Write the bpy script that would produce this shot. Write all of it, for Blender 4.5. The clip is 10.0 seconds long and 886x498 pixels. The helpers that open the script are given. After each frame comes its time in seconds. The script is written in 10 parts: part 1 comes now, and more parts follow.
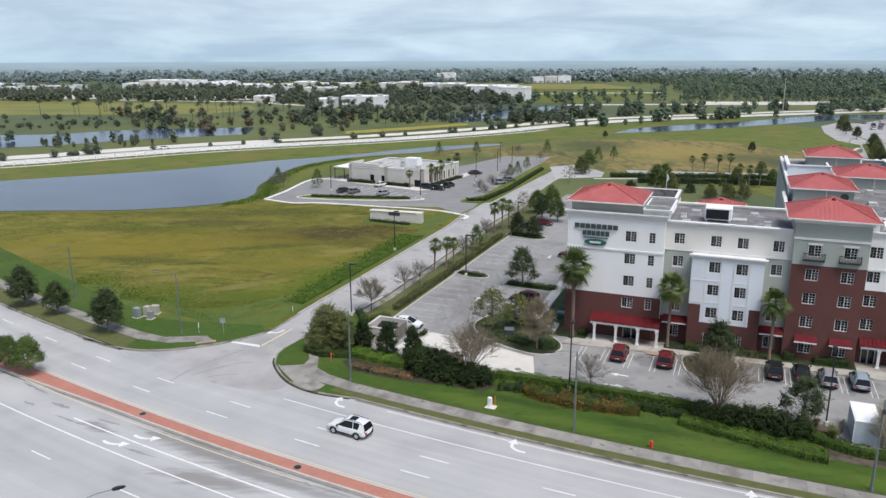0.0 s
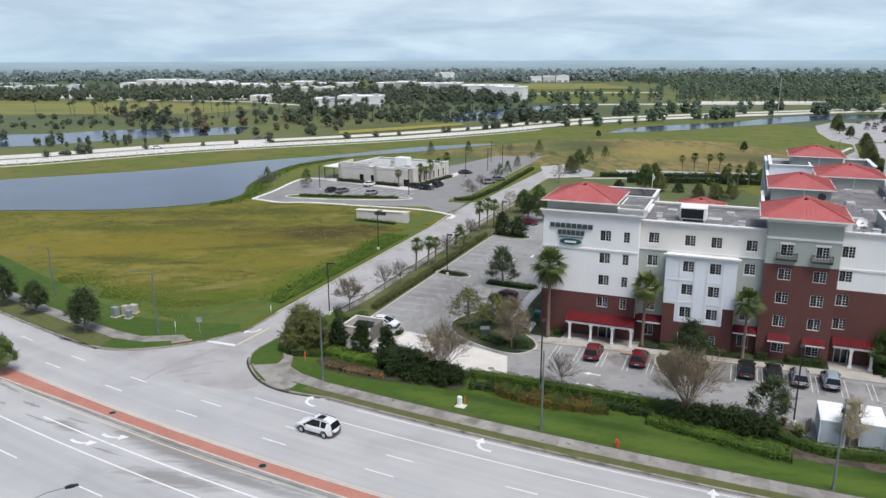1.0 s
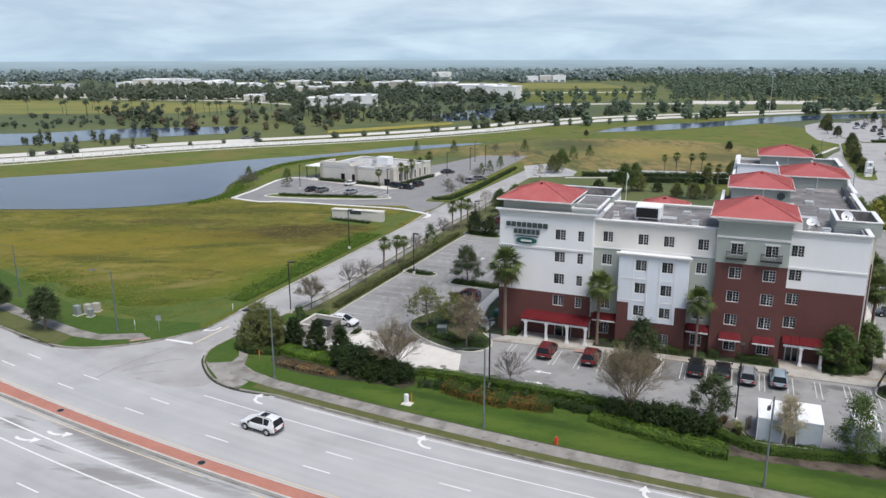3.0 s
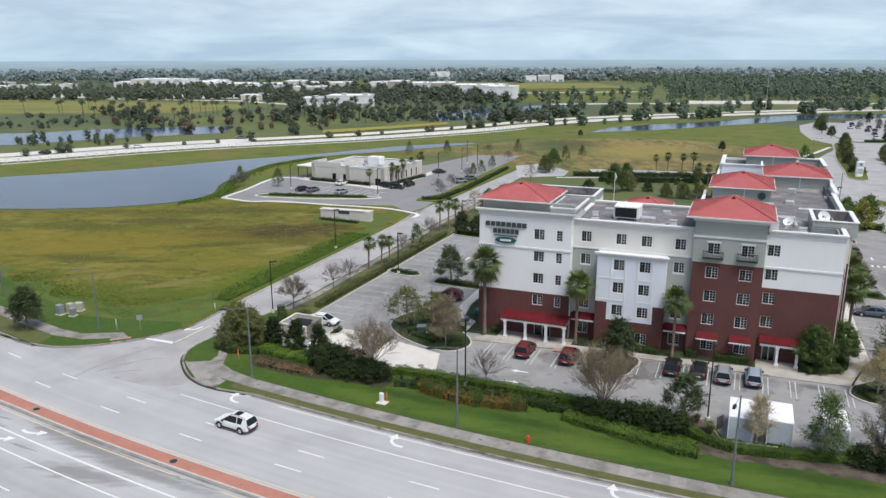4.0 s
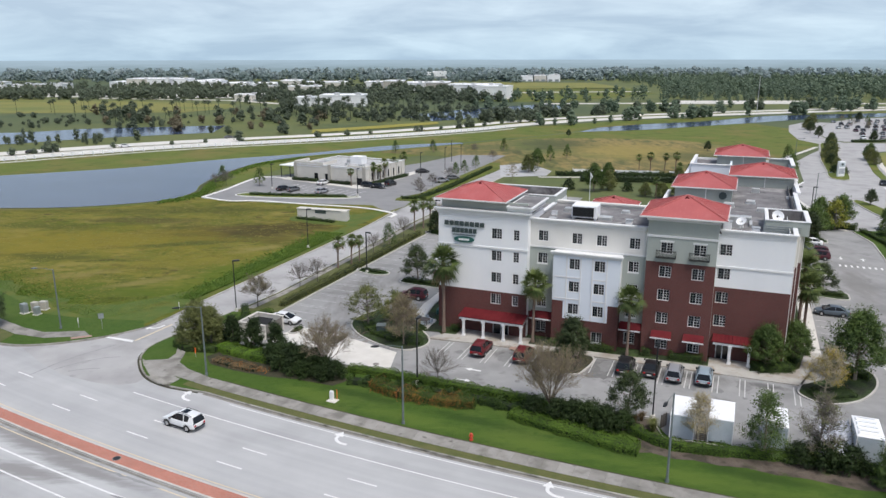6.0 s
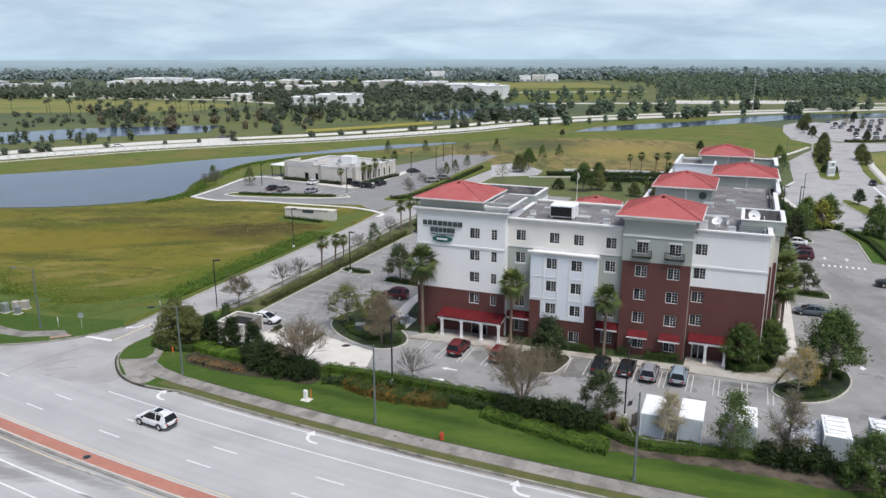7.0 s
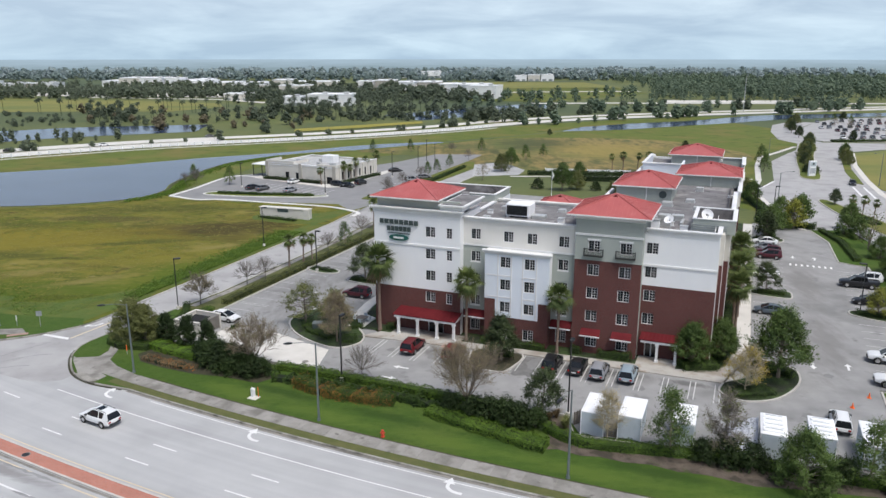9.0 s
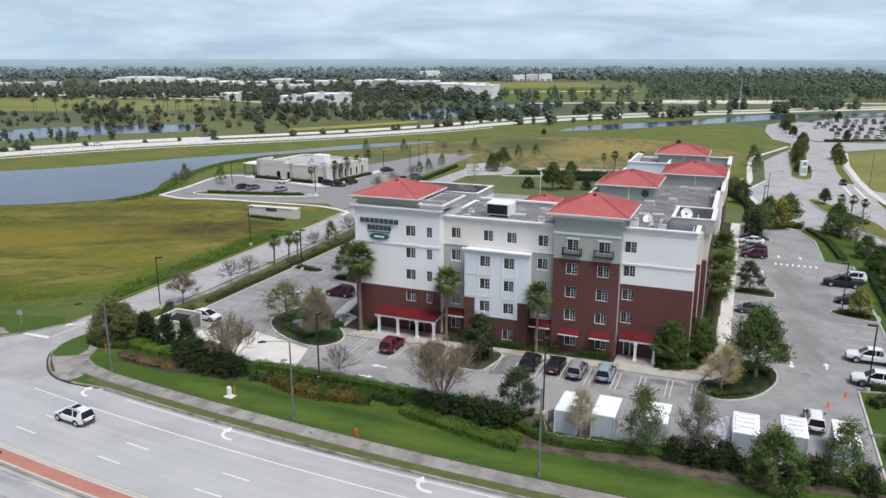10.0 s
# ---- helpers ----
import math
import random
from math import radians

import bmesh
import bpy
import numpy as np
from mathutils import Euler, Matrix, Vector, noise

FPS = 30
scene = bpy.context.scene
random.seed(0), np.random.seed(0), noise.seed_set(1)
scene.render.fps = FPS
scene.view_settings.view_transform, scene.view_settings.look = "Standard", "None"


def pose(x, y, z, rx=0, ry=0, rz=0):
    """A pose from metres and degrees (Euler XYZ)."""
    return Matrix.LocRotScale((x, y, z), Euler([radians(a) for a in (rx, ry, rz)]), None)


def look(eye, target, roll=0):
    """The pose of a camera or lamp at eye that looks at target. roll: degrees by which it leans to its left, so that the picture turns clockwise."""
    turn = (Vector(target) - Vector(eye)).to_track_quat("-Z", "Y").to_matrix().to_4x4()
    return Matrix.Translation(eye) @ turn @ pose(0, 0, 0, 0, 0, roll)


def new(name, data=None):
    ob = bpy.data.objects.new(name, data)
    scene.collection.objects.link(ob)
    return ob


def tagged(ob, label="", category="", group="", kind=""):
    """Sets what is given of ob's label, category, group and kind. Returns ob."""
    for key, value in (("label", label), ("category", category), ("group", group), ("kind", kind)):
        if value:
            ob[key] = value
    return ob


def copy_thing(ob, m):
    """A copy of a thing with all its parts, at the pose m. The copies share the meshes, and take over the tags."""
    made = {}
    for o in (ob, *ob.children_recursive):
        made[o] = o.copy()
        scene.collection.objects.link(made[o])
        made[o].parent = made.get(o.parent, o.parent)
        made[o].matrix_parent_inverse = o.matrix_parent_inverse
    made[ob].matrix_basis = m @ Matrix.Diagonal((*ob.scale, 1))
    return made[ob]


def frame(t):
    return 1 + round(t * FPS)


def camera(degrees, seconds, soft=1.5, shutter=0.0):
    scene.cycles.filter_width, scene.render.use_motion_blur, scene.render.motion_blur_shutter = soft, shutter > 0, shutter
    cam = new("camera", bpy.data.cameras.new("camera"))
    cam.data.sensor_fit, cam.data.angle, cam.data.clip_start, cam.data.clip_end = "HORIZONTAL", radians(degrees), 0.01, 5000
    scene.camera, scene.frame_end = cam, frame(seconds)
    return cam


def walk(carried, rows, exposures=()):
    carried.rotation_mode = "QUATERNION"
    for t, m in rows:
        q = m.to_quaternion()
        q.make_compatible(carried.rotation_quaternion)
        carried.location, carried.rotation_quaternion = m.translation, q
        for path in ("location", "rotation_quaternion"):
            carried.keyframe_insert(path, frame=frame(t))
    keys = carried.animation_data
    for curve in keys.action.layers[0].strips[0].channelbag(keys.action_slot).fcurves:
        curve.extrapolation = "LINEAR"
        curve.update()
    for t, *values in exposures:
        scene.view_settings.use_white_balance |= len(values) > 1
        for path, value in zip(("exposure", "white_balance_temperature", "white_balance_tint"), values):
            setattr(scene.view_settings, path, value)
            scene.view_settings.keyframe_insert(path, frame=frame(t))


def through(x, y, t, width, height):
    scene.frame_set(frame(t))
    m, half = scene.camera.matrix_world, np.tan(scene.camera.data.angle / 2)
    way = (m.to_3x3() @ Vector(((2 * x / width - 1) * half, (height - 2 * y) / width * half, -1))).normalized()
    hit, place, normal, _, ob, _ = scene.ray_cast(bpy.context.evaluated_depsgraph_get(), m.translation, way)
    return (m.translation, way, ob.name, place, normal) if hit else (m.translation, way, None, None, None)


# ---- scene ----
import itertools

cam = camera(61.8, 10.0, soft=1.45)
# seconds, eye x, y, z, tilt from straight down, roll, yaw
PATH = [
    (0.0, -0.610, -0.007, 36.776, 75.517, -0.149, 0.171),
    (0.5, 1.076, -0.048, 36.755, 75.506, -0.148, 0.182),
    (1.0, 2.685, -0.122, 36.744, 75.496, -0.146, 0.191),
    (1.5, 4.223, -0.221, 36.741, 75.486, -0.144, 0.199),
    (2.0, 5.701, -0.340, 36.745, 75.476, -0.140, 0.206),
    (2.5, 7.132, -0.472, 36.755, 75.467, -0.136, 0.212),
    (3.0, 8.526, -0.612, 36.770, 75.458, -0.131, 0.216),
    (3.5, 9.898, -0.755, 36.787, 75.450, -0.125, 0.218),
    (4.0, 11.259, -0.898, 36.806, 75.442, -0.118, 0.220),
    (4.5, 12.619, -1.036, 36.825, 75.434, -0.110, 0.220),
    (5.0, 13.990, -1.166, 36.842, 75.427, -0.102, 0.219),
    (5.5, 15.377, -1.287, 36.857, 75.420, -0.092, 0.216),
    (6.0, 16.786, -1.395, 36.867, 75.414, -0.082, 0.212),
    (6.5, 18.218, -1.489, 36.871, 75.408, -0.071, 0.207),
    (7.0, 19.672, -1.569, 36.869, 75.402, -0.059, 0.200),
    (7.5, 21.139, -1.634, 36.858, 75.397, -0.046, 0.192),
    (8.0, 22.608, -1.685, 36.837, 75.392, -0.032, 0.183),
    (8.5, 24.061, -1.721, 36.805, 75.388, -0.018, 0.173),
    (9.0, 25.476, -1.744, 36.760, 75.384, -0.003, 0.161),
    (9.5, 26.820, -1.757, 36.700, 75.380, 0.014, 0.148),
    (10.0, 28.058, -1.760, 36.625, 75.377, 0.031, 0.133),
]
walk(cam, [(t, pose(x, y, z, 0, 0, yaw) @ pose(0, 0, 0, tilt, 0, 0) @ pose(0, 0, 0, 0, 0, roll)) for t, x, y, z, tilt, roll, yaw in PATH])

# ---- sun, sky and exposure ----
SUN_DIR = (0.22, -0.38, 0.898)
world = bpy.data.worlds.new("sky")
scene.world = world
world.use_nodes = True
wn = world.node_tree
sky = wn.nodes.new("ShaderNodeTexSky")
sky.sky_type, sky.sun_disc = "NISHITA", False
sky.sun_elevation = math.asin(SUN_DIR[2])
sky.sun_rotation = math.atan2(SUN_DIR[0], SUN_DIR[1])
sky.air_density, sky.dust_density, sky.ozone_density = 1.0, 3.2, 1.6
wn.links.new(sky.outputs[0], wn.nodes["Background"].inputs[0])
wn.nodes["Background"].inputs[1].default_value = 0.142
sun_lamp = new("sun", bpy.data.lights.new("sun", "SUN"))
sun_lamp.data.energy, sun_lamp.data.angle, sun_lamp.data.color = 2.6, radians(24), (1.0, 0.985, 0.95)
sun_lamp.matrix_world = look(Vector(SUN_DIR) * 200, (0, 0, 0))
scene.view_settings.exposure = 0.0


# ---- materials ----
def node(t, kind, **inputs):
    n = t.nodes.new(kind)
    for key, value in inputs.items():
        n.inputs[key].default_value = value
    return n


def surface(name, colours, rough=0.85, scale=3.0, fine=25.0, bump=0.3, metal=0.0, spread=0.25, spec=0.4, coarse=None, stretch=(1, 1, 1), dist=0.05, per_object=0.0, per_island=0.0):
    """A worn surface: two tones broken up at two scales in metres of the world, with a fine relief."""
    m = bpy.data.materials.new(name)
    m.use_nodes = True
    t = m.node_tree
    p = t.nodes["Principled BSDF"]
    p.inputs["Roughness"].default_value, p.inputs["Metallic"].default_value = rough, metal
    p.inputs["Specular IOR Level"].default_value = spec
    geo = t.nodes.new("ShaderNodeNewGeometry")
    mp = node(t, "ShaderNodeMapping", Scale=stretch)
    t.links.new(geo.outputs["Position"], mp.inputs["Vector"])
    n1 = node(t, "ShaderNodeTexNoise", Scale=1.0 / scale, Detail=5.0, Roughness=0.6)
    n2 = node(t, "ShaderNodeTexNoise", Scale=fine, Detail=3.0, Roughness=0.6)
    t.links.new(mp.outputs[0], n1.inputs["Vector"])
    t.links.new(mp.outputs[0], n2.inputs["Vector"])
    ramp = t.nodes.new("ShaderNodeValToRGB")
    els = ramp.color_ramp.elements
    els[0].position, els[1].position = 0.5 - spread, 0.5 + spread
    els[0].color, els[1].color = (*colours[0], 1), (*colours[-1], 1)
    for i, c in enumerate(colours[1:-1]):
        e = els.new(0.5 - spread + 2 * spread * (i + 1) / (len(colours) - 1))
        e.color = (*c, 1)
    mixf = node(t, "ShaderNodeMath")
    mixf.operation = "MULTIPLY_ADD"
    mixf.inputs[1].default_value = 0.35
    t.links.new(n2.outputs["Fac"], mixf.inputs[0])
    sub = node(t, "ShaderNodeMath")
    sub.operation = "SUBTRACT"
    sub.inputs[1].default_value = 0.1525
    t.links.new(n1.outputs["Fac"], sub.inputs[0])
    t.links.new(sub.outputs[0], mixf.inputs[2])
    fac = mixf.outputs[0]
    for amount, make in ((per_object, ("ShaderNodeObjectInfo", "Random")), (per_island, ("ShaderNodeNewGeometry", "Random Per Island"))):
        if amount:
            info = t.nodes.new(make[0])
            ad = node(t, "ShaderNodeMath")
            ad.operation = "MULTIPLY_ADD"
            ad.inputs[1].default_value = amount
            t.links.new(info.outputs[make[1]], ad.inputs[0])
            half = node(t, "ShaderNodeMath")
            half.operation = "SUBTRACT"
            half.inputs[1].default_value = amount / 2
            t.links.new(fac, half.inputs[0])
            t.links.new(half.outputs[0], ad.inputs[2])
            fac = ad.outputs[0]
    t.links.new(fac, ramp.inputs[0])
    t.links.new(ramp.outputs[0], p.inputs["Base Color"])
    if bump:
        b = node(t, "ShaderNodeBump", Strength=bump, Distance=dist)
        t.links.new(n2.outputs["Fac"], b.inputs["Height"])
        t.links.new(b.outputs[0], p.inputs["Normal"])
    # further, larger patchworks laid over the first
    over = ramp.outputs[0]
    for layer in ([coarse] if coarse and not isinstance(coarse, list) else coarse or []):
        n3 = node(t, "ShaderNodeTexNoise", Scale=1.0 / layer[0], Detail=4.0, Roughness=0.55)
        t.links.new(mp.outputs[0], n3.inputs["Vector"])
        r3 = t.nodes.new("ShaderNodeValToRGB")
        r3.color_ramp.elements[0].position, r3.color_ramp.elements[1].position = layer[2], layer[3]
        r3.color_ramp.elements[0].color, r3.color_ramp.elements[1].color = (0, 0, 0, 1), (1, 1, 1, 1)
        t.links.new(n3.outputs["Fac"], r3.inputs[0])
        mx = t.nodes.new("ShaderNodeMix")
        mx.data_type = "RGBA"
        mx.inputs[7].default_value = (*layer[1], 1)
        t.links.new(r3.outputs[0], mx.inputs[0])
        t.links.new(over, mx.inputs[6])
        over = mx.outputs[2]
        t.links.new(over, p.inputs["Base Color"])
    return m


def brickwork(name, c1, c2, mortar, w=0.2, h=0.068, joint=0.01, turn=0.0, flat=False):
    """Coursed brick for walls far from the eye (flat: paving laid on the ground)."""
    m = bpy.data.materials.new(name)
    m.use_nodes = True
    t = m.node_tree
    p = t.nodes["Principled BSDF"]
    p.inputs["Roughness"].default_value = 0.85
    co = t.nodes.new("ShaderNodeTexCoord")
    sep = t.nodes.new("ShaderNodeSeparateXYZ")
    t.links.new(co.outputs["Object"], sep.inputs[0])
    add = node(t, "ShaderNodeMath")
    t.links.new(sep.outputs[0], add.inputs[0])
    t.links.new(sep.outputs[1], add.inputs[1])
    com = t.nodes.new("ShaderNodeCombineXYZ")
    if flat:
        t.links.new(sep.outputs[0], com.inputs[0])
        t.links.new(sep.outputs[1], com.inputs[1])
    else:
        t.links.new(add.outputs[0], com.inputs[0])
        t.links.new(sep.outputs[2], com.inputs[1])
    br = t.nodes.new("ShaderNodeTexBrick")
    for key, value in (("Color1", (*c1, 1)), ("Color2", (*c2, 1)), ("Mortar", (*mortar, 1)), ("Scale", 1.0), ("Mortar Size", joint), ("Brick Width", w), ("Row Height", h)):
        br.inputs[key].default_value = value
    t.links.new(com.outputs[0], br.inputs["Vector"])
    n = node(t, "ShaderNodeTexNoise", Scale=0.35, Detail=6.0, Roughness=0.65)
    t.links.new(co.outputs["Object"], n.inputs["Vector"])
    hsv = t.nodes.new("ShaderNodeHueSaturation")
    mr = node(t, "ShaderNodeMapRange")
    mr.inputs[3].default_value, mr.inputs[4].default_value = 0.75, 1.25
    t.links.new(n.outputs["Fac"], mr.inputs[0])
    t.links.new(mr.outputs[0], hsv.inputs["Value"])
    t.links.new(br.outputs["Color"], hsv.inputs["Color"])
    t.links.new(hsv.outputs[0], p.inputs["Base Color"])
    b = node(t, "ShaderNodeBump", Strength=0.4, Distance=0.01)
    t.links.new(br.outputs["Fac"], b.inputs["Height"])
    b.invert = True
    t.links.new(b.outputs[0], p.inputs["Normal"])
    return m


def plain(name, colour, rough=0.5, metal=0.0, coat=0.0, spec=0.5):
    m = bpy.data.materials.new(name)
    m.use_nodes = True
    p = m.node_tree.nodes["Principled BSDF"]
    p.inputs["Base Color"].default_value = (*colour, 1)
    p.inputs["Roughness"].default_value, p.inputs["Metallic"].default_value = rough, metal
    p.inputs["Coat Weight"].default_value, p.inputs["Specular IOR Level"].default_value = coat, spec
    return m


def foliage(name, dark, light, through=0.12):
    """Leaves: tone varies leaf by leaf and tree by tree, and some light passes through."""
    m = surface(name, (dark, light), rough=0.6, scale=2.5, fine=6.0, bump=0.0, spread=0.3, per_island=0.3, per_object=0.2, spec=0.25)
    t = m.node_tree
    p = t.nodes["Principled BSDF"]
    tr = t.nodes.new("ShaderNodeBsdfTranslucent")
    ms = t.nodes.new("ShaderNodeMixShader")
    ms.inputs[0].default_value = through
    src = p.inputs["Base Color"].links[0].from_socket
    t.links.new(src, tr.inputs[0])
    t.links.new(p.outputs[0], ms.inputs[1])
    t.links.new(tr.outputs[0], ms.inputs[2])
    t.links.new(ms.outputs[0], t.nodes["Material Output"].inputs[0])
    return m


M_GROUND = surface("far_ground", ((0.075, 0.105, 0.028), (0.12, 0.135, 0.04), (0.055, 0.082, 0.028)), scale=60, fine=0.4, bump=0.2, dist=0.2, coarse=(400, (0.06, 0.085, 0.04), 0.45, 0.6))
M_LAWN = surface("mown_lawn", ((0.040, 0.082, 0.012), (0.064, 0.110, 0.017)), scale=0.9, fine=5, bump=0.9, dist=0.1, spread=0.32, spec=0.2, coarse=[(9, (0.082, 0.116, 0.024), 0.46, 0.74), (1.1, (0.036, 0.074, 0.011), 0.56, 0.76)])
M_VERGE = surface("verge_grass", ((0.066, 0.086, 0.021), (0.118, 0.116, 0.040)), scale=1.2, fine=9, bump=0.5)
M_BANK = surface("bank_grass", ((0.085, 0.118, 0.020), (0.130, 0.150, 0.032)), scale=8, fine=3, bump=0.5, dist=0.1, spec=0.2, coarse=[(22, (0.155, 0.140, 0.04), 0.47, 0.66), (7, (0.065, 0.090, 0.018), 0.56, 0.70)])
M_FIELD = surface("rough_field", ((0.096, 0.108, 0.014), (0.172, 0.152, 0.027), (0.104, 0.114, 0.016), (0.184, 0.154, 0.034)), scale=5.0, fine=1.0, bump=0.5, dist=0.16, spread=0.20, spec=0.15, coarse=[(20, (0.082, 0.104, 0.010), 0.50, 0.66), (11, (0.086, 0.076, 0.015), 0.56, 0.70), (4.0, (0.205, 0.172, 0.042), 0.53, 0.68), (1.6, (0.062, 0.072, 0.012), 0.55, 0.68), (0.9, (0.20, 0.175, 0.06), 0.60, 0.70), (2.4, (0.075, 0.058, 0.02), 0.60, 0.70)], stretch=(0.4, 0.7, 1))
M_FARFIELD = surface("yellow_meadow", ((0.155, 0.16, 0.035), (0.215, 0.195, 0.05)), scale=12, fine=0.8, bump=0.5, dist=0.2, coarse=(40, (0.12, 0.15, 0.035), 0.5, 0.65), stretch=(0.5, 1.4, 1))
M_GOLDGRASS = surface("gold_flowers", ((0.19, 0.18, 0.03), (0.32, 0.28, 0.05)), scale=3, fine=2, bump=0.5)
M_SHORE = surface("shore_mud", ((0.03, 0.035, 0.015), (0.075, 0.075, 0.03)), scale=1.5, fine=4, bump=0.8, dist=0.1)
M_WEEDBED = surface("weedy_grass", ((0.050, 0.092, 0.012), (0.090, 0.126, 0.018)), scale=1.6, fine=3, bump=0.5, dist=0.15, spread=0.3, coarse=(5, (0.108, 0.118, 0.017), 0.46, 0.66))
M_TAN = surface("dry_field", ((0.225, 0.168, 0.050), (0.110, 0.100, 0.028), (0.250, 0.185, 0.062), (0.118, 0.108, 0.030)), scale=4.5, fine=0.4, bump=0.6, dist=0.25, spread=0.17, coarse=[(22, (0.105, 0.120, 0.026), 0.50, 0.62), (9, (0.060, 0.066, 0.017), 0.56, 0.65), (3, (0.080, 0.084, 0.022), 0.55, 0.68)], stretch=(0.55, 0.22, 1))
M_ROAD = surface("worn_asphalt", ((0.385, 0.387, 0.388), (0.442, 0.444, 0.442)), rough=0.9, scale=5, fine=14, bump=0.15, dist=0.01, coarse=(14, (0.33, 0.33, 0.33), 0.5, 0.72), spec=0.3)


def wheel_tracks(m, centre):
    """Long faint streaks that follow a bend round its centre, where tyres and drips have greyed the lanes."""
    t = m.node_tree
    p = t.nodes["Principled BSDF"]
    src = p.inputs["Base Color"].links[0].from_socket
    geo = t.nodes.new("ShaderNodeNewGeometry")
    sub = node(t, "ShaderNodeVectorMath")
    sub.operation = "SUBTRACT"
    sub.inputs[1].default_value = (*centre, 0)
    t.links.new(geo.outputs["Position"], sub.inputs[0])
    ln = node(t, "ShaderNodeVectorMath")
    ln.operation = "LENGTH"
    t.links.new(sub.outputs[0], ln.inputs[0])
    sep = t.nodes.new("ShaderNodeSeparateXYZ")
    t.links.new(sub.outputs[0], sep.inputs[0])
    an = node(t, "ShaderNodeMath")
    an.operation = "ARCTAN2"
    t.links.new(sep.outputs[1], an.inputs[0])
    t.links.new(sep.outputs[0], an.inputs[1])
    sc = node(t, "ShaderNodeMath")
    sc.operation = "MULTIPLY"
    sc.inputs[1].default_value = 9.0
    t.links.new(an.outputs[0], sc.inputs[0])
    com = t.nodes.new("ShaderNodeCombineXYZ")
    t.links.new(ln.outputs["Value"], com.inputs[0])
    t.links.new(sc.outputs[0], com.inputs[1])
    n = node(t, "ShaderNodeTexNoise", Scale=0.6, Detail=4.0, Roughness=0.5)
    t.links.new(com.outputs[0], n.inputs["Vector"])
    r = t.nodes.new("ShaderNodeValToRGB")
    r.color_ramp.elements[0].position, r.color_ramp.elements[1].position = 0.33, 0.68
    r.color_ramp.elements[0].color, r.color_ramp.elements[1].color = (0.88, 0.88, 0.885, 1), (1.05, 1.05, 1.045, 1)
    t.links.new(n.outputs["Fac"], r.inputs[0])
    mx = t.nodes.new("ShaderNodeMix")
    mx.data_type, mx.blend_type = "RGBA", "MULTIPLY"
    mx.inputs[0].default_value = 1.0
    t.links.new(src, mx.inputs[6])
    t.links.new(r.outputs[0], mx.inputs[7])
    t.links.new(mx.outputs[2], p.inputs["Base Color"])


wheel_tracks(M_ROAD, (198.05, 458.06))


def grown_patch(m, centre, radii, colour, turn=0.0, amount=0.8, grain=(0.10, 0.26), lean=0.0):
    """A broad ragged patch of other growth within a field, of a stain or darker tone on asphalt, or of painted shade on
    a lawn.
    """
    t = m.node_tree
    p = t.nodes["Principled BSDF"]
    src = p.inputs["Base Color"].links[0].from_socket
    geo = t.nodes.new("ShaderNodeNewGeometry")
    mp = node(t, "ShaderNodeMapping", Location=(*centre, 0), Rotation=(0, 0, radians(turn)), Scale=(*radii, 1))
    mp.vector_type = "TEXTURE"
    t.links.new(geo.outputs["Position"], mp.inputs["Vector"])
    ln = node(t, "ShaderNodeVectorMath")
    ln.operation = "LENGTH"
    t.links.new(mp.outputs[0], ln.inputs[0])
    st = node(t, "ShaderNodeMapping", Rotation=(0, 0, radians(-lean)), Scale=(*grain, 1))
    t.links.new(geo.outputs["Position"], st.inputs["Vector"])
    n = node(t, "ShaderNodeTexNoise", Scale=1.0, Detail=6.0, Roughness=0.65)
    t.links.new(st.outputs[0], n.inputs["Vector"])
    ad = node(t, "ShaderNodeMath")
    ad.operation = "MULTIPLY_ADD"
    ad.inputs[1].default_value = 2.2
    t.links.new(n.outputs["Fac"], ad.inputs[0])
    t.links.new(ln.outputs["Value"], ad.inputs[2])
    r = t.nodes.new("ShaderNodeMapRange")
    r.inputs[1].default_value, r.inputs[2].default_value = 1.55, 2.35
    r.inputs[3].default_value, r.inputs[4].default_value = amount, 0.0
    t.links.new(ad.outputs[0], r.inputs[0])
    mx = t.nodes.new("ShaderNodeMix")
    mx.data_type = "RGBA"
    mx.inputs[7].default_value = (*colour, 1)
    t.links.new(r.outputs[0], mx.inputs[0])
    t.links.new(src, mx.inputs[6])
    t.links.new(mx.outputs[2], p.inputs["Base Color"])


for c, r, col, turn in (((-26, 155), (20, 8), (0.050, 0.036, 0.013), 8), ((-14, 163), (9, 4), (0.060, 0.045, 0.016), 0), ((-52, 166), (16, 4), (0.080, 0.070, 0.020), -6), ((-60, 147), (32, 13), (0.185, 0.152, 0.020), 0), ((-40, 110), (30, 9), (0.068, 0.100, 0.010), -12), ((-30, 133), (16, 6), (0.165, 0.150, 0.022), 20), ((-45, 178), (22, 5), (0.070, 0.075, 0.014), 4), ((-75, 122), (24, 9), (0.088, 0.108, 0.011), -18), ((-22, 120), (6, 12), (0.080, 0.115, 0.010), -22)):
    grown_patch(M_FIELD, c, r, col, turn)
for c, r, col, turn in (((-48, 122), (8, 2.2), (0.205, 0.172, 0.05), 25), ((-34, 118), (7, 1.6), (0.19, 0.165, 0.05), 30), ((-58, 134), (12, 2.5), (0.068, 0.074, 0.014), -8), ((-36, 144), (12, 2.0), (0.072, 0.078, 0.016), 14), ((-70, 160), (14, 3), (0.082, 0.088, 0.016), -5), ((-20, 140), (6, 1.6), (0.21, 0.178, 0.055), 35), ((-85, 140), (14, 3), (0.19, 0.16, 0.04), -12)):
    grown_patch(M_FIELD, c, r, col, turn, 0.8, (0.22, 0.6), turn)
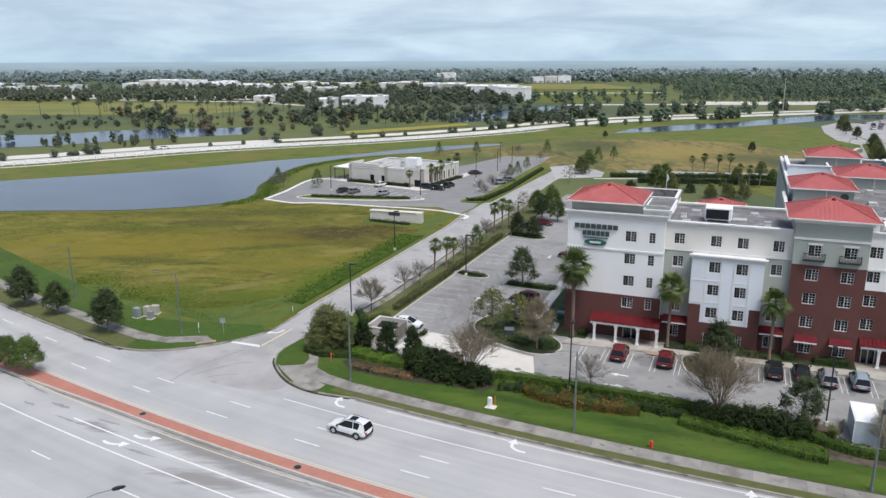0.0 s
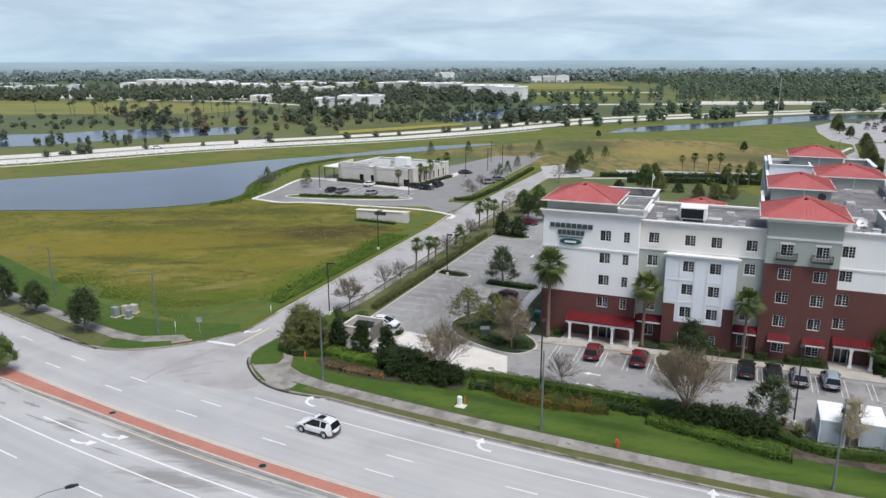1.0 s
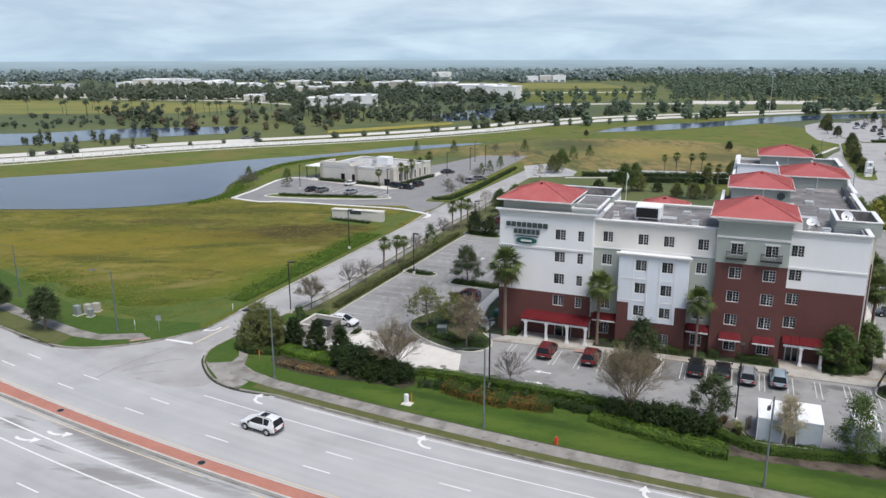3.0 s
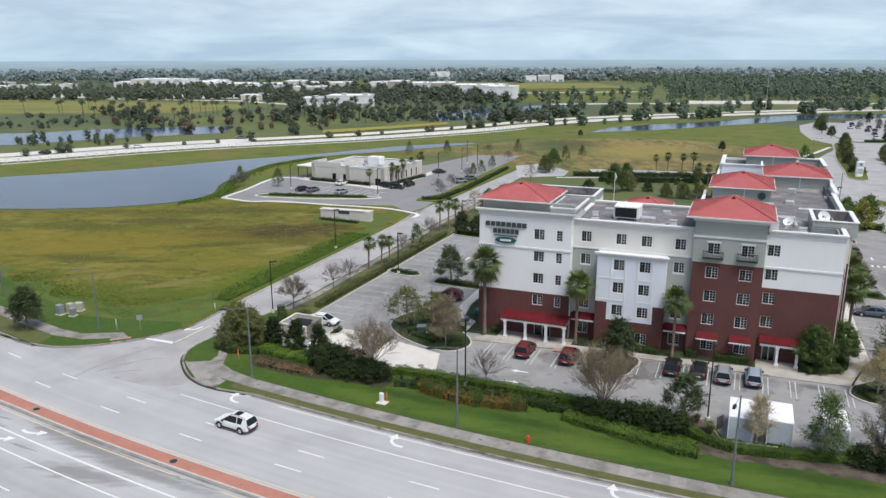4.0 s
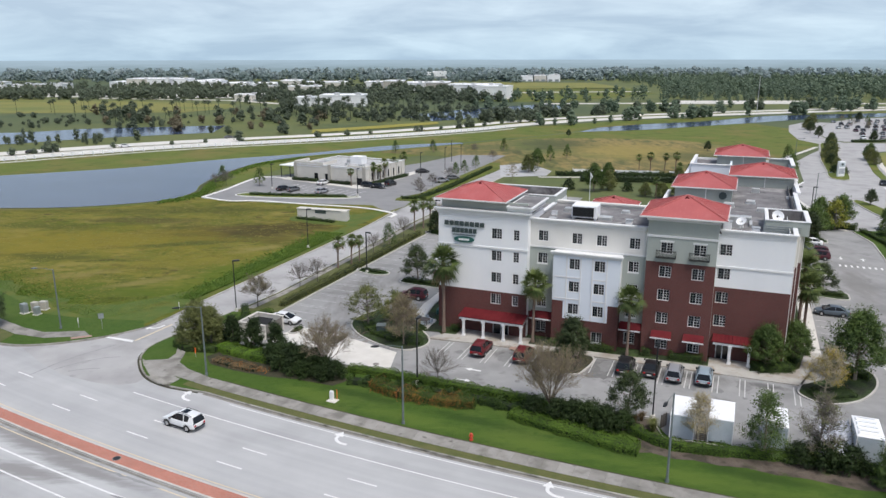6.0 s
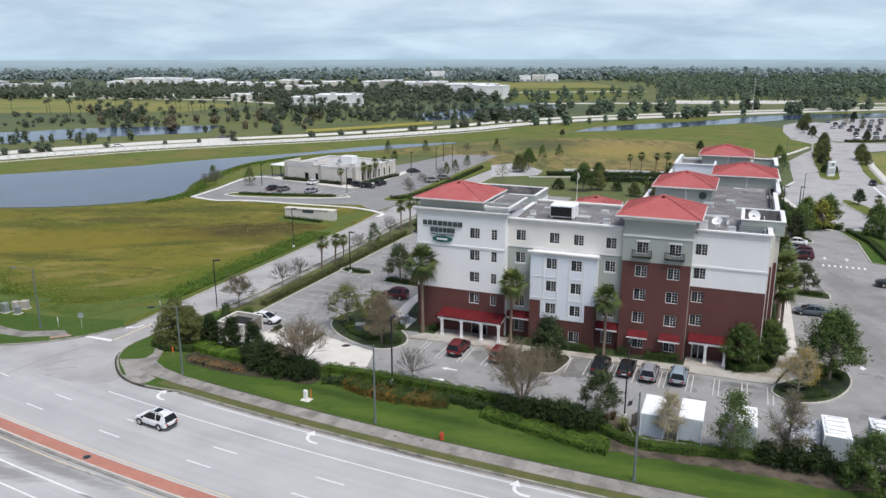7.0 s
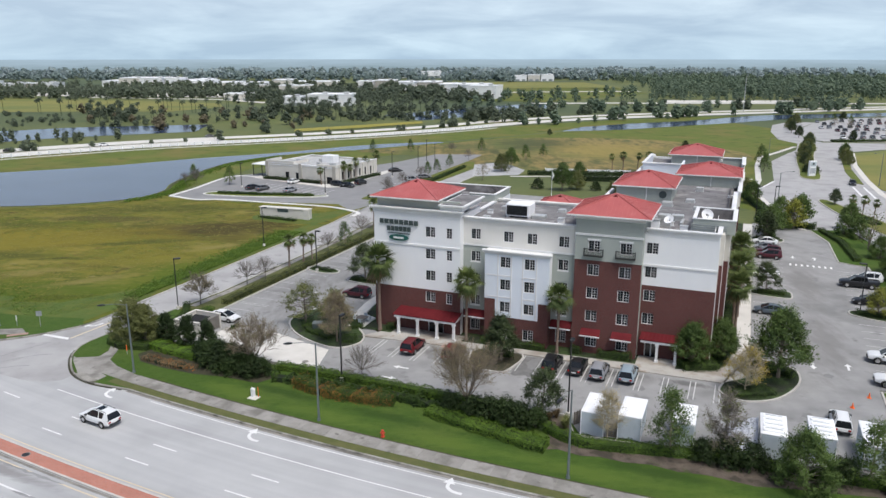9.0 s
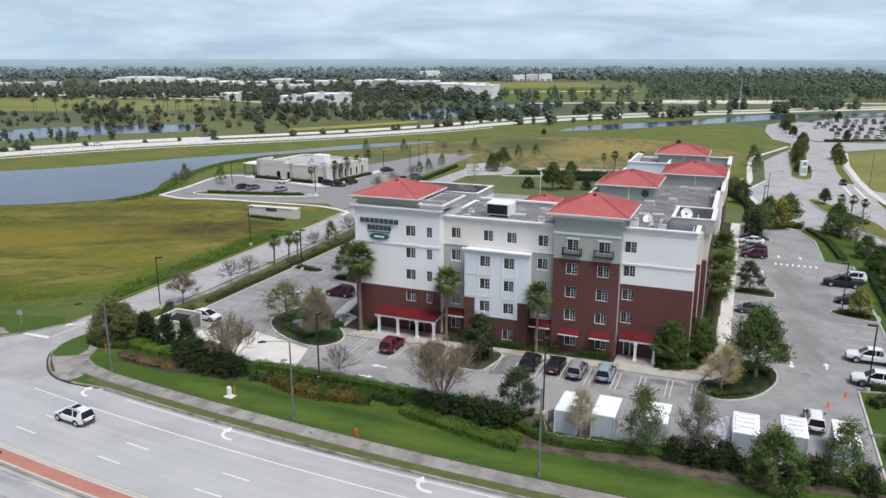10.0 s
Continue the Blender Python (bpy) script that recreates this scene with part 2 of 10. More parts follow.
# lime patches along the lawn; the dark ones paint shade along the hedge
for c, r, col, turn in (((1.3, 75.2), (5, 1.3), (0.088, 0.134, 0.022), -27), ((12.7, 69.5), (6, 1.3), (0.088, 0.134, 0.022), -26), ((25.7, 63.6), (6, 1.3), (0.088, 0.134, 0.022), -24), ((38.2, 58.3), (7, 1.3), (0.088, 0.134, 0.022), -22), ((50.8, 53.5), (6, 1.3), (0.088, 0.134, 0.022), -20), ((7.7, 74.6), (5, 0.9), (0.026, 0.056, 0.009), -26), ((19.8, 68.8), (5, 0.9), (0.026, 0.056, 0.009), -25), ((32.2, 63.4), (5, 0.9), (0.026, 0.056, 0.009), -23), ((44.6, 58.4), (6, 0.9), (0.026, 0.056, 0.009), -21), ((55.9, 54.3), (5, 0.9), (0.026, 0.056, 0.009), -19)):
    grown_patch(M_LAWN, c, r, col, turn, 0.75, (0.3, 0.9), turn)
for c, r, turn in (((-24.6, 64.9), (5.6, 1.3), -28), ((-20.4, 62.3), (6.0, 0.7), -26), ((-22.2, 59.4), (5.5, 1.2), -18), ((-16.5, 59.4), (8.0, 0.7), -25), ((-29.5, 67.6), (3.0, 0.5), -30), ((-36.5, 69.2), (2.6, 0.7), -30), ((-39.0, 75.0), (4.0, 0.7), -33)):
    grown_patch(M_ROAD, c, r, (0.225, 0.218, 0.212), turn, 0.85, (0.3, 1.5), turn)
for c, r, col in (((66, 320), (18, 22), (0.055, 0.062, 0.016)), ((92, 296), (26, 26), (0.25, 0.195, 0.048)), ((112, 280), (14, 14), (0.075, 0.080, 0.022)), ((34, 308), (12, 14), (0.085, 0.095, 0.024))):
    grown_patch(M_TAN, c, r, col)
M_STREET = surface("street_asphalt", ((0.335, 0.330, 0.326), (0.405, 0.398, 0.392)), rough=0.9, scale=4, fine=12, bump=0.15, dist=0.01, coarse=[(7, (0.30, 0.296, 0.29), 0.48, 0.68), (2.6, (0.25, 0.247, 0.243), 0.60, 0.76)], spec=0.3)
M_LOT = surface("parking_asphalt", ((0.245, 0.245, 0.242), (0.312, 0.310, 0.305)), rough=0.9, scale=2.6, fine=14, bump=0.15, dist=0.01, coarse=[(9, (0.205, 0.205, 0.202), 0.48, 0.66), (2.4, (0.19, 0.19, 0.187), 0.60, 0.72)], spec=0.3)
# darker patches of asphalt in and before the front bays
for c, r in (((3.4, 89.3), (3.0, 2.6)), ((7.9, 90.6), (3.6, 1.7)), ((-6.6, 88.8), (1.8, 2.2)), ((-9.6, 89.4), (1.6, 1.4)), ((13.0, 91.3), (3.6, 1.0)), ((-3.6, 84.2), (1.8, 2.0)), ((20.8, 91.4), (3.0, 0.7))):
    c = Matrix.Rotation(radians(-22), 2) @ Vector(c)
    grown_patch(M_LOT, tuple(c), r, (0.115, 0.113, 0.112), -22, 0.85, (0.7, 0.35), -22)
for c, r in (((-37.0, 100.0), (3.6, 9.0)), ((-36.0, 122.0), (3.2, 12.0)), ((-41.5, 108.0), (2.4, 8.0)), ((36.6, 112.0), (2.6, 12.0)), ((35.6, 140.0), (2.6, 12.0))):
    grown_patch(M_LOT, tuple(Matrix.Rotation(radians(-22), 2) @ Vector(c)), r, (0.185, 0.180, 0.174), -22, 0.7, (0.8, 0.22), -22)
M_DARKLOT = surface("newer_asphalt", ((0.20, 0.20, 0.202), (0.265, 0.264, 0.262)), rough=0.9, scale=5, fine=10, bump=0.1, dist=0.01, spec=0.3)
M_DARKBAY = surface("darker_bay_asphalt", ((0.115, 0.113, 0.112), (0.19, 0.188, 0.185)), rough=0.85, scale=1.6, fine=12, bump=0.1, dist=0.01, spec=0.3, coarse=(1.2, (0.23, 0.228, 0.224), 0.56, 0.7))
M_WALK = surface("sidewalk_concrete", ((0.195, 0.186, 0.168), (0.315, 0.300, 0.275)), per_object=0.3, rough=0.9, scale=1.6, fine=12, bump=0.15, dist=0.01, coarse=[(2.2, (0.17, 0.16, 0.142), 0.5, 0.68), (0.9, (0.13, 0.125, 0.11), 0.62, 0.72)])
M_CONC = surface("pale_concrete", ((0.53, 0.51, 0.47), (0.65, 0.63, 0.585)), rough=0.9, scale=2.5, fine=10, bump=0.1, dist=0.01)
M_KERB = surface("kerb_concrete", ((0.40, 0.385, 0.36), (0.53, 0.51, 0.475)), rough=0.9, scale=1.0, fine=8, bump=0.1, dist=0.01)
M_ROADKERB = surface("stained_road_kerb", ((0.20, 0.19, 0.165), (0.36, 0.345, 0.31)), rough=0.9, scale=1.4, fine=8, bump=0.1, dist=0.01, coarse=(2.0, (0.11, 0.105, 0.085), 0.52, 0.66))
M_FRONTWALK = surface("front_walk_concrete", ((0.34, 0.325, 0.295), (0.46, 0.44, 0.405)), rough=0.9, scale=1.8, fine=9, bump=0.1, dist=0.01, coarse=[(1.6, (0.30, 0.255, 0.205), 0.54, 0.68), (5, (0.27, 0.235, 0.195), 0.52, 0.66)])
M_KERBWHITE = surface("new_kerb_concrete", ((0.60, 0.59, 0.56), (0.74, 0.73, 0.70)), rough=0.9, scale=1.0, fine=8, bump=0.1, dist=0.01)
M_GUTTER = surface("gutter_stain", ((0.10, 0.095, 0.085), (0.32, 0.30, 0.27)), rough=0.9, scale=2.5, fine=6, bump=0.1, dist=0.01)
M_PAINT = surface("road_paint_white", ((0.60, 0.60, 0.59), (0.76, 0.76, 0.745)), rough=0.7, scale=0.8, fine=14, bump=0.0, coarse=(1.2, (0.5, 0.5, 0.49), 0.6, 0.8))
M_FADED = surface("faded_paint", ((0.36, 0.36, 0.355), (0.52, 0.52, 0.51)), rough=0.8, scale=0.7, fine=10, bump=0.0, coarse=(1.0, (0.30, 0.30, 0.295), 0.5, 0.62))
M_YELLOW = surface("road_paint_yellow", ((0.54, 0.45, 0.30), (0.62, 0.53, 0.38)), rough=0.7, scale=0.8, fine=14, bump=0.0)
M_OILPATCH = surface("oil_and_bay_patch", ((0.165, 0.166, 0.166), (0.225, 0.225, 0.223)), rough=0.8, scale=0.7, fine=8, bump=0.0)
M_TYREMARK = surface("skid_stain", ((0.21, 0.21, 0.21), (0.30, 0.30, 0.30)), rough=0.85, scale=1.2, fine=8, bump=0.0)
M_PAVER = brickwork("paver_brick", (0.47, 0.185, 0.13), (0.39, 0.145, 0.10), (0.36, 0.22, 0.18), 0.22, 0.11, 0.012, flat=True)
M_RAMPPAD = surface("faded_red_ramp_pad", ((0.30, 0.19, 0.155), (0.40, 0.27, 0.225)), rough=0.9, scale=0.8, fine=12, bump=0.2, dist=0.01)
# sky reflection put into the base colour as blue streaks, with weak specular
M_WATER = surface("pond_water", ((0.030, 0.048, 0.090), (0.056, 0.082, 0.138)), rough=0.12, scale=30, fine=1.2, bump=0.10, dist=0.05, spec=0.07, stretch=(1, 2.5, 1))
M_MULCH = surface("mulch_bed", ((0.070, 0.054, 0.040), (0.150, 0.122, 0.098)), scale=0.8, fine=16, bump=0.8, coarse=[(1.6, (0.05, 0.042, 0.030), 0.5, 0.62), (2.6, (0.055, 0.07, 0.02), 0.58, 0.68)])
M_SOIL = surface("dark_bed_soil", ((0.022, 0.026, 0.012), (0.062, 0.055, 0.032)), scale=0.9, fine=9, bump=0.8)
M_COVER = surface("groundcover", ((0.018, 0.036, 0.010), (0.052, 0.084, 0.020)), scale=0.6, fine=5, bump=1.0, dist=0.15, coarse=(2.5, (0.02, 0.026, 0.012), 0.46, 0.6))
M_BRICK = brickwork("wall_brick", (0.134, 0.040, 0.034), (0.100, 0.032, 0.028), (0.124, 0.072, 0.062))
M_STUCCO = surface("white_stucco", ((0.77, 0.78, 0.79), (0.84, 0.845, 0.85)), rough=0.9, scale=4, fine=12, bump=0.1, dist=0.01, stretch=(1, 1, 0.35))
M_BLUEWHITE = surface("pale_blue_stucco", ((0.70, 0.745, 0.80), (0.77, 0.81, 0.86)), rough=0.9, scale=4, fine=12, bump=0.1, dist=0.01, stretch=(1, 1, 0.35))
M_BEIGE = surface("beige_stucco", ((0.66, 0.645, 0.61), (0.74, 0.725, 0.69)), rough=0.9, scale=4, fine=12, bump=0.1, dist=0.01, stretch=(1, 1, 0.35))
M_SAGE = surface("sage_stucco", ((0.335, 0.365, 0.335), (0.40, 0.43, 0.395)), rough=0.9, scale=4, fine=12, bump=0.1, dist=0.01, stretch=(1, 1, 0.35))
M_TRIM = surface("white_trim", ((0.66, 0.66, 0.655), (0.77, 0.77, 0.765)), rough=0.7, scale=2, fine=10, bump=0.05, dist=0.01)
M_REDROOF = surface("red_metal_roof", ((0.37, 0.090, 0.084), (0.45, 0.120, 0.110)), rough=0.42, scale=3, fine=4, bump=0.0, metal=0.0, spec=0.5, coarse=(2.0, (0.45, 0.155, 0.145), 0.5, 0.75))
M_AWNING = surface("red_awning", ((0.092, 0.010, 0.014), (0.135, 0.017, 0.020)), rough=0.75, spec=0.15, scale=1.5, fine=5, bump=0.0)
M_DECK = surface("roof_membrane", ((0.105, 0.10, 0.102), (0.215, 0.208, 0.208)), rough=0.9, scale=2.4, fine=5, bump=0.2, dist=0.02, spread=0.2, coarse=[(3.5, (0.30, 0.29, 0.285), 0.56, 0.66), (1.8, (0.075, 0.072, 0.075), 0.62, 0.70)])
M_GLASS = plain("window_glass", (0.010, 0.012, 0.016), rough=0.08, spec=0.35)
M_DOORGLASS = plain("door_glass", (0.012, 0.015, 0.02), rough=0.05, spec=0.6)
M_DARKMETAL = plain("dark_metal", (0.03, 0.032, 0.033), rough=0.45, metal=0.4)
M_GREYMETAL = surface("grey_painted_steel", ((0.25, 0.28, 0.28), (0.33, 0.36, 0.36)), rough=0.5, scale=0.8, fine=6, bump=0.0, metal=0.3)
M_POLE = surface("weathered_grey_pole", ((0.115, 0.14, 0.14), (0.17, 0.20, 0.20)), rough=0.55, scale=0.8, fine=6, bump=0.0, metal=0.2)
M_GALV = surface("galvanised_steel", ((0.42, 0.43, 0.43), (0.55, 0.56, 0.56)), rough=0.5, scale=0.6, fine=5, bump=0.0, metal=0.5)
M_BAYPAINT = surface("worn_bay_paint", ((0.42, 0.42, 0.41), (0.60, 0.60, 0.585)), rough=0.8, scale=0.8, fine=14, bump=0.0, coarse=(1.0, (0.36, 0.36, 0.355), 0.55, 0.7))
M_WHITEPAINT = surface("white_paint_sheet", ((0.76, 0.77, 0.78), (0.86, 0.87, 0.88)), rough=0.5, scale=1.5, fine=4, bump=0.0)
M_RUBBER = plain("tyre_rubber", (0.012, 0.012, 0.012), rough=0.8)
M_BARK = surface("tree_bark", ((0.10, 0.085, 0.07), (0.19, 0.165, 0.14)), scale=0.4, fine=12, bump=0.8, dist=0.03, stretch=(1, 1, 0.3))
M_PALE_BARK = surface("pale_bark", ((0.165, 0.138, 0.108), (0.27, 0.228, 0.18)), scale=0.4, fine=12, bump=0.6, dist=0.02, stretch=(1, 1, 0.3))
M_TWIG = surface("bleached_twigs", ((0.145, 0.113, 0.085), (0.235, 0.192, 0.146)), scale=0.4, fine=12, bump=0.4, dist=0.02)
M_STRAWTWIG = surface("straw_twigs", ((0.30, 0.26, 0.18), (0.42, 0.37, 0.27)), scale=0.4, fine=12, bump=0.4, dist=0.02)
M_GREYTWIG = surface("grey_twigs", ((0.10, 0.088, 0.075), (0.17, 0.15, 0.13)), scale=0.4, fine=12, bump=0.4, dist=0.02)
M_PALMBARK = surface("palm_trunk", ((0.15, 0.105, 0.08), (0.26, 0.195, 0.155)), scale=0.25, fine=9, bump=1.0, dist=0.04, stretch=(0.6, 0.6, 3))
M_FROND = foliage("palm_fronds", (0.034, 0.060, 0.016), (0.165, 0.205, 0.066), 0.15)
M_DRYFROND = foliage("dry_fronds", (0.16, 0.11, 0.06), (0.28, 0.20, 0.11), 0.1)
M_LEAF = foliage("oak_leaves", (0.014, 0.026, 0.010), (0.074, 0.102, 0.037))
M_LEAF2 = foliage("fresh_leaves", (0.024, 0.050, 0.011), (0.128, 0.190, 0.046))
M_LEAFY = foliage("yellowing_leaves", (0.26, 0.20, 0.03), (0.48, 0.38, 0.07))
M_LEAFR = foliage("bronzed_leaves", (0.12, 0.085, 0.042), (0.22, 0.16, 0.085))
M_STRAW = foliage("straw_olive_leaves", (0.105, 0.092, 0.045), (0.25, 0.215, 0.11))
M_YELLOWGREEN = foliage("yellow_green_leaves", (0.085, 0.105, 0.016), (0.27, 0.275, 0.045))
M_OLIVE = foliage("olive_leaves", (0.055, 0.068, 0.020), (0.18, 0.195, 0.064))
M_DARKLEAF = foliage("dark_shrub_leaves", (0.008, 0.017, 0.005), (0.040, 0.068, 0.016))
M_HEDGE = foliage("hedge_leaves", (0.011, 0.026, 0.005), (0.066, 0.110, 0.019))
M_LIME = foliage("clipped_hedge_leaves", (0.030, 0.066, 0.008), (0.118, 0.196, 0.024))
M_KELLY = foliage("bright_hedge_leaves", (0.062, 0.130, 0.013), (0.150, 0.250, 0.028))
M_FLOWER = foliage("orange_blossom", (0.26, 0.07, 0.02), (0.46, 0.22, 0.05))
M_WEED = foliage("tall_weeds", (0.060, 0.122, 0.016), (0.135, 0.205, 0.030), 0.3)
M_TUFT = foliage("grass_tufts", (0.145, 0.138, 0.02), (0.205, 0.178, 0.036), 0.3)
# the four leaf colours below hold painted haze, more with distance
M_PINE = foliage("hazed_pine_needles", (0.070, 0.106, 0.074), (0.130, 0.174, 0.112), 0.15)
M_FARLEAF = foliage("hazed_far_leaves", (0.044, 0.062, 0.042), (0.112, 0.136, 0.086), 0.15)
M_BACKLEAF = foliage("hazed_back_leaves", (0.115, 0.160, 0.150), (0.21, 0.265, 0.255), 0.15)
M_HAZELEAF = foliage("hazed_horizon_leaves", (0.17, 0.225, 0.230), (0.26, 0.315, 0.320), 0.15)
M_GREENTUFT = foliage("green_grass_clumps", (0.098, 0.128, 0.014), (0.150, 0.172, 0.024), 0.3)
M_FARBRONZE = foliage("distant_bronze_leaves", (0.07, 0.06, 0.04), (0.15, 0.13, 0.08), 0.15)
M_RED = plain("hydrant_red", (0.55, 0.06, 0.03), rough=0.5)
M_ORANGE = plain("cone_orange", (0.8, 0.14, 0.02), rough=0.6)
M_SIGNGREY = plain("sign_letter_grey", (0.045, 0.065, 0.065), rough=0.5)
M_SIGNGREEN = plain("sign_oval_green", (0.015, 0.10, 0.085), rough=0.4)
M_CREAM = surface("cream_stucco", ((0.55, 0.525, 0.475), (0.65, 0.625, 0.57)), rough=0.9, scale=3, fine=9, bump=0.1, dist=0.01)
M_WHITEROOF = surface("white_roof_membrane", ((0.70, 0.71, 0.72), (0.82, 0.83, 0.84)), rough=0.8, scale=4, fine=4, bump=0.0)
M_TAUPE = surface("taupe_wall", ((0.36, 0.34, 0.30), (0.44, 0.42, 0.37)), rough=0.9, scale=2, fine=9, bump=0.1, dist=0.01)
M_GATE = surface("weathered_gate_slats", ((0.135, 0.125, 0.11), (0.21, 0.195, 0.175)), rough=0.85, scale=0.5, fine=8, bump=0.1, dist=0.01, stretch=(1, 1, 0.2))
M_TARP = surface("grey_tarpaulin", ((0.32, 0.34, 0.38), (0.50, 0.52, 0.56)), rough=0.45, scale=0.8, fine=3, bump=0.4, dist=0.05)
M_SHEDWALL = surface("pale_blue_panel", ((0.40, 0.46, 0.50), (0.50, 0.55, 0.59)), rough=0.6, scale=1.5, fine=4, bump=0.0)


# ---- mesh tools ----
class Shape:
    """Collects vertices and faces for one mesh."""

    def __init__(self):
        self.v, self.f = [], []

    def face(self, *pts):
        n = len(self.v)
        self.v += [tuple(p) for p in pts]
        self.f.append(tuple(range(n, n + len(pts))))
        return self

    def prism(self, pts, z0, z1):
        """An upright prism over a polygon that runs anticlockwise."""
        n, k = len(self.v), len(pts)
        self.v += [(x, y, z0) for x, y in pts] + [(x, y, z1) for x, y in pts]
        self.f.append(tuple(range(n + k - 1, n - 1, -1)))
        self.f.append(tuple(range(n + k, n + 2 * k)))
        self.f += [(n + i, n + (i + 1) % k, n + k + (i + 1) % k, n + k + i) for i in range(k)]
        return self

    def box(self, x0, y0, z0, x1, y1, z1):
        return self.prism([(x0, y0), (x1, y0), (x1, y1), (x0, y1)], z0, z1)

    def soft_box(self, x0, y0, z0, x1, y1, z1, c):
        """A box with chamfered upright and top edges."""
        low = [(x0 + c, y0), (x1 - c, y0), (x1, y0 + c), (x1, y1 - c), (x1 - c, y1), (x0 + c, y1), (x0, y1 - c), (x0, y0 + c)]
        top = [(min(max(x, x0 + c), x1 - c), min(max(y, y0 + c), y1 - c)) for x, y in low]
        return self.loft([[(x, y, z0) for x, y in low], [(x, y, z1 - c) for x, y in low], [(x, y, z1) for x, y in top]])

    def loft(self, rings, closed=True):
        n, k = len(self.v), len(rings[0])
        for r in rings:
            self.v += [tuple(p) for p in r]
        for j in range(len(rings) - 1):
            a = n + j * k
            self.f += [(a + i, a + (i + 1) % k, a + k + (i + 1) % k, a + k + i) for i in range(k)]
        if closed:
            self.f.append(tuple(range(n + k - 1, n - 1, -1)))
            e = n + (len(rings) - 1) * k
            self.f.append(tuple(range(e, e + k)))
        return self

    def tube(self, path, radii, sides=8):
        rings = []
        for i, p in enumerate(path):
            p = Vector(p)
            a, b = Vector(path[max(i - 1, 0)]), Vector(path[min(i + 1, len(path) - 1)])
            d = (b - a).normalized()
            s = d.orthogonal().normalized() if abs(d.z) < 0.9 else Vector((1, 0, 0))
            s = (s - d * s.dot(d)).normalized()
            q = d.cross(s)
            r = radii[i] if isinstance(radii, (list, tuple)) else radii
            rings.append([p + (s * math.cos(6.28319 * j / sides) + q * math.sin(6.28319 * j / sides)) * r for j in range(sides)])
        return self.loft(rings)

    def cyl(self, x, y, z0, z1, r0, r1=None, sides=12):
        return self.tube([(x, y, z0), (x, y, z1)], [r0, r0 if r1 is None else r1], sides)

    def add(self, other, m=None):
        n = len(self.v)
        self.v += [tuple(m @ Vector(p)) for p in other.v] if m else other.v
        self.f += [tuple(i + n for i in f) for f in other.f]
        return self

    def mesh(self, name, material, smooth=False):
        me = bpy.data.meshes.new(name)
        me.from_pydata(self.v, [], self.f)
        if material:
            me.materials.append(material)
        if smooth:
            me.polygons.foreach_set("use_smooth", [True] * len(me.polygons))
        me.update()
        return me


def part(name, shape, material, parent, label="", smooth=False, at=None):
    """Links a shape (or a finished mesh) as one object under a thing or a part."""
    me = shape if isinstance(shape, bpy.types.Mesh) else shape.mesh(name, material, smooth)
    ob = new(name, me)
    ob.parent = parent
    if at is not None:
        ob.matrix_basis = at
    if label:
        tagged(ob, label)
    return ob


def thing(name, m, label, category, group="", kind="", shape=None, material=None, smooth=False):
    """A top-level thing: an Empty at its base, or a mesh where a shape is given."""
    ob = new(name, shape.mesh(name, material, smooth) if shape else None)
    ob.matrix_basis = m
    return tagged(ob, label, category, group, kind)


def earcut(pts):
    """Fills a flat outline of any form with one clean face set."""
    from mathutils.geometry import tessellate_polygon
    return tessellate_polygon([[Vector((x, y, 0)) for x, y in pts]])


def area(pts):
    return sum(a[0] * b[1] - b[0] * a[1] for a, b in zip(pts, pts[1:] + pts[:1])) / 2


def slab(pts, z1, z0=None, s=None):
    """A flat sheet over an outline; with z0 it gets side faces down to there."""
    pts = list(pts) if area(list(pts)) > 0 else list(pts)[::-1]
    s = s or Shape()
    n = len(s.v)
    s.v += [(x, y, z1) for x, y in pts]
    for tri in earcut(pts):
        a, b, c = tri
        p, q, r = pts[a], pts[b], pts[c]
        up = (q[0] - p[0]) * (r[1] - p[1]) - (q[1] - p[1]) * (r[0] - p[0]) > 0
        s.f.append((n + a, n + b, n + c) if up else (n + a, n + c, n + b))
    if z0 is not None:
        k = len(pts)
        m = len(s.v)
        s.v += [(x, y, z0) for x, y in pts]
        s.f += [(m + i, m + (i + 1) % k, n + (i + 1) % k, n + i) for i in range(k)]
    return s


def smooth_line(pts, steps=6, closed=False):
    """A rounded line through the points given."""
    out, n = [], len(pts)
    for i in range(n if closed else n - 1):
        p = [Vector(pts[(i + k) % n] if closed else pts[min(max(i + k, 0), n - 1)]) for k in (-1, 0, 1, 2)]
        for j in range(steps):
            u = j / steps
            q = 0.5 * (2 * p[1] + (p[2] - p[0]) * u + (2 * p[0] - 5 * p[1] + 4 * p[2] - p[3]) * u * u + (3 * p[1] - p[0] - 3 * p[2] + p[3]) * u ** 3)
            out.append((q.x, q.y))
    if not closed:
        out.append(tuple(pts[-1]))
    return out


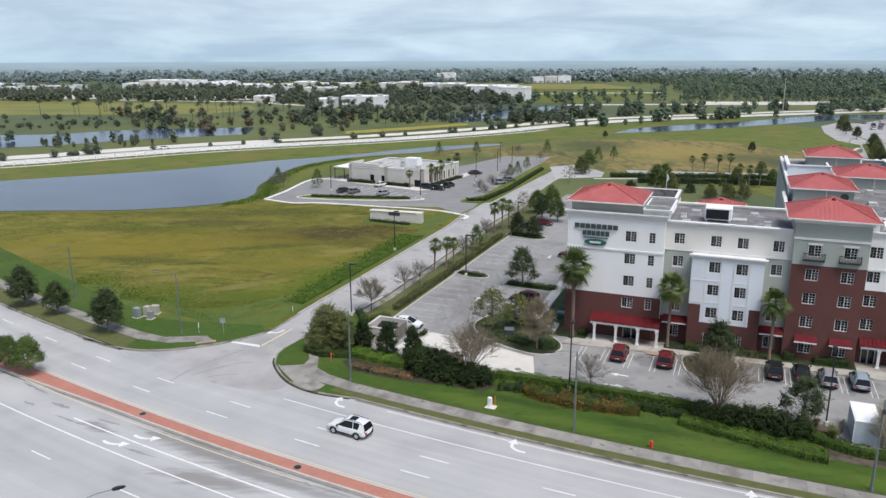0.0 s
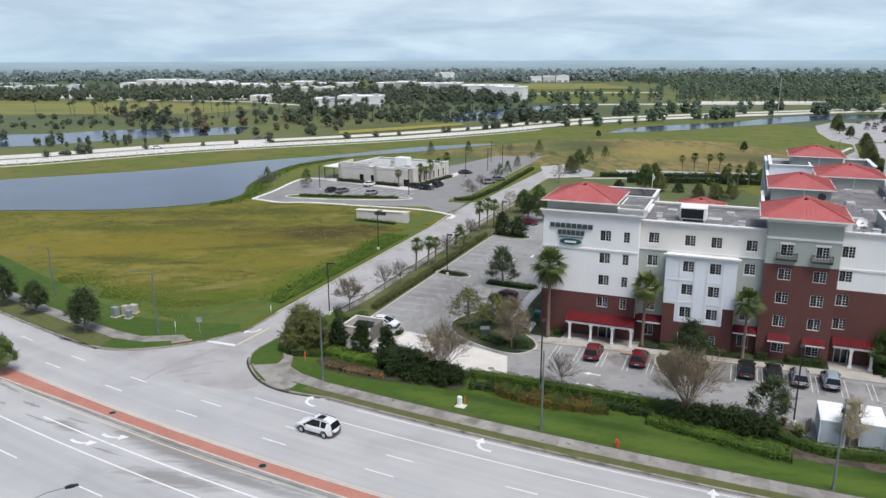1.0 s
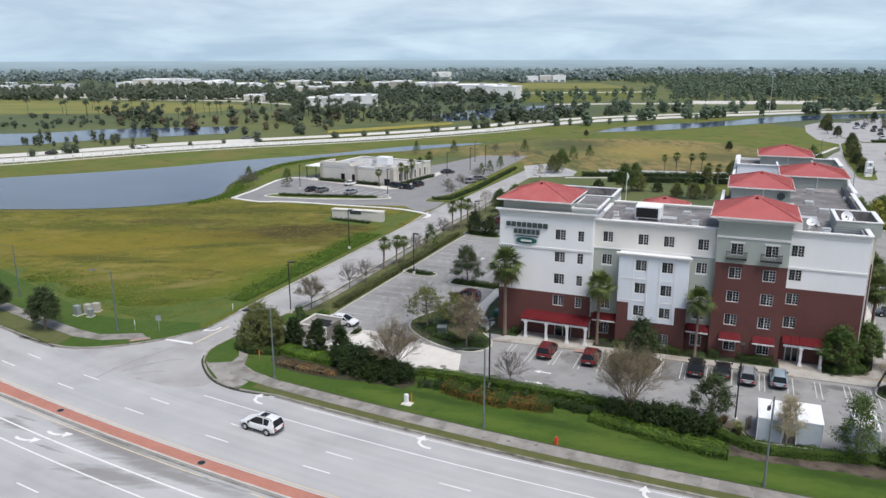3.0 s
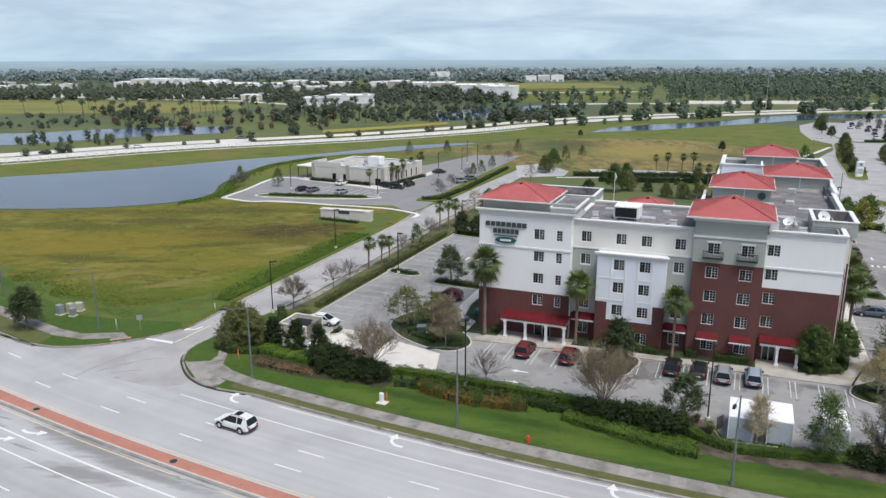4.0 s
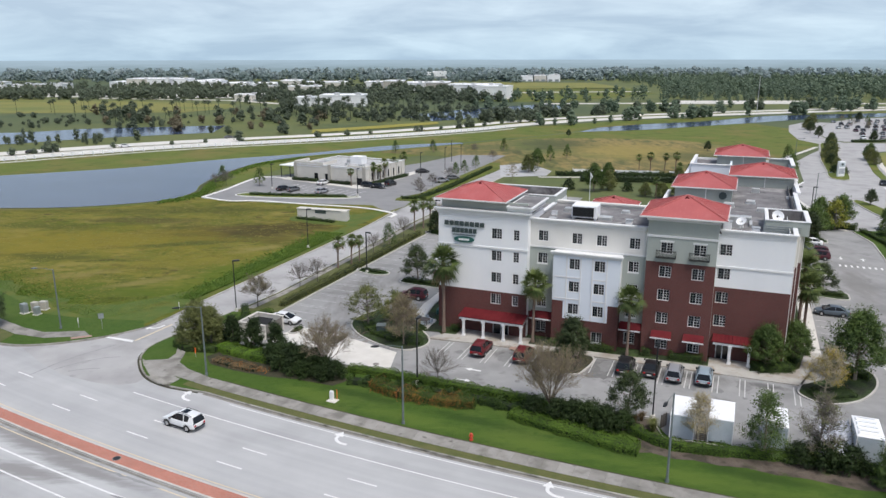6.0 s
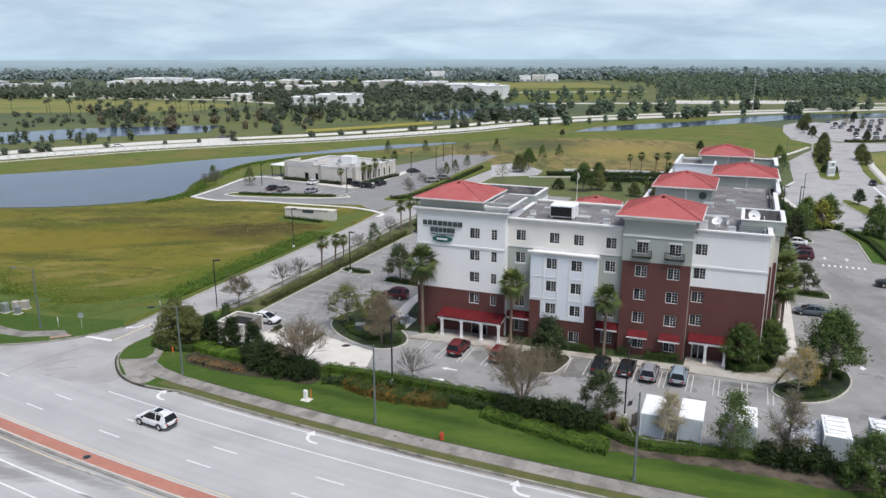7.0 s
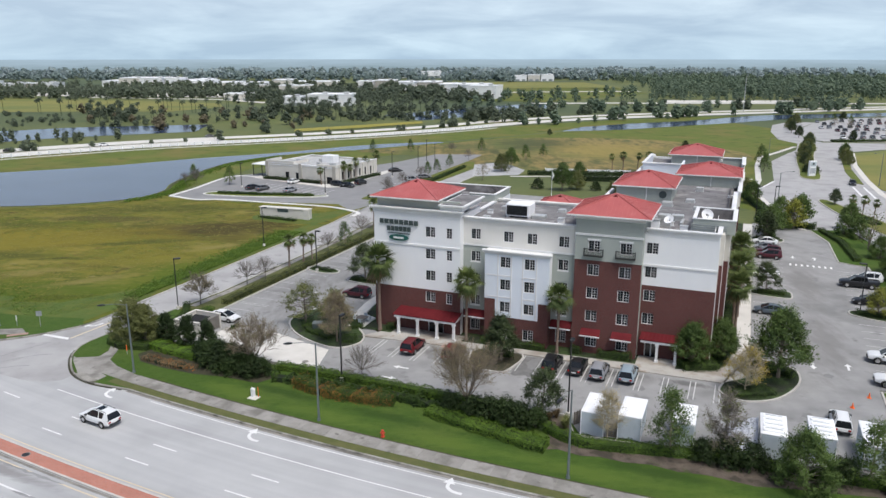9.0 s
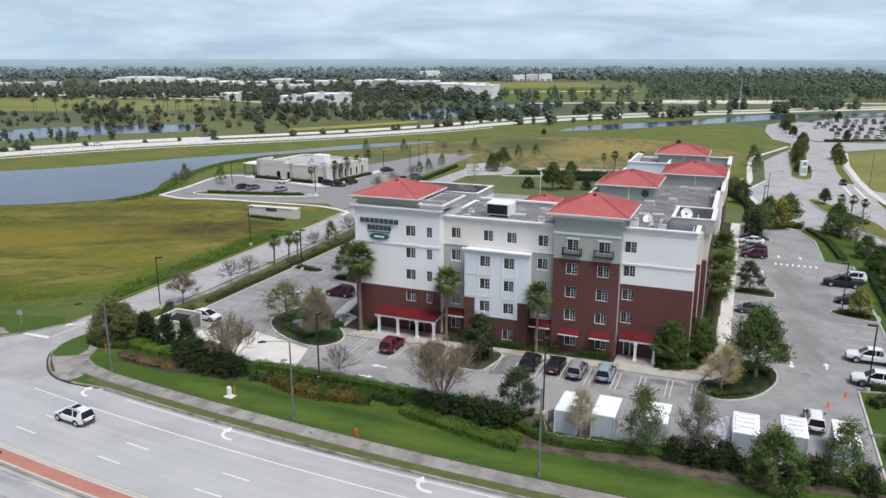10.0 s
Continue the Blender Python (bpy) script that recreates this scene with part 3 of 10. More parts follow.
def ribbon(line, width, z1, z0, s=None, closed=False):
    """A strip of that width along a flat line, as a kerb or a painted line."""
    s = s or Shape()
    n = len(line)
    left, right = [], []
    for i, p in enumerate(line):
        a = line[(i - 1) % n] if closed else line[max(i - 1, 0)]
        b = line[(i + 1) % n] if closed else line[min(i + 1, n - 1)]
        d = Vector((b[0] - a[0], b[1] - a[1])).normalized()
        w = Vector((-d.y, d.x)) * width / 2
        left.append((p[0] + w.x, p[1] + w.y))
        right.append((p[0] - w.x, p[1] - w.y))
    for i in range(n if closed else n - 1):
        j = (i + 1) % n
        a, b, c, d = right[i], right[j], left[j], left[i]
        s.face((*a, z1), (*b, z1), (*c, z1), (*d, z1))
        if z0 is not None and z0 < z1:
            s.face((*a, z0), (*b, z0), (*b, z1), (*a, z1))
            s.face((*c, z0), (*d, z0), (*d, z1), (*c, z1))
    return s


# The hotel's own axes: u along its front, v away from the road, turned 22 degrees.
TURN = radians(-22)
AX_U, AX_V = Vector((math.cos(TURN), math.sin(TURN))), Vector((-math.sin(TURN), math.cos(TURN)))


def site(u, v):
    p = AX_U * u + AX_V * v
    return (p.x, p.y)


def on_site(u, v, z=0.0, turn=0.0):
    return pose(*site(u, v), z, 0, 0, -22 + turn)


# The main road bends about one centre; o is the distance north of its lane line, a the angle along it.
ROAD_C, ROAD_R = (198.05, 458.06), 442.9


def bend(o, a):
    r, th = ROAD_R - o, radians(a - 115)
    return (ROAD_C[0] + r * math.cos(th), ROAD_C[1] + r * math.sin(th))


def bend_line(o, a0, a1, n=40):
    return [bend(o, a0 + (a1 - a0) * i / n) for i in range(n + 1)]


DEG = 180 / math.pi / ROAD_R      # degrees along the bend for one metre


# ---- ground, roads and water ----
def structure(name, shape, material, label, smooth=False, parent=None):
    return tagged(new(name, shape.mesh(name, material, smooth)), label, name.split("_")[0], kind="structure")


s = Shape()
N = 48
for i in range(N):
    for j in range(N):
        xs = [-4800 + 9600 * k / N for k in (i, i + 1)]
        ys = [-4800 + 9600 * k / N for k in (j, j + 1)]
        s.face((xs[0], ys[0], -0.06), (xs[1], ys[0], -0.06), (xs[1], ys[1], -0.06), (xs[0], ys[1], -0.06))
structure("ground", s, M_GROUND, "flat grassy land reaching out to the horizon")

# main road
s = Shape()
a0, a1 = -20, 16
north = [bend(7.1, a1 - (a1 + 3.6) * i / 20) for i in range(21)]
corner_ne = smooth_line([bend(7.1, -3.7), (-15.6, 77.4), (-18.7, 79.8), (-20.9, 83.4), (-22.0, 86.8), (-21.5, 90.6), site(-53.0, 84.5), site(-52.4, 90)], 6)
corner_nw = smooth_line([site(-59.6, 88), site(-59.4, 81), (-27.4, 94.4), (-29.6, 92.8), (-33.2, 91.0), (-36.6, 90.0), (-40.2, 89.8), (-44.6, 91.2), (-49.6, 94.0)], 6)
north_west = [bend(3.0, -7.6 - 12.4 * i / 20) for i in range(21)]
south = bend_line(-24, a0, a1)
slab(north + corner_ne[1:] + corner_nw + north_west[1:] + south, 0.0, s=s)
structure("road", s, M_ROAD, "pale worn asphalt of the main road")

# side street
slab([site(-59.6, 88), site(-52.4, 90), site(-51.6, 100), site(-52.2, 125), site(-53.3, 156), site(-53.0, 176), site(-54.0, 215), site(-54, 262), site(-63, 262), site(-63.5, 215), site(-62.3, 172), site(-60.8, 150), site(-60.0, 110)], 0.004, s=(s := Shape()))
structure("road_side", s, M_STREET, "grey asphalt side street running back past the field")
structure("road_apron", slab([(-38.6, 88.9), (-33.9, 84.3), (-29.3, 80.6), (-24.0, 78.2), (-21.4, 77.6), (-19.4, 78.2), (-18.9, 79.5), (-21.2, 83.4), (-22.6, 86.8), (-22.0, 90.4), site(-52.7, 86), site(-52.6, 90), site(-59.5, 88), site(-59.3, 82), (-27.3, 94.0), (-30.2, 92.0), (-34.4, 90.3)], 0.006), M_STREET, "worn asphalt of the junction with a seam along the main road")

# kerbs of the main road
def kerb(name, line, closed=False, label="concrete kerb along the road", width=0.22, top=0.15, material=None):
    return structure(name, ribbon(line, width, top, -0.05, closed=closed), material or M_KERB, label)


kerb("kerb_north", [bend(7.25, 16 - 19.6 * i / 40) for i in range(41)] + corner_ne[1:], label="stained concrete kerb along the road", material=M_ROADKERB)
kerb("kerb_northwest", corner_nw + north_west[1:], label="stained concrete kerb along the road", material=M_ROADKERB)
structure("gutter_north", ribbon(bend_line(6.98, -3.6, 16), 0.34, 0.006, None), M_GUTTER, "dirt-stained gutter beside the kerb")
structure("gutter_corner", ribbon(corner_ne[:26], 0.7, 0.007, None), M_SOIL, "dark stained gutter round the corner")

structure("gutter_northwest", ribbon(corner_nw[14:-1] + north_west[3:], 0.75, 0.007, None), M_GUTTER, "dark stained gutter along the kerb")

# lawn, verge and sidewalk north of the main road
LAWN = 0.14
hedge_front = [(-51.5, 72.9), (-49.5, 74.6), (-44.9, 73.4), (-41.6, 75.6), (-35.0, 76.2), (-29.0, 74.6), (-21.5, 71.6), (-15.9, 70.9), (-11.1, 71.9), (-4.5, 72.4), (0.9, 71.6), (6.7, 70.4), (9.6, 70.4), (14, 71), (24, 71.2), (33.2, 72), (42, 73), (52, 74.5)]
lawn_outer = [bend(7.36, 16 - 19.6 * i / 40) for i in range(41)] + [(p[0] + 0.12, p[1] + 0.1) for p in corner_ne[1:]]
slab(lawn_outer + [site(-46.0, 90), site(-46, 80), site(-44, 78.2), site(41.3, 76.8), site(58, 79.9)], LAWN, -0.05, s=(s := Shape()))
structure("lawn_front", s, M_LAWN, "mown green lawn between the road and the hedge")
slab(bend_line(7.4, -4.1, 16) + bend_line(8.45, -4.1, 16)[::-1], LAWN + 0.006, s=(s := Shape()))
structure("verge", s, M_VERGE, "narrow strip of duller grass beside the kerb")
# sidewalk flags, each its own piece
walk_base = structure("pavement_north", ribbon(bend_line(9.4, -4.0, 16), 1.84, LAWN + 0.012, None), M_GUTTER, "concrete sidewalk of separate flags beside the road")
flag_mesh = Shape().soft_box(-0.725, -0.93, -0.03, 0.725, 0.93, 0.035, 0.015).mesh("flag", M_WALK)
step = 1.5 * DEG
for i in range(66):
    a = -3.75 + i * step
    x, y = bend(9.4, a)
    part("flag", flag_mesh, None, walk_base, at=pose(x, y, LAWN + 0.004, 0, 0, a - 115 + 90))
structure("pavement_corner", slab([bend(8.5, -3.8), (-17.6, 81.1), (-19.9, 82.8), (-21.2, 84.5), (-18.1, 84.9), (-17.7, 86.7), (-18.5, 89.9), (-19.6, 93.1), (-18.5, 93.4), (-17.2, 90), (-16.5, 86.4), (-16.3, 84.0), (-14.6, 82.0), bend(10.3, -3.9)], LAWN + 0.02), M_WALK, "concrete kerb ramp at the street corner")
structure("pavement_ramp", slab([(-21.3, 85.0), (-20.6, 83.4), (-18.5, 80.1), (-16.3, 78.3), (-15.0, 77.9), (-14.5, 79.0), (-16.4, 80.6), (-19.0, 83.0)], LAWN + 0.028), M_WALK, "broad concrete ramp at the street corner")
# the edge's near-black tone paints the shade line beside the sidewalk
structure("soil_edge", ribbon(bend_line(10.44, -3.6, 16), 0.2, LAWN + 0.018, None), M_SHORE, "trimmed soil edge painted dark as a shade line between sidewalk and lawn")

# field and sidewalk northwest
nw_edge = [(p[0] - 0.1, p[1] + 0.15) for p in corner_nw] + [bend(3.2, -7.6 - 12.4 * i / 20) for i in range(1, 21)]
pond_near = smooth_line([(-260, 165), (-200, 170), (-150, 177), (-111, 180.3), (-83, 181), (-66, 186), (-56.5, 193), (-53.5, 205), (-55.5, 217), (-55, 236), (-51.6, 258), (-44, 271), (-33, 284), (-22, 291), (-11, 297), (-2, 304), (11, 313.5), (25, 323.5)], 5)
pond_far = smooth_line([(25, 328), (8, 322.5), (-12, 312.5), (-31, 296), (-44, 286), (-66.8, 272), (-95, 250), (-139, 228), (-175, 206), (-230, 178), (-260, 165)], 5)
field_pts = [site(-59.9, 88)] + nw_edge[6:] + [(-260, 300), (-260, 166)] + [(p[0], p[1] - 1.5) for p in pond_near[6:38]] + [(-49, 194), (-30, 188.5), (-2, 184.5), (2.5, 176), site(-62.6, 172), site(-61.1, 150), site(-60.3, 110)]
slab(field_pts, 0.08, s=(s := Shape()))
structure("field", s, M_FIELD, "rough field of yellow-green grass and weeds")
slab(nw_edge[2:] + [bend(16, -20), bend(15, -12), bend(13, -9), (-46, 103), (-38, 100.5), (-31, 99.5), (-26.6, 99), (-25.6, 96.5)], 0.13, -0.05, s=(s := Shape()))
edge = [site(-61.2 - 0.012 * (v - 88) - (1.5 + 0.035 * (v - 86) + 1.1 * math.sin(v * 0.9) * math.sin(v * 0.37)) * (1 if i % 2 else 0.75), v) for i, v in enumerate(range(86, 150, 2))]
structure("field_edge", slab([site(-60.6 - 0.012 * (v - 88), v) for v in (86, 110, 148)] + edge[::-1] + [(-31.5, 101.5), (-27.5, 100)], 0.105), M_WEEDBED, "lush green weeds along the street's edge of the field")
structure("field_corner", slab([(-26.2, 97.2), (-25.2, 99.8), site(-61.0, 91), site(-64.5, 97), (-33.5, 106), (-42, 106.5), (-46.5, 103.2), (-38, 100.4), (-31, 99.4)], 0.118), M_WEEDBED, "lush green weeds at the field's corner")
structure("field_north", slab(smooth_line([site(-63.2, 150), site(-66, 147), site(-72, 146), site(-80, 147), site(-82, 152), site(-78, 156), site(-70, 158), site(-64.5, 165)], 4, closed=True), 0.112), M_WEEDBED, "lush green grass round the sign wall")
structure("field_fringe", slab([bend(12.4 + 0.5 * math.sin(a * 4), a) for a in [-14 + 0.3 * i for i in range(22)]] + [bend(17.0 + 1.6 * math.sin(a * 3.1) + 0.8 * math.sin(a * 7.7), a) for a in [-7.7 - 0.3 * i for i in range(22)]], 0.124), M_WEEDBED, "rank green grass between lawn and field")
structure("lawn_northwest", s, M_LAWN, "green mown strip along the field's edge")
slab([bend(6.4, -20 + 11.6 * i / 20) for i in range(21)] + [(-37.6, 92.2), (-33.8, 92.6), (-31.6, 92.9), (-33.2, 94.8), (-38.6, 94.3)] + [bend(8.4, -8.6 - 11.4 * i / 20) for i in range(21)], 0.15, s=(s := Shape()))
structure("pavement_northwest", s, M_WALK, "concrete sidewalk along the field")

structure("verge_northwest", slab([bend(3.32, -8.2 - 11.8 * i / 20) for i in range(21)] + [bend(6.3, -20 + 11.6 * i / 20) for i in range(21)], 0.142), M_VERGE, "dull tan-green verge between kerb and sidewalk")
structure("ramp_northwest", slab([(-33.6, 91.6), (-31.2, 92.6), (-31.5, 93.2), (-33.9, 92.3)], 0.165), M_RAMPPAD, "faded red warning pad at the kerb ramp")

# pond and other water
water = slab(pond_near + pond_far[1:-1], 0.0, s=Shape())
structure("water", water, M_WATER, "still pond with the sky's reflection put into its blue-grey colour")
for k, (lo, up) in enumerate((
        ([(84, 374), (120, 385), (157, 406), (189, 423), (225, 445), (270, 461), (330, 480)], [(340, 505), (289, 493), (252, 485), (217, 472), (168, 435), (130, 418), (98, 397)]),
        ([(10, 440), (24, 451), (47, 477), (82, 516), (110, 560)], [(100, 600), (89, 589), (47, 557), (4, 502), (-14, 479)]),
        ([(-260, 290), (-191, 317), (-171, 325), (-154, 342), (-125, 359), (-100, 372)], [(-105, 412), (-149, 401), (-175, 392), (-196, 375), (-222, 370), (-320, 350)]))):
    structure("water_%s" % ("canal", "lake", "basin")[k], slab(smooth_line(lo, 4) + smooth_line(up, 4), 0.02), M_WATER, "calm water between grass banks")
slab([(p[0], p[1] - 0.3) for p in pond_near[30:]] + [(60, 352), (84, 373), (120, 384), (157, 405), (189, 422), (200, 380), (180, 320), (145, 280), (118, 215), site(30, 200), site(-52, 262), site(-64, 262), (20, 290), (-10, 272), (-30, 262), (-40, 245), (-45, 220)], -0.02, s=(s := Shape()))
structure("meadow_bank", s, M_BANK, "green grass behind the buildings")
slab(smooth_line([(-10, 294), (6, 305), (24, 318), (50, 339), (80, 344), (122, 333), (140, 300), (141, 277), (126, 250), (104, 236), (60, 232), (44, 240), (30, 268), (8, 284)], 4, closed=True), 0.02, s=(s := Shape()))
structure("meadow_dry", s, M_TAN, "dry tan meadow with green patches")
slab(pond_far[:-6] + [(-300, 205), (-300, 225), (-160, 258), (-127, 281), (-93, 303), (-23, 338), (30, 372), (66, 405), (130, 445), (300, 508), (340, 515), (289, 496), (217, 475), (168, 438), (130, 421), (90, 385), (60, 354)], -0.01, s=(s := Shape()))
structure("bank_far", s, M_BANK, "green grass bank along the pond's far side")
structure("bank_near", ribbon([(p[0] + 1.2, p[1] - 1.0) for p in pond_near[8:70]], 3.2, 0.12, None), M_BANK, "low grassy bank along the pond")

structure("bank_shore", ribbon([(p[0] + 0.3, p[1] - 0.2) for p in pond_near[4:60]], 0.9, 0.16, None), M_SHORE, "dark muddy edge of the pond")

# highway across the water, two carriageways with a planted median
hw_lo = smooth_line([(-330, 200), (-240, 225), (-158, 262), (-127.5, 284), (-93.5, 308), (-23, 343), (30, 379), (66, 412), (130, 452), (297, 515), (600, 610)], 5)
hw_up = [(p[0] - 14, p[1] + 26) for p in hw_lo]
structure("road_highway", slab(hw_lo + hw_up[::-1], 0.05), M_CONC, "pale concrete highway beyond the pond")
mid = [(p[0] - 7.5, p[1] + 13) for p in hw_lo]
near_mid = [p for p in mid if p[0] < -88]
structure("highway_median_west", ribbon(near_mid, 1.6, 0.2, None), M_BANK, "narrow grass median of the highway")
structure("highway_median", ribbon(mid[len(near_mid):], 6.0, 0.2, None), M_BANK, "grass median of the highway")
structure("lawn_yellow", slab([(-52, 385), (-20, 408), (12, 432), (13, 418), (-18, 392), (-50, 369)], 0.25), M_GOLDGRASS, "yellow-flowering strip beside the highway")

# hotel car park: one sheet of asphalt with islands on it
lot = [site(-45.6, 86), site(-44.6, 79.6), site(-33, 79), site(-22, 78.6), site(9.5, 78.6), site(11.5, 75.4), site(41, 77.0), site(41.0, 97.8), site(46.4, 98.4), site(46.6, 154), site(42, 156), site(41.6, 172), site(39, 182), site(27.4, 186), site(27.4, 102), site(27.4, 95), site(-19, 91.6), site(-23, 96), site(-23, 200), site(-45, 200), site(-45.2, 140)]
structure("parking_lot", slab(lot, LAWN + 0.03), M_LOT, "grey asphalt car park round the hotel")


# ---- the hotel ----
def pierced(u0, u1, z0, z1, holes, place):
    """One welded wall sheet with its openings cut through; place(u, z, back) gives each corner."""
    us = [u for u in sorted({u0, u1, *[h[0] for h in holes], *[h[1] for h in holes]}) if u0 <= u <= u1]
    zs = [z for z in sorted({z0, z1, *[h[2] for h in holes], *[h[3] for h in holes]}) if z0 <= z <= z1]
    s, index = Shape(), {}

    def corner(i, j, back):
        if (i, j, back) not in index:
            index[i, j, back] = len(s.v)
            s.v.append(place(us[i], zs[j], back))
        return index[i, j, back]

    def solid(i, j):
        if not (0 <= i < len(us) - 1 and 0 <= j < len(zs) - 1):
            return False
        cu, cz = (us[i] + us[i + 1]) / 2, (zs[j] + zs[j + 1]) / 2
        return not any(h[0] < cu < h[1] and h[2] < cz < h[3] for h in holes)

    for i in range(len(us) - 1):
        for j in range(len(zs) - 1):
            if not solid(i, j):
                continue
            a, b, c, d = (i, j), (i + 1, j), (i + 1, j + 1), (i, j + 1)
            s.f.append(tuple(corner(*p, 0) for p in (a, b, c, d)))
            s.f.append(tuple(corner(*p, 1) for p in (d, c, b, a)))
            for p, q, ni, nj in ((a, b, i, j - 1), (b, c, i + 1, j), (c, d, i, j + 1), (d, a, i - 1, j)):
                if not solid(ni, nj):
                    s.f.append((corner(*q, 0), corner(*p, 0), corner(*p, 1), corner(*q, 1)))
    return s


def wall_panel(u0, u1, z0, z1, y, holes=(), thick=0.35):
    """A front wall facing the road, at depth y, with its openings cut through."""
    return pierced(u0, u1, z0, z1, list(holes), lambda u, z, back: (u, y + thick * back, z))


def side_panel(y0, y1, z0, z1, u, holes=(), thick=0.35):
    """A side wall whose outer face stands at u."""
    return pierced(y0, y1, z0, z1, list(holes), lambda y, z, back: (u - thick * back, y, z))


def window_meshes(w, h):
    fr = Shape()
    b, d = 0.07, 0.13
    fr.box(0, 0, 0, b, d, h).box(w - b, 0, 0, w, d, h).box(b, 0, 0, w - b, d, b).box(b, 0, h - b, w - b, d, h)
    if w > 1.1:
        fr.box(w / 2 - 0.035, 0.01, b, w / 2 + 0.035, d, h - b)
    mu = Shape()
    x0 = w / 2 + 0.05 if w > 1.1 else b
    x1 = w - b
    x = (x0 + x1) / 2
    mu.box(x - 0.018, 0.055, b, x + 0.018, 0.085, h - b)
    for i in (1, 2, 3):
        z = b + (h - 2 * b) * i / 4
        mu.box(x0, 0.057, z - 0.017, x1, 0.083, z + 0.017)
    ml = Shape()
    if w > 1.1:
        for i in (1, 2, 3):
            z = b + (h - 2 * b) * i / 4
            ml.box(b, 0.065, z - 0.014, w / 2 - 0.05, 0.085, z + 0.014)
        x = (b + w / 2 - 0.05) / 2
        ml.box(x - 0.014, 0.063, b, x + 0.014, 0.087, h - b)
    pane = Shape().box(b, 0.09, b, w - b, 0.1, h - b)
    sill = Shape().box(-0.06, -0.07, -0.14, w + 0.06, 0.1, 0.0)
    return (fr.mesh("window", M_TRIM), mu.mesh("muntins", M_TRIM), ml.mesh("muntins", M_GREYMETAL), pane.mesh("pane", M_GLASS), sill.mesh("sill", M_TRIM))


WIN = {}


def window(parent, u, z, y, w=1.45, h=1.45, m=None, sill=True):
    key = (w, h)
    if key not in WIN:
        WIN[key] = window_meshes(w, h)
    fr, mu, ml, pane, sl = WIN[key]
    ob = part("window", fr, None, parent, "white-framed window with dark glass and a muntin grid", at=(m or pose(u, y, z)))
    part("pane", pane, None, ob)
    part("muntins", mu, None, ob)
    if w > 1.1:
        part("muntins", ml, None, ob)
    if sill:
        part("sill", sl, None, ob)
    return ob


def hip_roof(parent, u0, u1, y0, y1, z, rise, apex=None):
    """A red standing-seam hip roof with its ribs, ridge caps and eaves board."""
    cu, cy = apex or ((u0 + u1) / 2, (y0 + y1) / 2)
    top = (cu, cy, z + rise)
    cor = [(u0, y0, z), (u1, y0, z), (u1, y1, z), (u0, y1, z)]
    s = Shape()
    for i in range(4):
        s.face(cor[i], cor[(i + 1) % 4], top)
    s.face(*cor[::-1])
    roof = part("roof", s, M_REDROOF, parent, "red standing-seam metal hip roof")
    ribs = Shape()
    for i in range(4):
        a, b = Vector(cor[i]), Vector(cor[(i + 1) % 4])
        n = max(2, int((b - a).length / 0.5))
        up = Vector(top)
        foot = a + (b - a) * max(0.0, min(1.0, (up - a).dot(b - a) / (b - a).length_squared))
        for k in range(1, n):
            e = a + (b - a) * k / n
            # the rib climbs square to the eaves until it meets a hip
            f = k / n
            fa = (foot - a).length / (b - a).length
            reach = f / fa if f < fa else (1 - f) / (1 - fa)
            q = e + (up - foot) * reach
            d = (q - e)
            if d.length < 0.3:
                continue
            side = (b - a).normalized() * 0.03
            nz = Vector((0, 0, 0.045))
            ribs.face(e - side + nz, e + side + nz, q + side + nz, q - side + nz)
            ribs.face(e - side, e - side + nz, q - side + nz, q - side)
            ribs.face(e + side + nz, e + side, q + side, q + side + nz)
    part("seams", ribs, M_REDROOF, roof)
    for c in cor:
        part("ridge_cap", Shape().tube([Vector(c) + Vector((0, 0, 0.03)), Vector(top) + Vector((0, 0, 0.03))], 0.09, 6), M_REDROOF, roof)
    e = Shape()
    e.box(u0 - 0.05, y0 - 0.05, z - 0.15, u1 + 0.05, y0 + 0.1, z + 0.02).box(u0 - 0.05, y1 - 0.1, z - 0.15, u1 + 0.05, y1 + 0.05, z + 0.02)
    e.box(u0 - 0.05, y0 + 0.1, z - 0.15, u0 + 0.1, y1 - 0.1, z + 0.02).box(u1 - 0.1, y0 + 0.1, z - 0.15, u1 + 0.05, y1 - 0.1, z + 0.02)
    part("eaves_board", e, M_TRIM, parent)
    vent = Shape().loft([[(cu - 0.45, cy - 0.75, z + rise * 0.80), (cu + 0.45, cy - 0.75, z + rise * 0.80), (cu, cy - 0.75, z + rise * 0.97)], [(cu - 0.3, cy, z + rise * 0.9), (cu + 0.3, cy, z + rise * 0.9), (cu, cy, z + rise * 1.0)]])
    part("roof_vent", vent, M_AWNING, roof)


def cornice(parent, u0, u1, y, z, drop=0.55, out=0.35, side=None, name="cornice"):
    """A stepped white cornice along a front wall."""
    s = Shape()
    s.box(u0 - out, y - out, z - 0.16, u1 + out, y + 0.25, z)
    s.box(u0 - out * 0.6, y - out * 0.6, z - 0.36, u1 + out * 0.6, y + 0.1, z - 0.16)
    s.box(u0 - out * 0.25, y - out * 0.25, z - drop, u1 + out * 0.25, y + 0.05, z - 0.36)
    return part(name, s, M_TRIM, parent, "stepped white cornice")


def side_cornice(parent, u, y0, y1, z, out=0.35):
    s = Shape()
    s.box(u - 0.25, y0 + 0.26, z - 0.16, u + out, y1, z)
    s.box(u - 0.1, y0 + 0.12, z - 0.36, u + out * 0.6, y1, z - 0.16)
    return part("cornice", s, M_TRIM, parent)


hotel = thing("hotel", on_site(0, 95), "five-storey brick and white stucco hotel with red metal roofs", "building")
ROWS = (13.5, 10.5, 7.5, 4.5)      # sills of the four upper storeys
H0 = 1.45


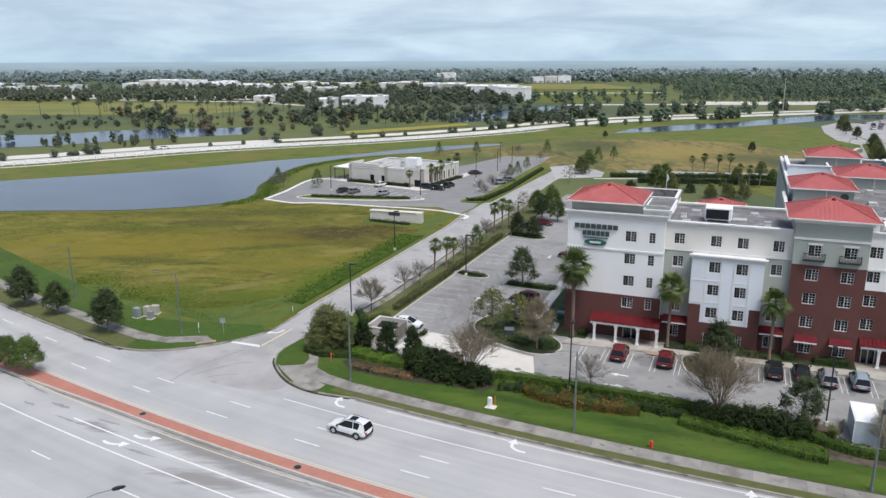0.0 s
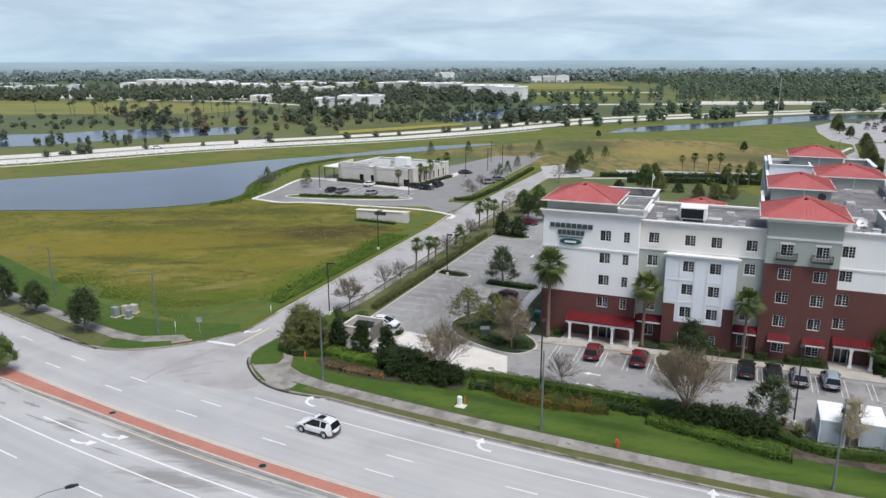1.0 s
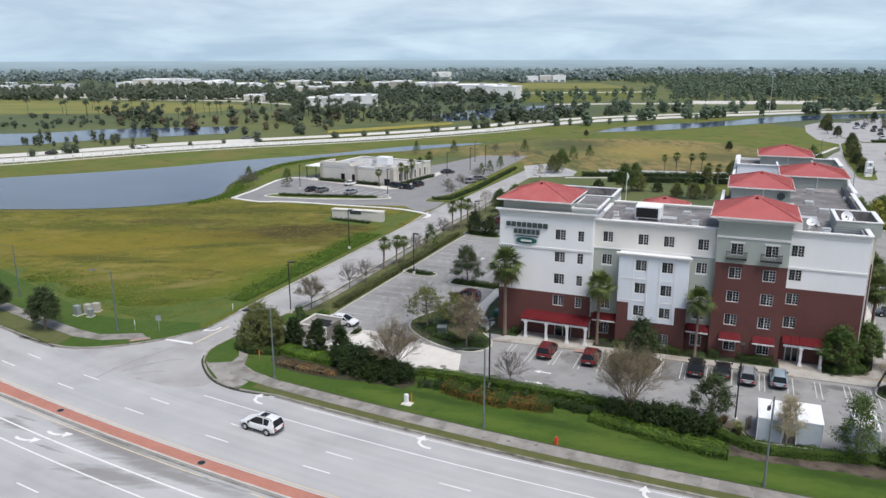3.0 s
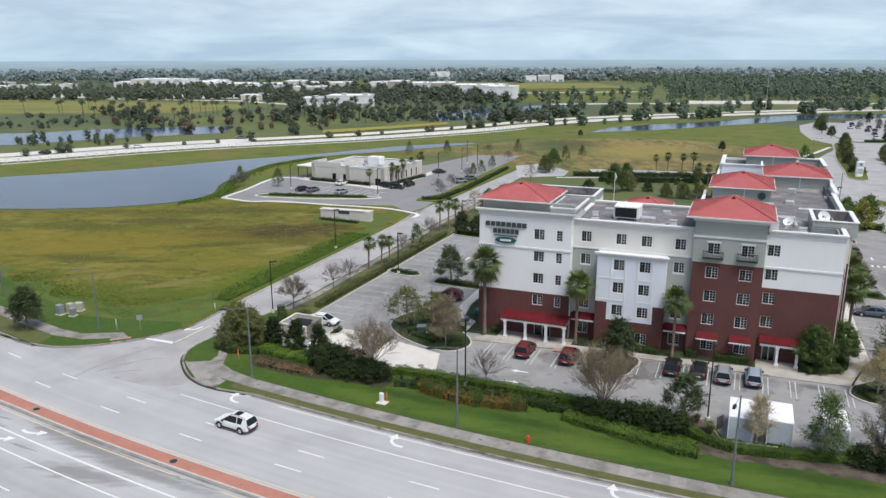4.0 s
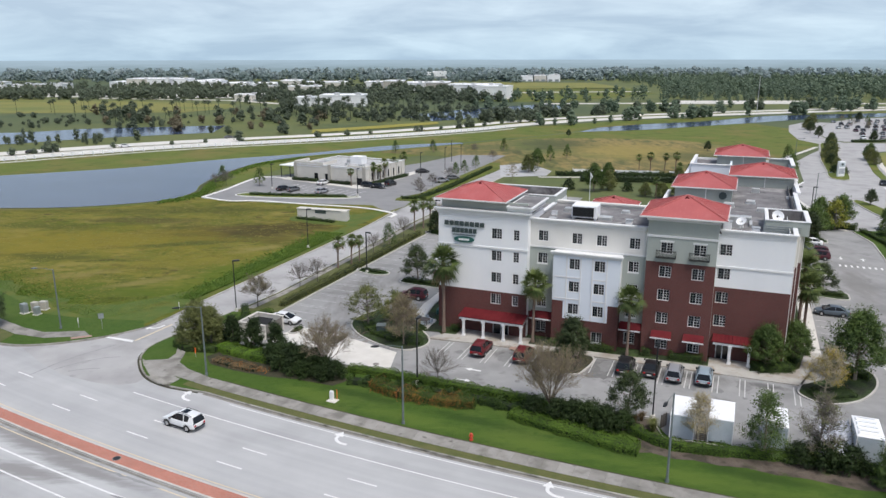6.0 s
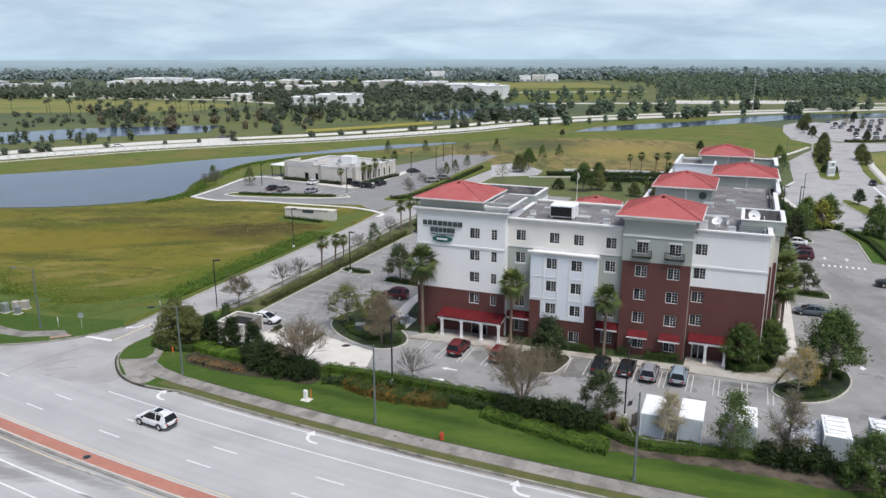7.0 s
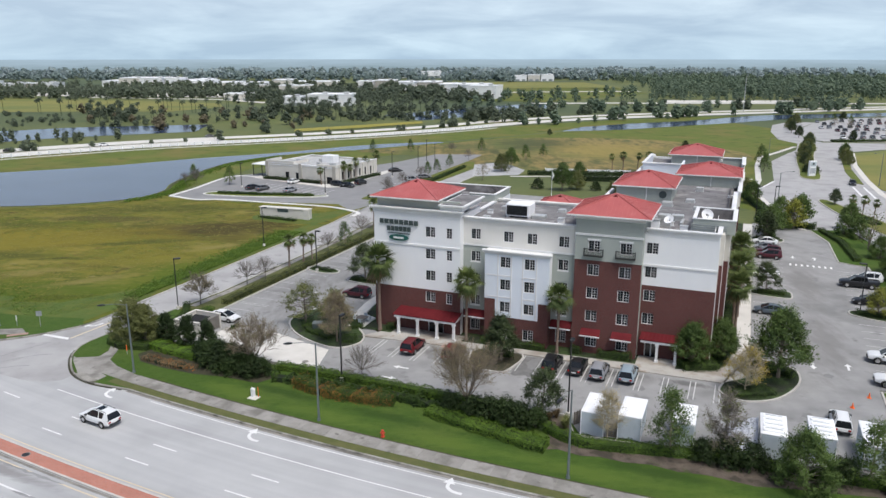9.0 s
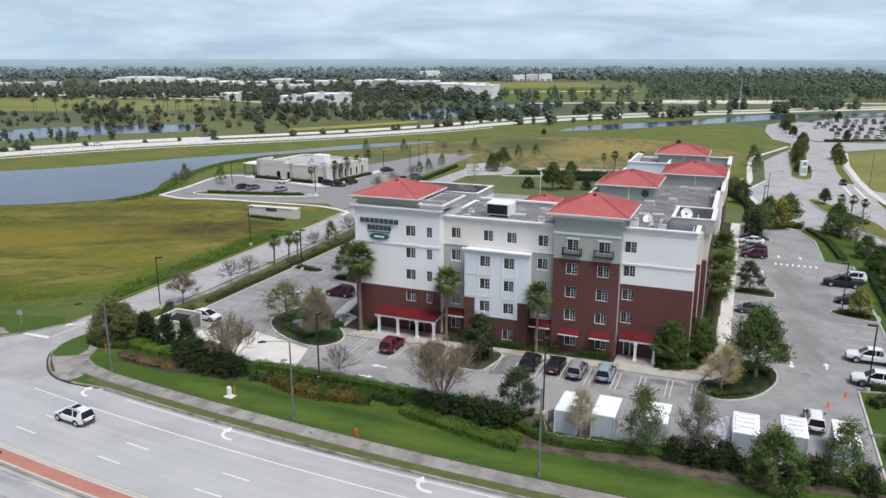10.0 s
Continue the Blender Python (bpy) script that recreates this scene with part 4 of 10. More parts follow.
def holes_for(cols, w=1.45, rows=ROWS):
    return [(u, u + w, z, z + H0) for u in cols for z in rows]


# block A: the sign wall
YA = 0.5
ha = holes_for((-13.95,)) + holes_for((-10.95,), 0.85)
part("wall", wall_panel(-21.5, -9.0, 6.25, 16.6, YA, ha), M_STUCCO, hotel, "white stucco upper wall")
part("wall", wall_panel(-21.5, -9.0, 0, 6.25, YA - 0.02, ha + [(-13.6, -11.3, 0.15, 2.6)]), M_BRICK, hotel, "dark red brick base")
for z in ROWS:
    window(hotel, -13.95, z, YA + 0.08)
    window(hotel, -10.95, z, YA + 0.08, 0.85)
part("string_course", Shape().box(-21.6, YA - 0.09, 12.15, -8.9, YA, 12.4), M_TRIM, hotel)
cornice(hotel, -21.5, -9.0, YA, 17.3, 0.8, 0.5)
part("wall", wall_panel(-21.2, -9.2, 16.55, 18.4, YA + 0.5), M_SAGE, hotel, "grey attic wall under the roof")
part("wall", side_panel(YA + 0.35, 8.3, 0, 16.6, -9.0), M_STUCCO, hotel)
part("wall", side_panel(8.3, 22.5, 0, 16.0, -9.0), M_STUCCO, hotel)
part("wall", Shape().box(-21.5, YA + 0.35, 0, -21.15, 22.5, 16.6), M_STUCCO, hotel)
part("wall", Shape().box(-21.15, 22.15, 0, -9.35, 22.5, 16.6), M_STUCCO, hotel)
part("roof_deck", Shape().box(-21.15, YA + 0.35, 15.5, -9.35, 22.15, 15.9), M_DECK, hotel, "flat dark roof membrane")
part("attic", Shape().box(-21.2, YA + 0.9, 15.9, -12.3, 10.0, 18.42), M_SAGE, hotel)
hip_roof(hotel, -21.8, -11.9, 0.0, 10.2, 18.6, 1.75, apex=(-17.0, 5.0))
fl = Shape().box(-11.85, YA + 0.02, 17.32, -8.7, 8.0, 17.9).box(-11.85, YA - 0.5, 17.9, -8.3, 8.3, 18.1)
part("parapet_box", fl, M_TRIM, hotel, "white stepped parapet block")
part("parapet_top", Shape().box(-11.6, YA - 0.2, 18.1, -8.6, 8.0, 18.13), M_DECK, hotel)
part("parapet", Shape().box(-9.4, 8.32, 16.0, -8.85, 15.0, 16.14), M_TRIM, hotel)
# raised rear roof pen of the sign block
part("parapet_box", Shape().box(-9.35, 15.3, 16.0, -9.0, 22.15, 17.0).box(-13.0, 15.0, 15.9, -9.0, 15.3, 17.0).box(-21.5, 22.15, 16.6, -9.0, 22.5, 17.0).box(-21.45, 10.3, 15.9, -21.15, 22.15, 17.0), M_SAGE, hotel, "grey roof parapet")
part("coping", Shape().box(-9.38, 15.34, 17.0, -8.92, 22.1, 17.1).box(-13.05, 14.94, 17.0, -8.92, 15.34, 17.1).box(-21.55, 22.1, 17.0, -8.92, 22.56, 17.1).box(-21.52, 10.3, 17.0, -21.1, 22.1, 17.1), M_TRIM, hotel)

part("flashing", Shape().box(-9.39, 15.31, 15.91, -9.36, 22.1, 16.98).box(-21.1, 22.11, 15.91, -9.4, 22.14, 16.98).box(-21.14, 10.3, 15.91, -21.11, 22.1, 16.98), M_DECK, hotel, "dark membrane turned up the parapet")

# block B: the middle, with its projecting bay
YB = 1.8
cols_b = (-7.95, -3.5, -0.35, 3.75)
hb = [(u, u + 1.35, 13.5, 14.95) for u in cols_b] + [(u, u + 1.35, z, z + H0) for u in (-7.95, 3.75) for z in (10.5, 7.5, 4.5, 1.0)]
part("wall", wall_panel(-9.0, 6.0, 12.75, 16.2, YB, [h for h in hb if h[2] > 13]), M_BEIGE, hotel, "beige stucco top storey")
part("wall", wall_panel(-9.0, 6.0, 3.7, 12.75, YB + 0.02, [h for h in hb if 3 < h[2] < 13]), M_SAGE, hotel, "grey-green recessed stucco")
part("wall", wall_panel(-9.0, 6.0, 0, 3.7, YB + 0.01, [h for h in hb if h[2] < 3]), M_BRICK, hotel)
for u in cols_b:
    window(hotel, u, 13.5, YB + 0.08, 1.35, 1.45, sill=False)
    part("grille", Shape().box(u + 0.1, YB - 0.03, 12.95, u + 1.25, YB, 13.25), M_BEIGE, hotel)
for u in (-7.95, 3.75):
    for z in (10.5, 7.5, 4.5, 1.0):
        window(hotel, u, z, YB + 0.08, 1.35, 1.45)
part("string_course", Shape().box(-9.0, YB - 0.07, 12.65, 6.0, YB, 12.85), M_TRIM, hotel)
cornice(hotel, -8.6, 5.6, YB, 16.55, 0.6, 0.4)
part("roof_deck", Shape().box(-9.0, YB + 0.35, 15.4, 6.3, 16.5, 15.75), M_DECK, hotel, "flat dark roof membrane with patches")
rb = Shape().box(-9.0, 16.3, 0, 6.3, 16.65, 16.1).box(-9.0, 16.1, 16.1, 6.3, 16.85, 16.3)
part("wall", rb, M_BEIGE, hotel)
cornice_inner = Shape().box(-9.0, YB + 0.36, 15.75, 6.0, YB + 0.42, 16.5)
part("parapet", cornice_inner, M_DECK, hotel)
YBAY = 0.25
hbay = holes_for((-3.4, -0.2), 1.4, (10.5, 7.5, 4.5)) + holes_for((-3.4, -0.2), 1.4, (1.0,))
part("bay", wall_panel(-5.45, 3.05, 6.2, 12.4, YBAY, hbay), M_BLUEWHITE, hotel, "white stucco projecting bay")
part("bay", wall_panel(-4.0, 1.75, 3.85, 6.2, YBAY + 0.005, hbay), M_BLUEWHITE, hotel)
part("bay", wall_panel(-4.0, 1.75, 0, 3.85, YBAY + 0.015, hbay), M_BRICK, hotel)
part("bay", Shape().box(-5.45, YBAY + 0.02, 0, -4.0, YBAY + 0.36, 6.2), M_BRICK, hotel)
part("bay", Shape().box(1.75, YBAY + 0.02, 0, 3.05, YBAY + 0.36, 6.2), M_BRICK, hotel)
for ub in (-5.45, 2.8):
    part("bay_side", Shape().box(ub, YBAY + 0.36, 6.2, ub + 0.25, YB, 12.4), M_STUCCO, hotel)
for ub in (-5.45, 2.8):
    part("bay_side", Shape().box(ub, YBAY + 0.36, 0, ub + 0.25, YB, 6.2), M_BRICK, hotel)
for u in (-3.4, -0.2):
    for z in (10.5, 7.5, 4.5, 1.0):
        window(hotel, u, z, YBAY + 0.08, 1.4, 1.45)
for z in (9.35, 6.45):
    for u0, u1 in ((-5.2, -3.7), (-3.6, -1.8), (-0.4, 1.4)):
        part("panel_trim", Shape().box(u0, YBAY - 0.04, z, u1, YBAY, z + 0.16), M_TRIM, hotel)
for u in (-3.75, -1.95, -0.45, 1.35):
    part("pilaster", Shape().box(u, YBAY - 0.05, 3.9, u + 0.16, YBAY, 12.2), M_TRIM, hotel)
cornice(hotel, -5.5, 3.1, YBAY, 12.75, 0.5, 0.3)
part("bay_roof", Shape().box(-5.5, YBAY + 0.25, 12.4, 3.1, YB, 12.6), M_TRIM, hotel)

# block T: the brick tower
YT = 1.1
ht = holes_for((7.6, 11.45), 1.45) + [(7.75, 9.2, 1.15, 2.6), (11.6, 13.05, 1.15, 2.6)]
part("wall", wall_panel(6.0, 14.1, 12.55, 18.0, YT, ht), M_SAGE, hotel, "sage green stucco tower top")
part("wall", wall_panel(6.0, 14.1, 0, 12.55, YT - 0.02, ht), M_BRICK, hotel, "dark red brick tower")
for u in (7.6, 11.45):
    for z in ROWS:
        window(hotel, u, z, YT + 0.08, 1.45, H0)
    window(hotel, u + 0.15, 1.15, YT + 0.08, 1.45, H0)
    part("lintel", Shape().box(u - 0.1, YT - 0.08, 14.97, u + 1.55, YT, 15.17), M_TRIM, hotel)
    bal = part("balcony", Shape().box(u - 0.45, YT - 0.62, 13.05, u + 1.9, YT, 13.12), M_DARKMETAL, hotel, "dark metal juliet balcony")
    part("top_rail", Shape().box(u - 0.45, YT - 0.62, 13.95, u + 1.9, YT - 0.56, 14.02), M_DARKMETAL, bal)
    for i in range(16):
        x = u - 0.43 + 2.28 * i / 15
        part("baluster", Shape().box(x, YT - 0.61, 13.12, x + 0.04, YT - 0.57, 13.95), M_DARKMETAL, bal)
    for i in range(1, 4):
        y = YT - 0.6 + 0.15 * i
        for x in (u - 0.44, u + 1.86):
            part("baluster", Shape().box(x, y, 13.12, x + 0.04, y + 0.04, 14.0), M_DARKMETAL, bal)
    aw = Shape().loft([[(u - 0.35, YT - 0.02, 3.55), (u + 2.05, YT - 0.02, 3.55), (u + 2.05, YT - 0.02, 3.45), (u - 0.35, YT - 0.02, 3.45)], [(u - 0.4, YT - 1.0, 2.95), (u + 2.1, YT - 1.0, 2.95), (u + 2.1, YT - 1.0, 2.88), (u - 0.4, YT - 1.0, 2.88)]])
    awning = part("awning", aw, M_AWNING, hotel, "sloping red awning over a ground window")
    part("valance", Shape().box(u - 0.42, YT - 1.04, 2.76, u + 2.12, YT - 1.0, 2.93), M_TRIM, awning)
part("string_course", Shape().box(5.9, YT - 0.1, 15.55, 14.2, YT, 15.8), M_TRIM, hotel)
part("string_course", Shape().box(5.95, YT - 0.06, 12.45, 14.15, YT - 0.021, 12.6), M_SAGE, hotel)
part("tower", Shape().box(6.0, YT + 0.36, 0, 14.1, 10.0, 17.98), M_SAGE, hotel)
part("string_course", Shape().box(5.8, YT - 0.2, 17.6, 14.3, YT, 17.98), M_TRIM, hotel)
hip_roof(hotel, 5.0, 15.0, 0.3, 10.3, 18.2, 1.95)

# block R: the right end
YR = 2.7
hr = holes_for((14.3,), 1.45)
part("wall", wall_panel(14.1, 22.62, 9.55, 16.1, YR, hr), M_STUCCO, hotel, "white stucco upper wall")
part("wall", wall_panel(14.1, 22.62, 0, 9.55, YR - 0.02, hr + [(14.9, 16.5, 0.15, 2.7)]), M_BRICK, hotel, "dark red brick base")
for z in ROWS:
    window(hotel, 14.35, z, YR + 0.08)
part("string_course", Shape().box(14.1, YR - 0.09, 12.0, 22.7, YR, 12.25), M_TRIM, hotel)
cornice(hotel, 14.5, 22.5, YR, 16.75, 0.75, 0.3)
part("wall", side_panel(YR + 0.35, 5.0, 9.55, 16.1, 22.62), M_STUCCO, hotel)
part("wall", side_panel(YR + 0.33, 5.0, 0, 9.55, 22.62), M_BRICK, hotel)


def side_window(u, y, z, w=1.3):
    return window(hotel, 0, 0, 0, w, H0, m=Matrix.Translation((u - 0.08, y, z)) @ pose(0, 0, 0, 0, 0, 90))


side_cornice(hotel, 22.5, YR, 7.0, 16.75, 0.3)
for u, y in ((22.68, YR + 0.1), (23.12, 5.2), (23.72, 7.5)):
    part("downpipe", Shape().cyl(u, y, 0.2, 15.9, 0.045), M_BEIGE, hotel, "pale downpipe at the corner")
# the stepped corner behind the right end
part("wall", Shape().box(22.2, 5.02, 12.3, 23.06, 7.3, 16.1), M_CREAM, hotel, "cream stucco side of the corner")
part("wall", Shape().box(22.2, 5.0, 0, 23.08, 7.33, 12.3), M_BRICK, hotel)
# right wing running back, stepped along its outer side
segments = ((14.6, 33.0, 23.6, 12.2), (33.0, 45.0, 24.15, 9.5), (45.0, 54.5, 24.35, 12.2), (54.5, 76.0, 24.2, 9.5))
for y0, y1, u, zb in segments:
    ys = [y0 + 2.2 + 4.4 * i for i in range(int((y1 - y0 - 2.5) / 4.4) + 1)]
    hs = [(y, y + 1.3, z, z + H0) for y in ys for z in ROWS]
    part("wall", side_panel(y0, y1, zb, 16.1, u, [h for h in hs if h[3] > zb]), M_BEIGE if zb < 12 else M_CREAM, hotel)
    part("wall", side_panel(y0, y1, 0, zb, u + 0.02, [h for h in hs if h[2] < zb]), M_BRICK, hotel)
    for y in ys:
        for z in ROWS:
            side_window(u, y, z)
    side_cornice(hotel, u, y0, y1, 16.75)
    part("wall", Shape().box(u - 1.6, y0 - 0.02, 0, u - 0.36, y0 + 0.33, 16.1), M_STUCCO, hotel)
part("wall", Shape().box(5.45, 16.67, 0, 5.8, 30, 16.1), M_SAGE, hotel)
part("wall", Shape().box(6.45, 30, 0, 6.8, 75.6, 16.1), M_SAGE, hotel)
part("wall", Shape().box(6.35, 75.6, 0, 23.9, 75.98, 16.1), M_STUCCO, hotel)
part("roof_deck", Shape().box(14.1, YR + 0.35, 15.4, 22.2, 14.6, 15.7).box(6.35, 14.6, 15.4, 23.2, 75.58, 15.7).box(5.8, 16.67, 15.4, 6.35, 30, 15.7).box(6.35, 10.0, 15.4, 14.1, 14.6, 15.7), M_DECK, hotel, "flat dark roof membrane with patches")
par = Shape().box(5.4, 16.9, 16.1, 5.85, 30, 16.6).box(6.4, 30, 16.1, 6.85, 75.6, 16.6).box(14.5, YR + 0.4, 15.7, 22.1, YR + 0.46, 16.6).box(21.9, YR + 0.5, 15.7, 21.96, 14.5, 16.6)
part("parapet", par, M_TRIM, hotel)
# the raised parapet box near the front corner
bx = Shape().box(19.2, 7.0, 15.7, 19.5, 14.6, 17.4).box(19.5, 7.0, 15.7, 24.16, 7.3, 17.4).box(23.7, 7.3, 15.7, 24.16, 14.6, 17.4).box(19.5, 14.3, 15.7, 23.7, 14.6, 17.4)
part("parapet_box", bx, M_SAGE, hotel, "grey raised roof parapet")
tp = Shape().box(19.12, 6.92, 17.4, 19.56, 14.68, 17.5).box(19.56, 6.92, 17.4, 24.26, 7.36, 17.5).box(23.72, 7.36, 17.4, 24.26, 14.68, 17.5).box(19.56, 14.24, 17.4, 23.72, 14.68, 17.5)
part("flashing", Shape().box(19.51, 7.31, 15.71, 19.54, 14.29, 17.38).box(19.55, 14.26, 15.71, 23.68, 14.29, 17.38).box(23.66, 7.31, 15.71, 23.69, 14.25, 17.38).box(19.55, 7.31, 15.71, 23.65, 7.34, 17.38), M_DECK, hotel, "dark membrane turned up the parapet")
part("coping", tp, M_TRIM, hotel)
# tall light wall strips below the box
part("wall", Shape().box(22.3, 7.36, 12.3, 23.64, 14.58, 15.7), M_CREAM, hotel)
part("wall", Shape().box(22.3, 7.34, 0, 23.66, 14.6, 12.3), M_BRICK, hotel)
part("flashing", Shape().box(22.9, 15.0, 15.71, 22.94, 40.5, 16.6), M_DECK, hotel)
# roof pavilions
for u0, u1, y0, y1, z, rise, g0 in ((6.2, 15.4, 25.3, 36.6, 17.9, 1.7, 0.55), (13.9, 24.4, 42.0, 52.6, 17.6, 1.65, 0.5), (10.5, 20.5, 63.5, 74.5, 18.2, 1.7, 0.6)):
    part("pavilion", Shape().box(u0 + g0, y0 + g0, 15.7, u1 - g0, y1 - g0, z - 0.2), M_SAGE, hotel, "grey stucco rooftop pavilion")
    part("downpipe", Shape().cyl((u0 + u1) / 2 + 0.4, y0 + g0 - 0.06, 15.7, z - 0.2, 0.07), M_TRIM, hotel)
    hip_roof(hotel, u0, u1, y0, y1, z, rise)
part("badge", Shape().tube([(13.6, 25.78, 16.8), (13.6, 25.72, 16.8)], 0.55, 20), M_SIGNGREY, hotel)
rear = Shape().box(7.0, 53.5, 15.7, 7.3, 67, 17.6).box(7.3, 53.5, 15.7, 14.0, 53.8, 17.6).box(13.7, 53.8, 15.7, 14.0, 60, 17.6)
# white walls here; the sky's blue light is put into their colour
part("parapet_box", rear, M_BLUEWHITE, hotel, "white roof enclosure with the sky's blue put into its colour")
part("parapet_box", Shape().box(24.2, 57.0, 15.7, 24.5, 68, 17.6).box(20.5, 66.0, 15.7, 24.2, 66.3, 17.6), M_SAGE, hotel)
rt = Shape().box(6.8, 53.3, 17.6, 7.4, 67.2, 17.74).box(7.4, 53.3, 17.6, 14.2, 53.95, 17.74)
part("coping", rt, M_TRIM, hotel)
part("coping", Shape().box(24.0, 56.8, 17.6, 24.7, 68.2, 17.74).box(20.2, 65.8, 17.6, 24.0, 66.5, 17.74), M_TRIM, hotel)
# entrance canopies
for u0, u1, y0, y1, posts in ((-17.6, -8.7, -1.9, YA, (-16.9, -14.1, -11.3, -8.9)), (14.5, 19.1, 1.2, YR, (16.6, 18.8))):
    s = Shape().loft([[(u0, y1 - 0.02, 3.52), (u1, y1 - 0.02, 3.52), (u1, y1 - 0.02, 3.4), (u0, y1 - 0.02, 3.4)], [(u0 - 0.1, y0 - 0.25, 3.12), (u1 + 0.1, y0 - 0.25, 3.12), (u1 + 0.1, y0 - 0.25, 3.0), (u0 - 0.1, y0 - 0.25, 3.0)]])
    can = part("canopy", s, M_AWNING, hotel, "red metal entrance canopy on white posts")
    rib = Shape()
    k = int((u1 - u0) / 0.45)
    for i in range(k + 1):
        u = u0 + (u1 - u0) * i / k
        rib.loft([[(u - 0.025, y1 - 0.02, 3.52), (u + 0.025, y1 - 0.02, 3.52), (u, y1 - 0.02, 3.58)], [(u - 0.025, y0 - 0.25, 3.12), (u + 0.025, y0 - 0.25, 3.12), (u, y0 - 0.25, 3.18)]])
    part("seams", rib, M_AWNING, can)
    part("beam", Shape().box(u0 + 0.1, y0 - 0.15, 2.68, u1 - 0.1, y0 + 0.15, 3.0).box(u0 + 0.1, y0 + 0.15, 2.7, u0 + 0.35, y1, 2.95).box(u1 - 0.35, y0 + 0.15, 2.7, u1 - 0.1, y1, 2.95), M_TRIM, can)
    for u in posts:
        p = Shape().box(u - 0.24, y0 - 0.24, 0.1, u + 0.24, y0 + 0.24, 0.55).box(u - 0.15, y0 - 0.15, 0.55, u + 0.15, y0 + 0.15, 2.45).box(u - 0.22, y0 - 0.22, 2.45, u + 0.22, y0 + 0.22, 2.68)
        part("post", p, M_TRIM, can)
for u0, u1, y in ((-13.6, -11.3, YA), (14.9, 16.5, YR)):
    d = Shape().box(u0, y + 0.1, 0.15, u0 + 0.12, y + 0.2, 2.6).box(u1 - 0.12, y + 0.1, 0.15, u1, y + 0.2, 2.6).box((u0 + u1) / 2 - 0.06, y + 0.1, 0.15, (u0 + u1) / 2 + 0.06, y + 0.2, 2.6).box(u0, y + 0.1, 2.48, u1, y + 0.2, 2.6)
    door = part("door", d, M_TRIM, hotel, "white-framed glazed entrance door")
    part("pane", Shape().box(u0 + 0.12, y + 0.14, 0.2, u1 - 0.12, y + 0.17, 2.48), M_DOORGLASS, door)
for u0, u1 in ((-8.6, -5.6), (3.2, 5.9)):
    s = Shape().loft([[(u0, YB, 3.9), (u1, YB, 3.9), (u1, YB, 3.8), (u0, YB, 3.8)], [(u0, YB - 1.1, 3.25), (u1, YB - 1.1, 3.25), (u1, YB - 1.1, 3.15), (u0, YB - 1.1, 3.15)]])
    aw = part("awning", s, M_AWNING, hotel)
    part("valance", Shape().box(u0, YB - 1.16, 3.02, u1, YB - 1.1, 3.2), M_TRIM, aw)
# rooftop plant
for u, v, w, d, h in ((14.9, 100.6, 1.0, 0.9, 1.5), (18.2, 101.8, 0.9, 0.9, 0.7), (16.4, 104.6, 0.7, 0.7, 0.5), (3.0, 101.0, 0.8, 0.8, 0.55), (-7.4, 103.0, 0.7, 0.7, 0.5)):
    box = thing("roof_unit", on_site(u, v, 15.75 if u < 6 else 15.7), "small white sheet-metal unit on the flat roof", "roof unit", "roof units")
    part("casing", Shape().soft_box(-w / 2, -d / 2, 0.08, w / 2, d / 2, h, 0.05), M_WHITEPAINT, box)
    part("curb", Shape().box(-w / 2 - 0.06, -d / 2 - 0.06, 0, w / 2 + 0.06, d / 2 + 0.06, 0.08), M_GALV, box)
    part("cap", Shape().soft_box(-w / 2 - 0.05, -d / 2 - 0.05, h, w / 2 + 0.05, d / 2 + 0.05, h + 0.08, 0.02), M_GALV, box)
unit = thing("air_handler", on_site(-3.0, 102.5, 15.75), "white rooftop air handler with a dark louvre", "air handler")
part("casing", Shape().soft_box(-1.7, -1.2, 0.3, 1.7, 1.4, 1.95, 0.12).box(-1.6, -1.0, 0.0, -1.3, 1.2, 0.3).box(1.3, -1.0, 0, 1.6, 1.2, 0.3), M_WHITEPAINT, unit)
lou = Shape().box(-1.5, -1.28, 0.45, 1.3, -1.2, 1.7)
part("louvre", lou, M_DARKMETAL, unit)
for k in range(5):
    part("slat", Shape().box(-1.48, -1.33, 0.55 + k * 0.24, 1.28, -1.28, 0.6 + k * 0.24), M_DARKMETAL, unit)
part("duct", Shape().soft_box(1.75, -0.6, 0.0, 3.6, 0.6, 0.5, 0.08), M_GALV, unit)


def satellite_dish(u, v, r, turn, tilt):
    d = thing("satellite_dish", on_site(u, v, 15.7, turn), "white satellite dish on the flat roof", "satellite dish", "roof dishes")
    rings = []
    for i in range(7):
        q = i / 6
        rings.append([(r * q * math.cos(6.28319 * j / 20), r * q * math.sin(6.28319 * j / 20), 0.35 * r * q * q) for j in range(20)])
    s = Shape().loft(rings[1:], closed=False)
    s.f.append(tuple(range(0, 20)))
    b = Shape().add(s, pose(0, 0, 1.1 + r * 0.6, tilt, 0, 0))
    part("reflector", b, M_WHITEPAINT, d, smooth=True)
    part("mast", Shape().cyl(0, 0.12, 0, 1.1 + r * 0.6, 0.06), M_GALV, d)
    part("base", Shape().box(-0.5, -0.5, 0, 0.5, 0.6, 0.12), M_GALV, d)
    part("feed_arm", Shape().tube([(0, -0.2, 0.9), (0, -0.9 * r, 1.1 + r * 0.9)], 0.03, 6), M_GALV, d)


satellite_dish(20.6, 105.6, 0.75, 20, 62)
satellite_dish(16.5, 101.0, 0.62, -25, 45)
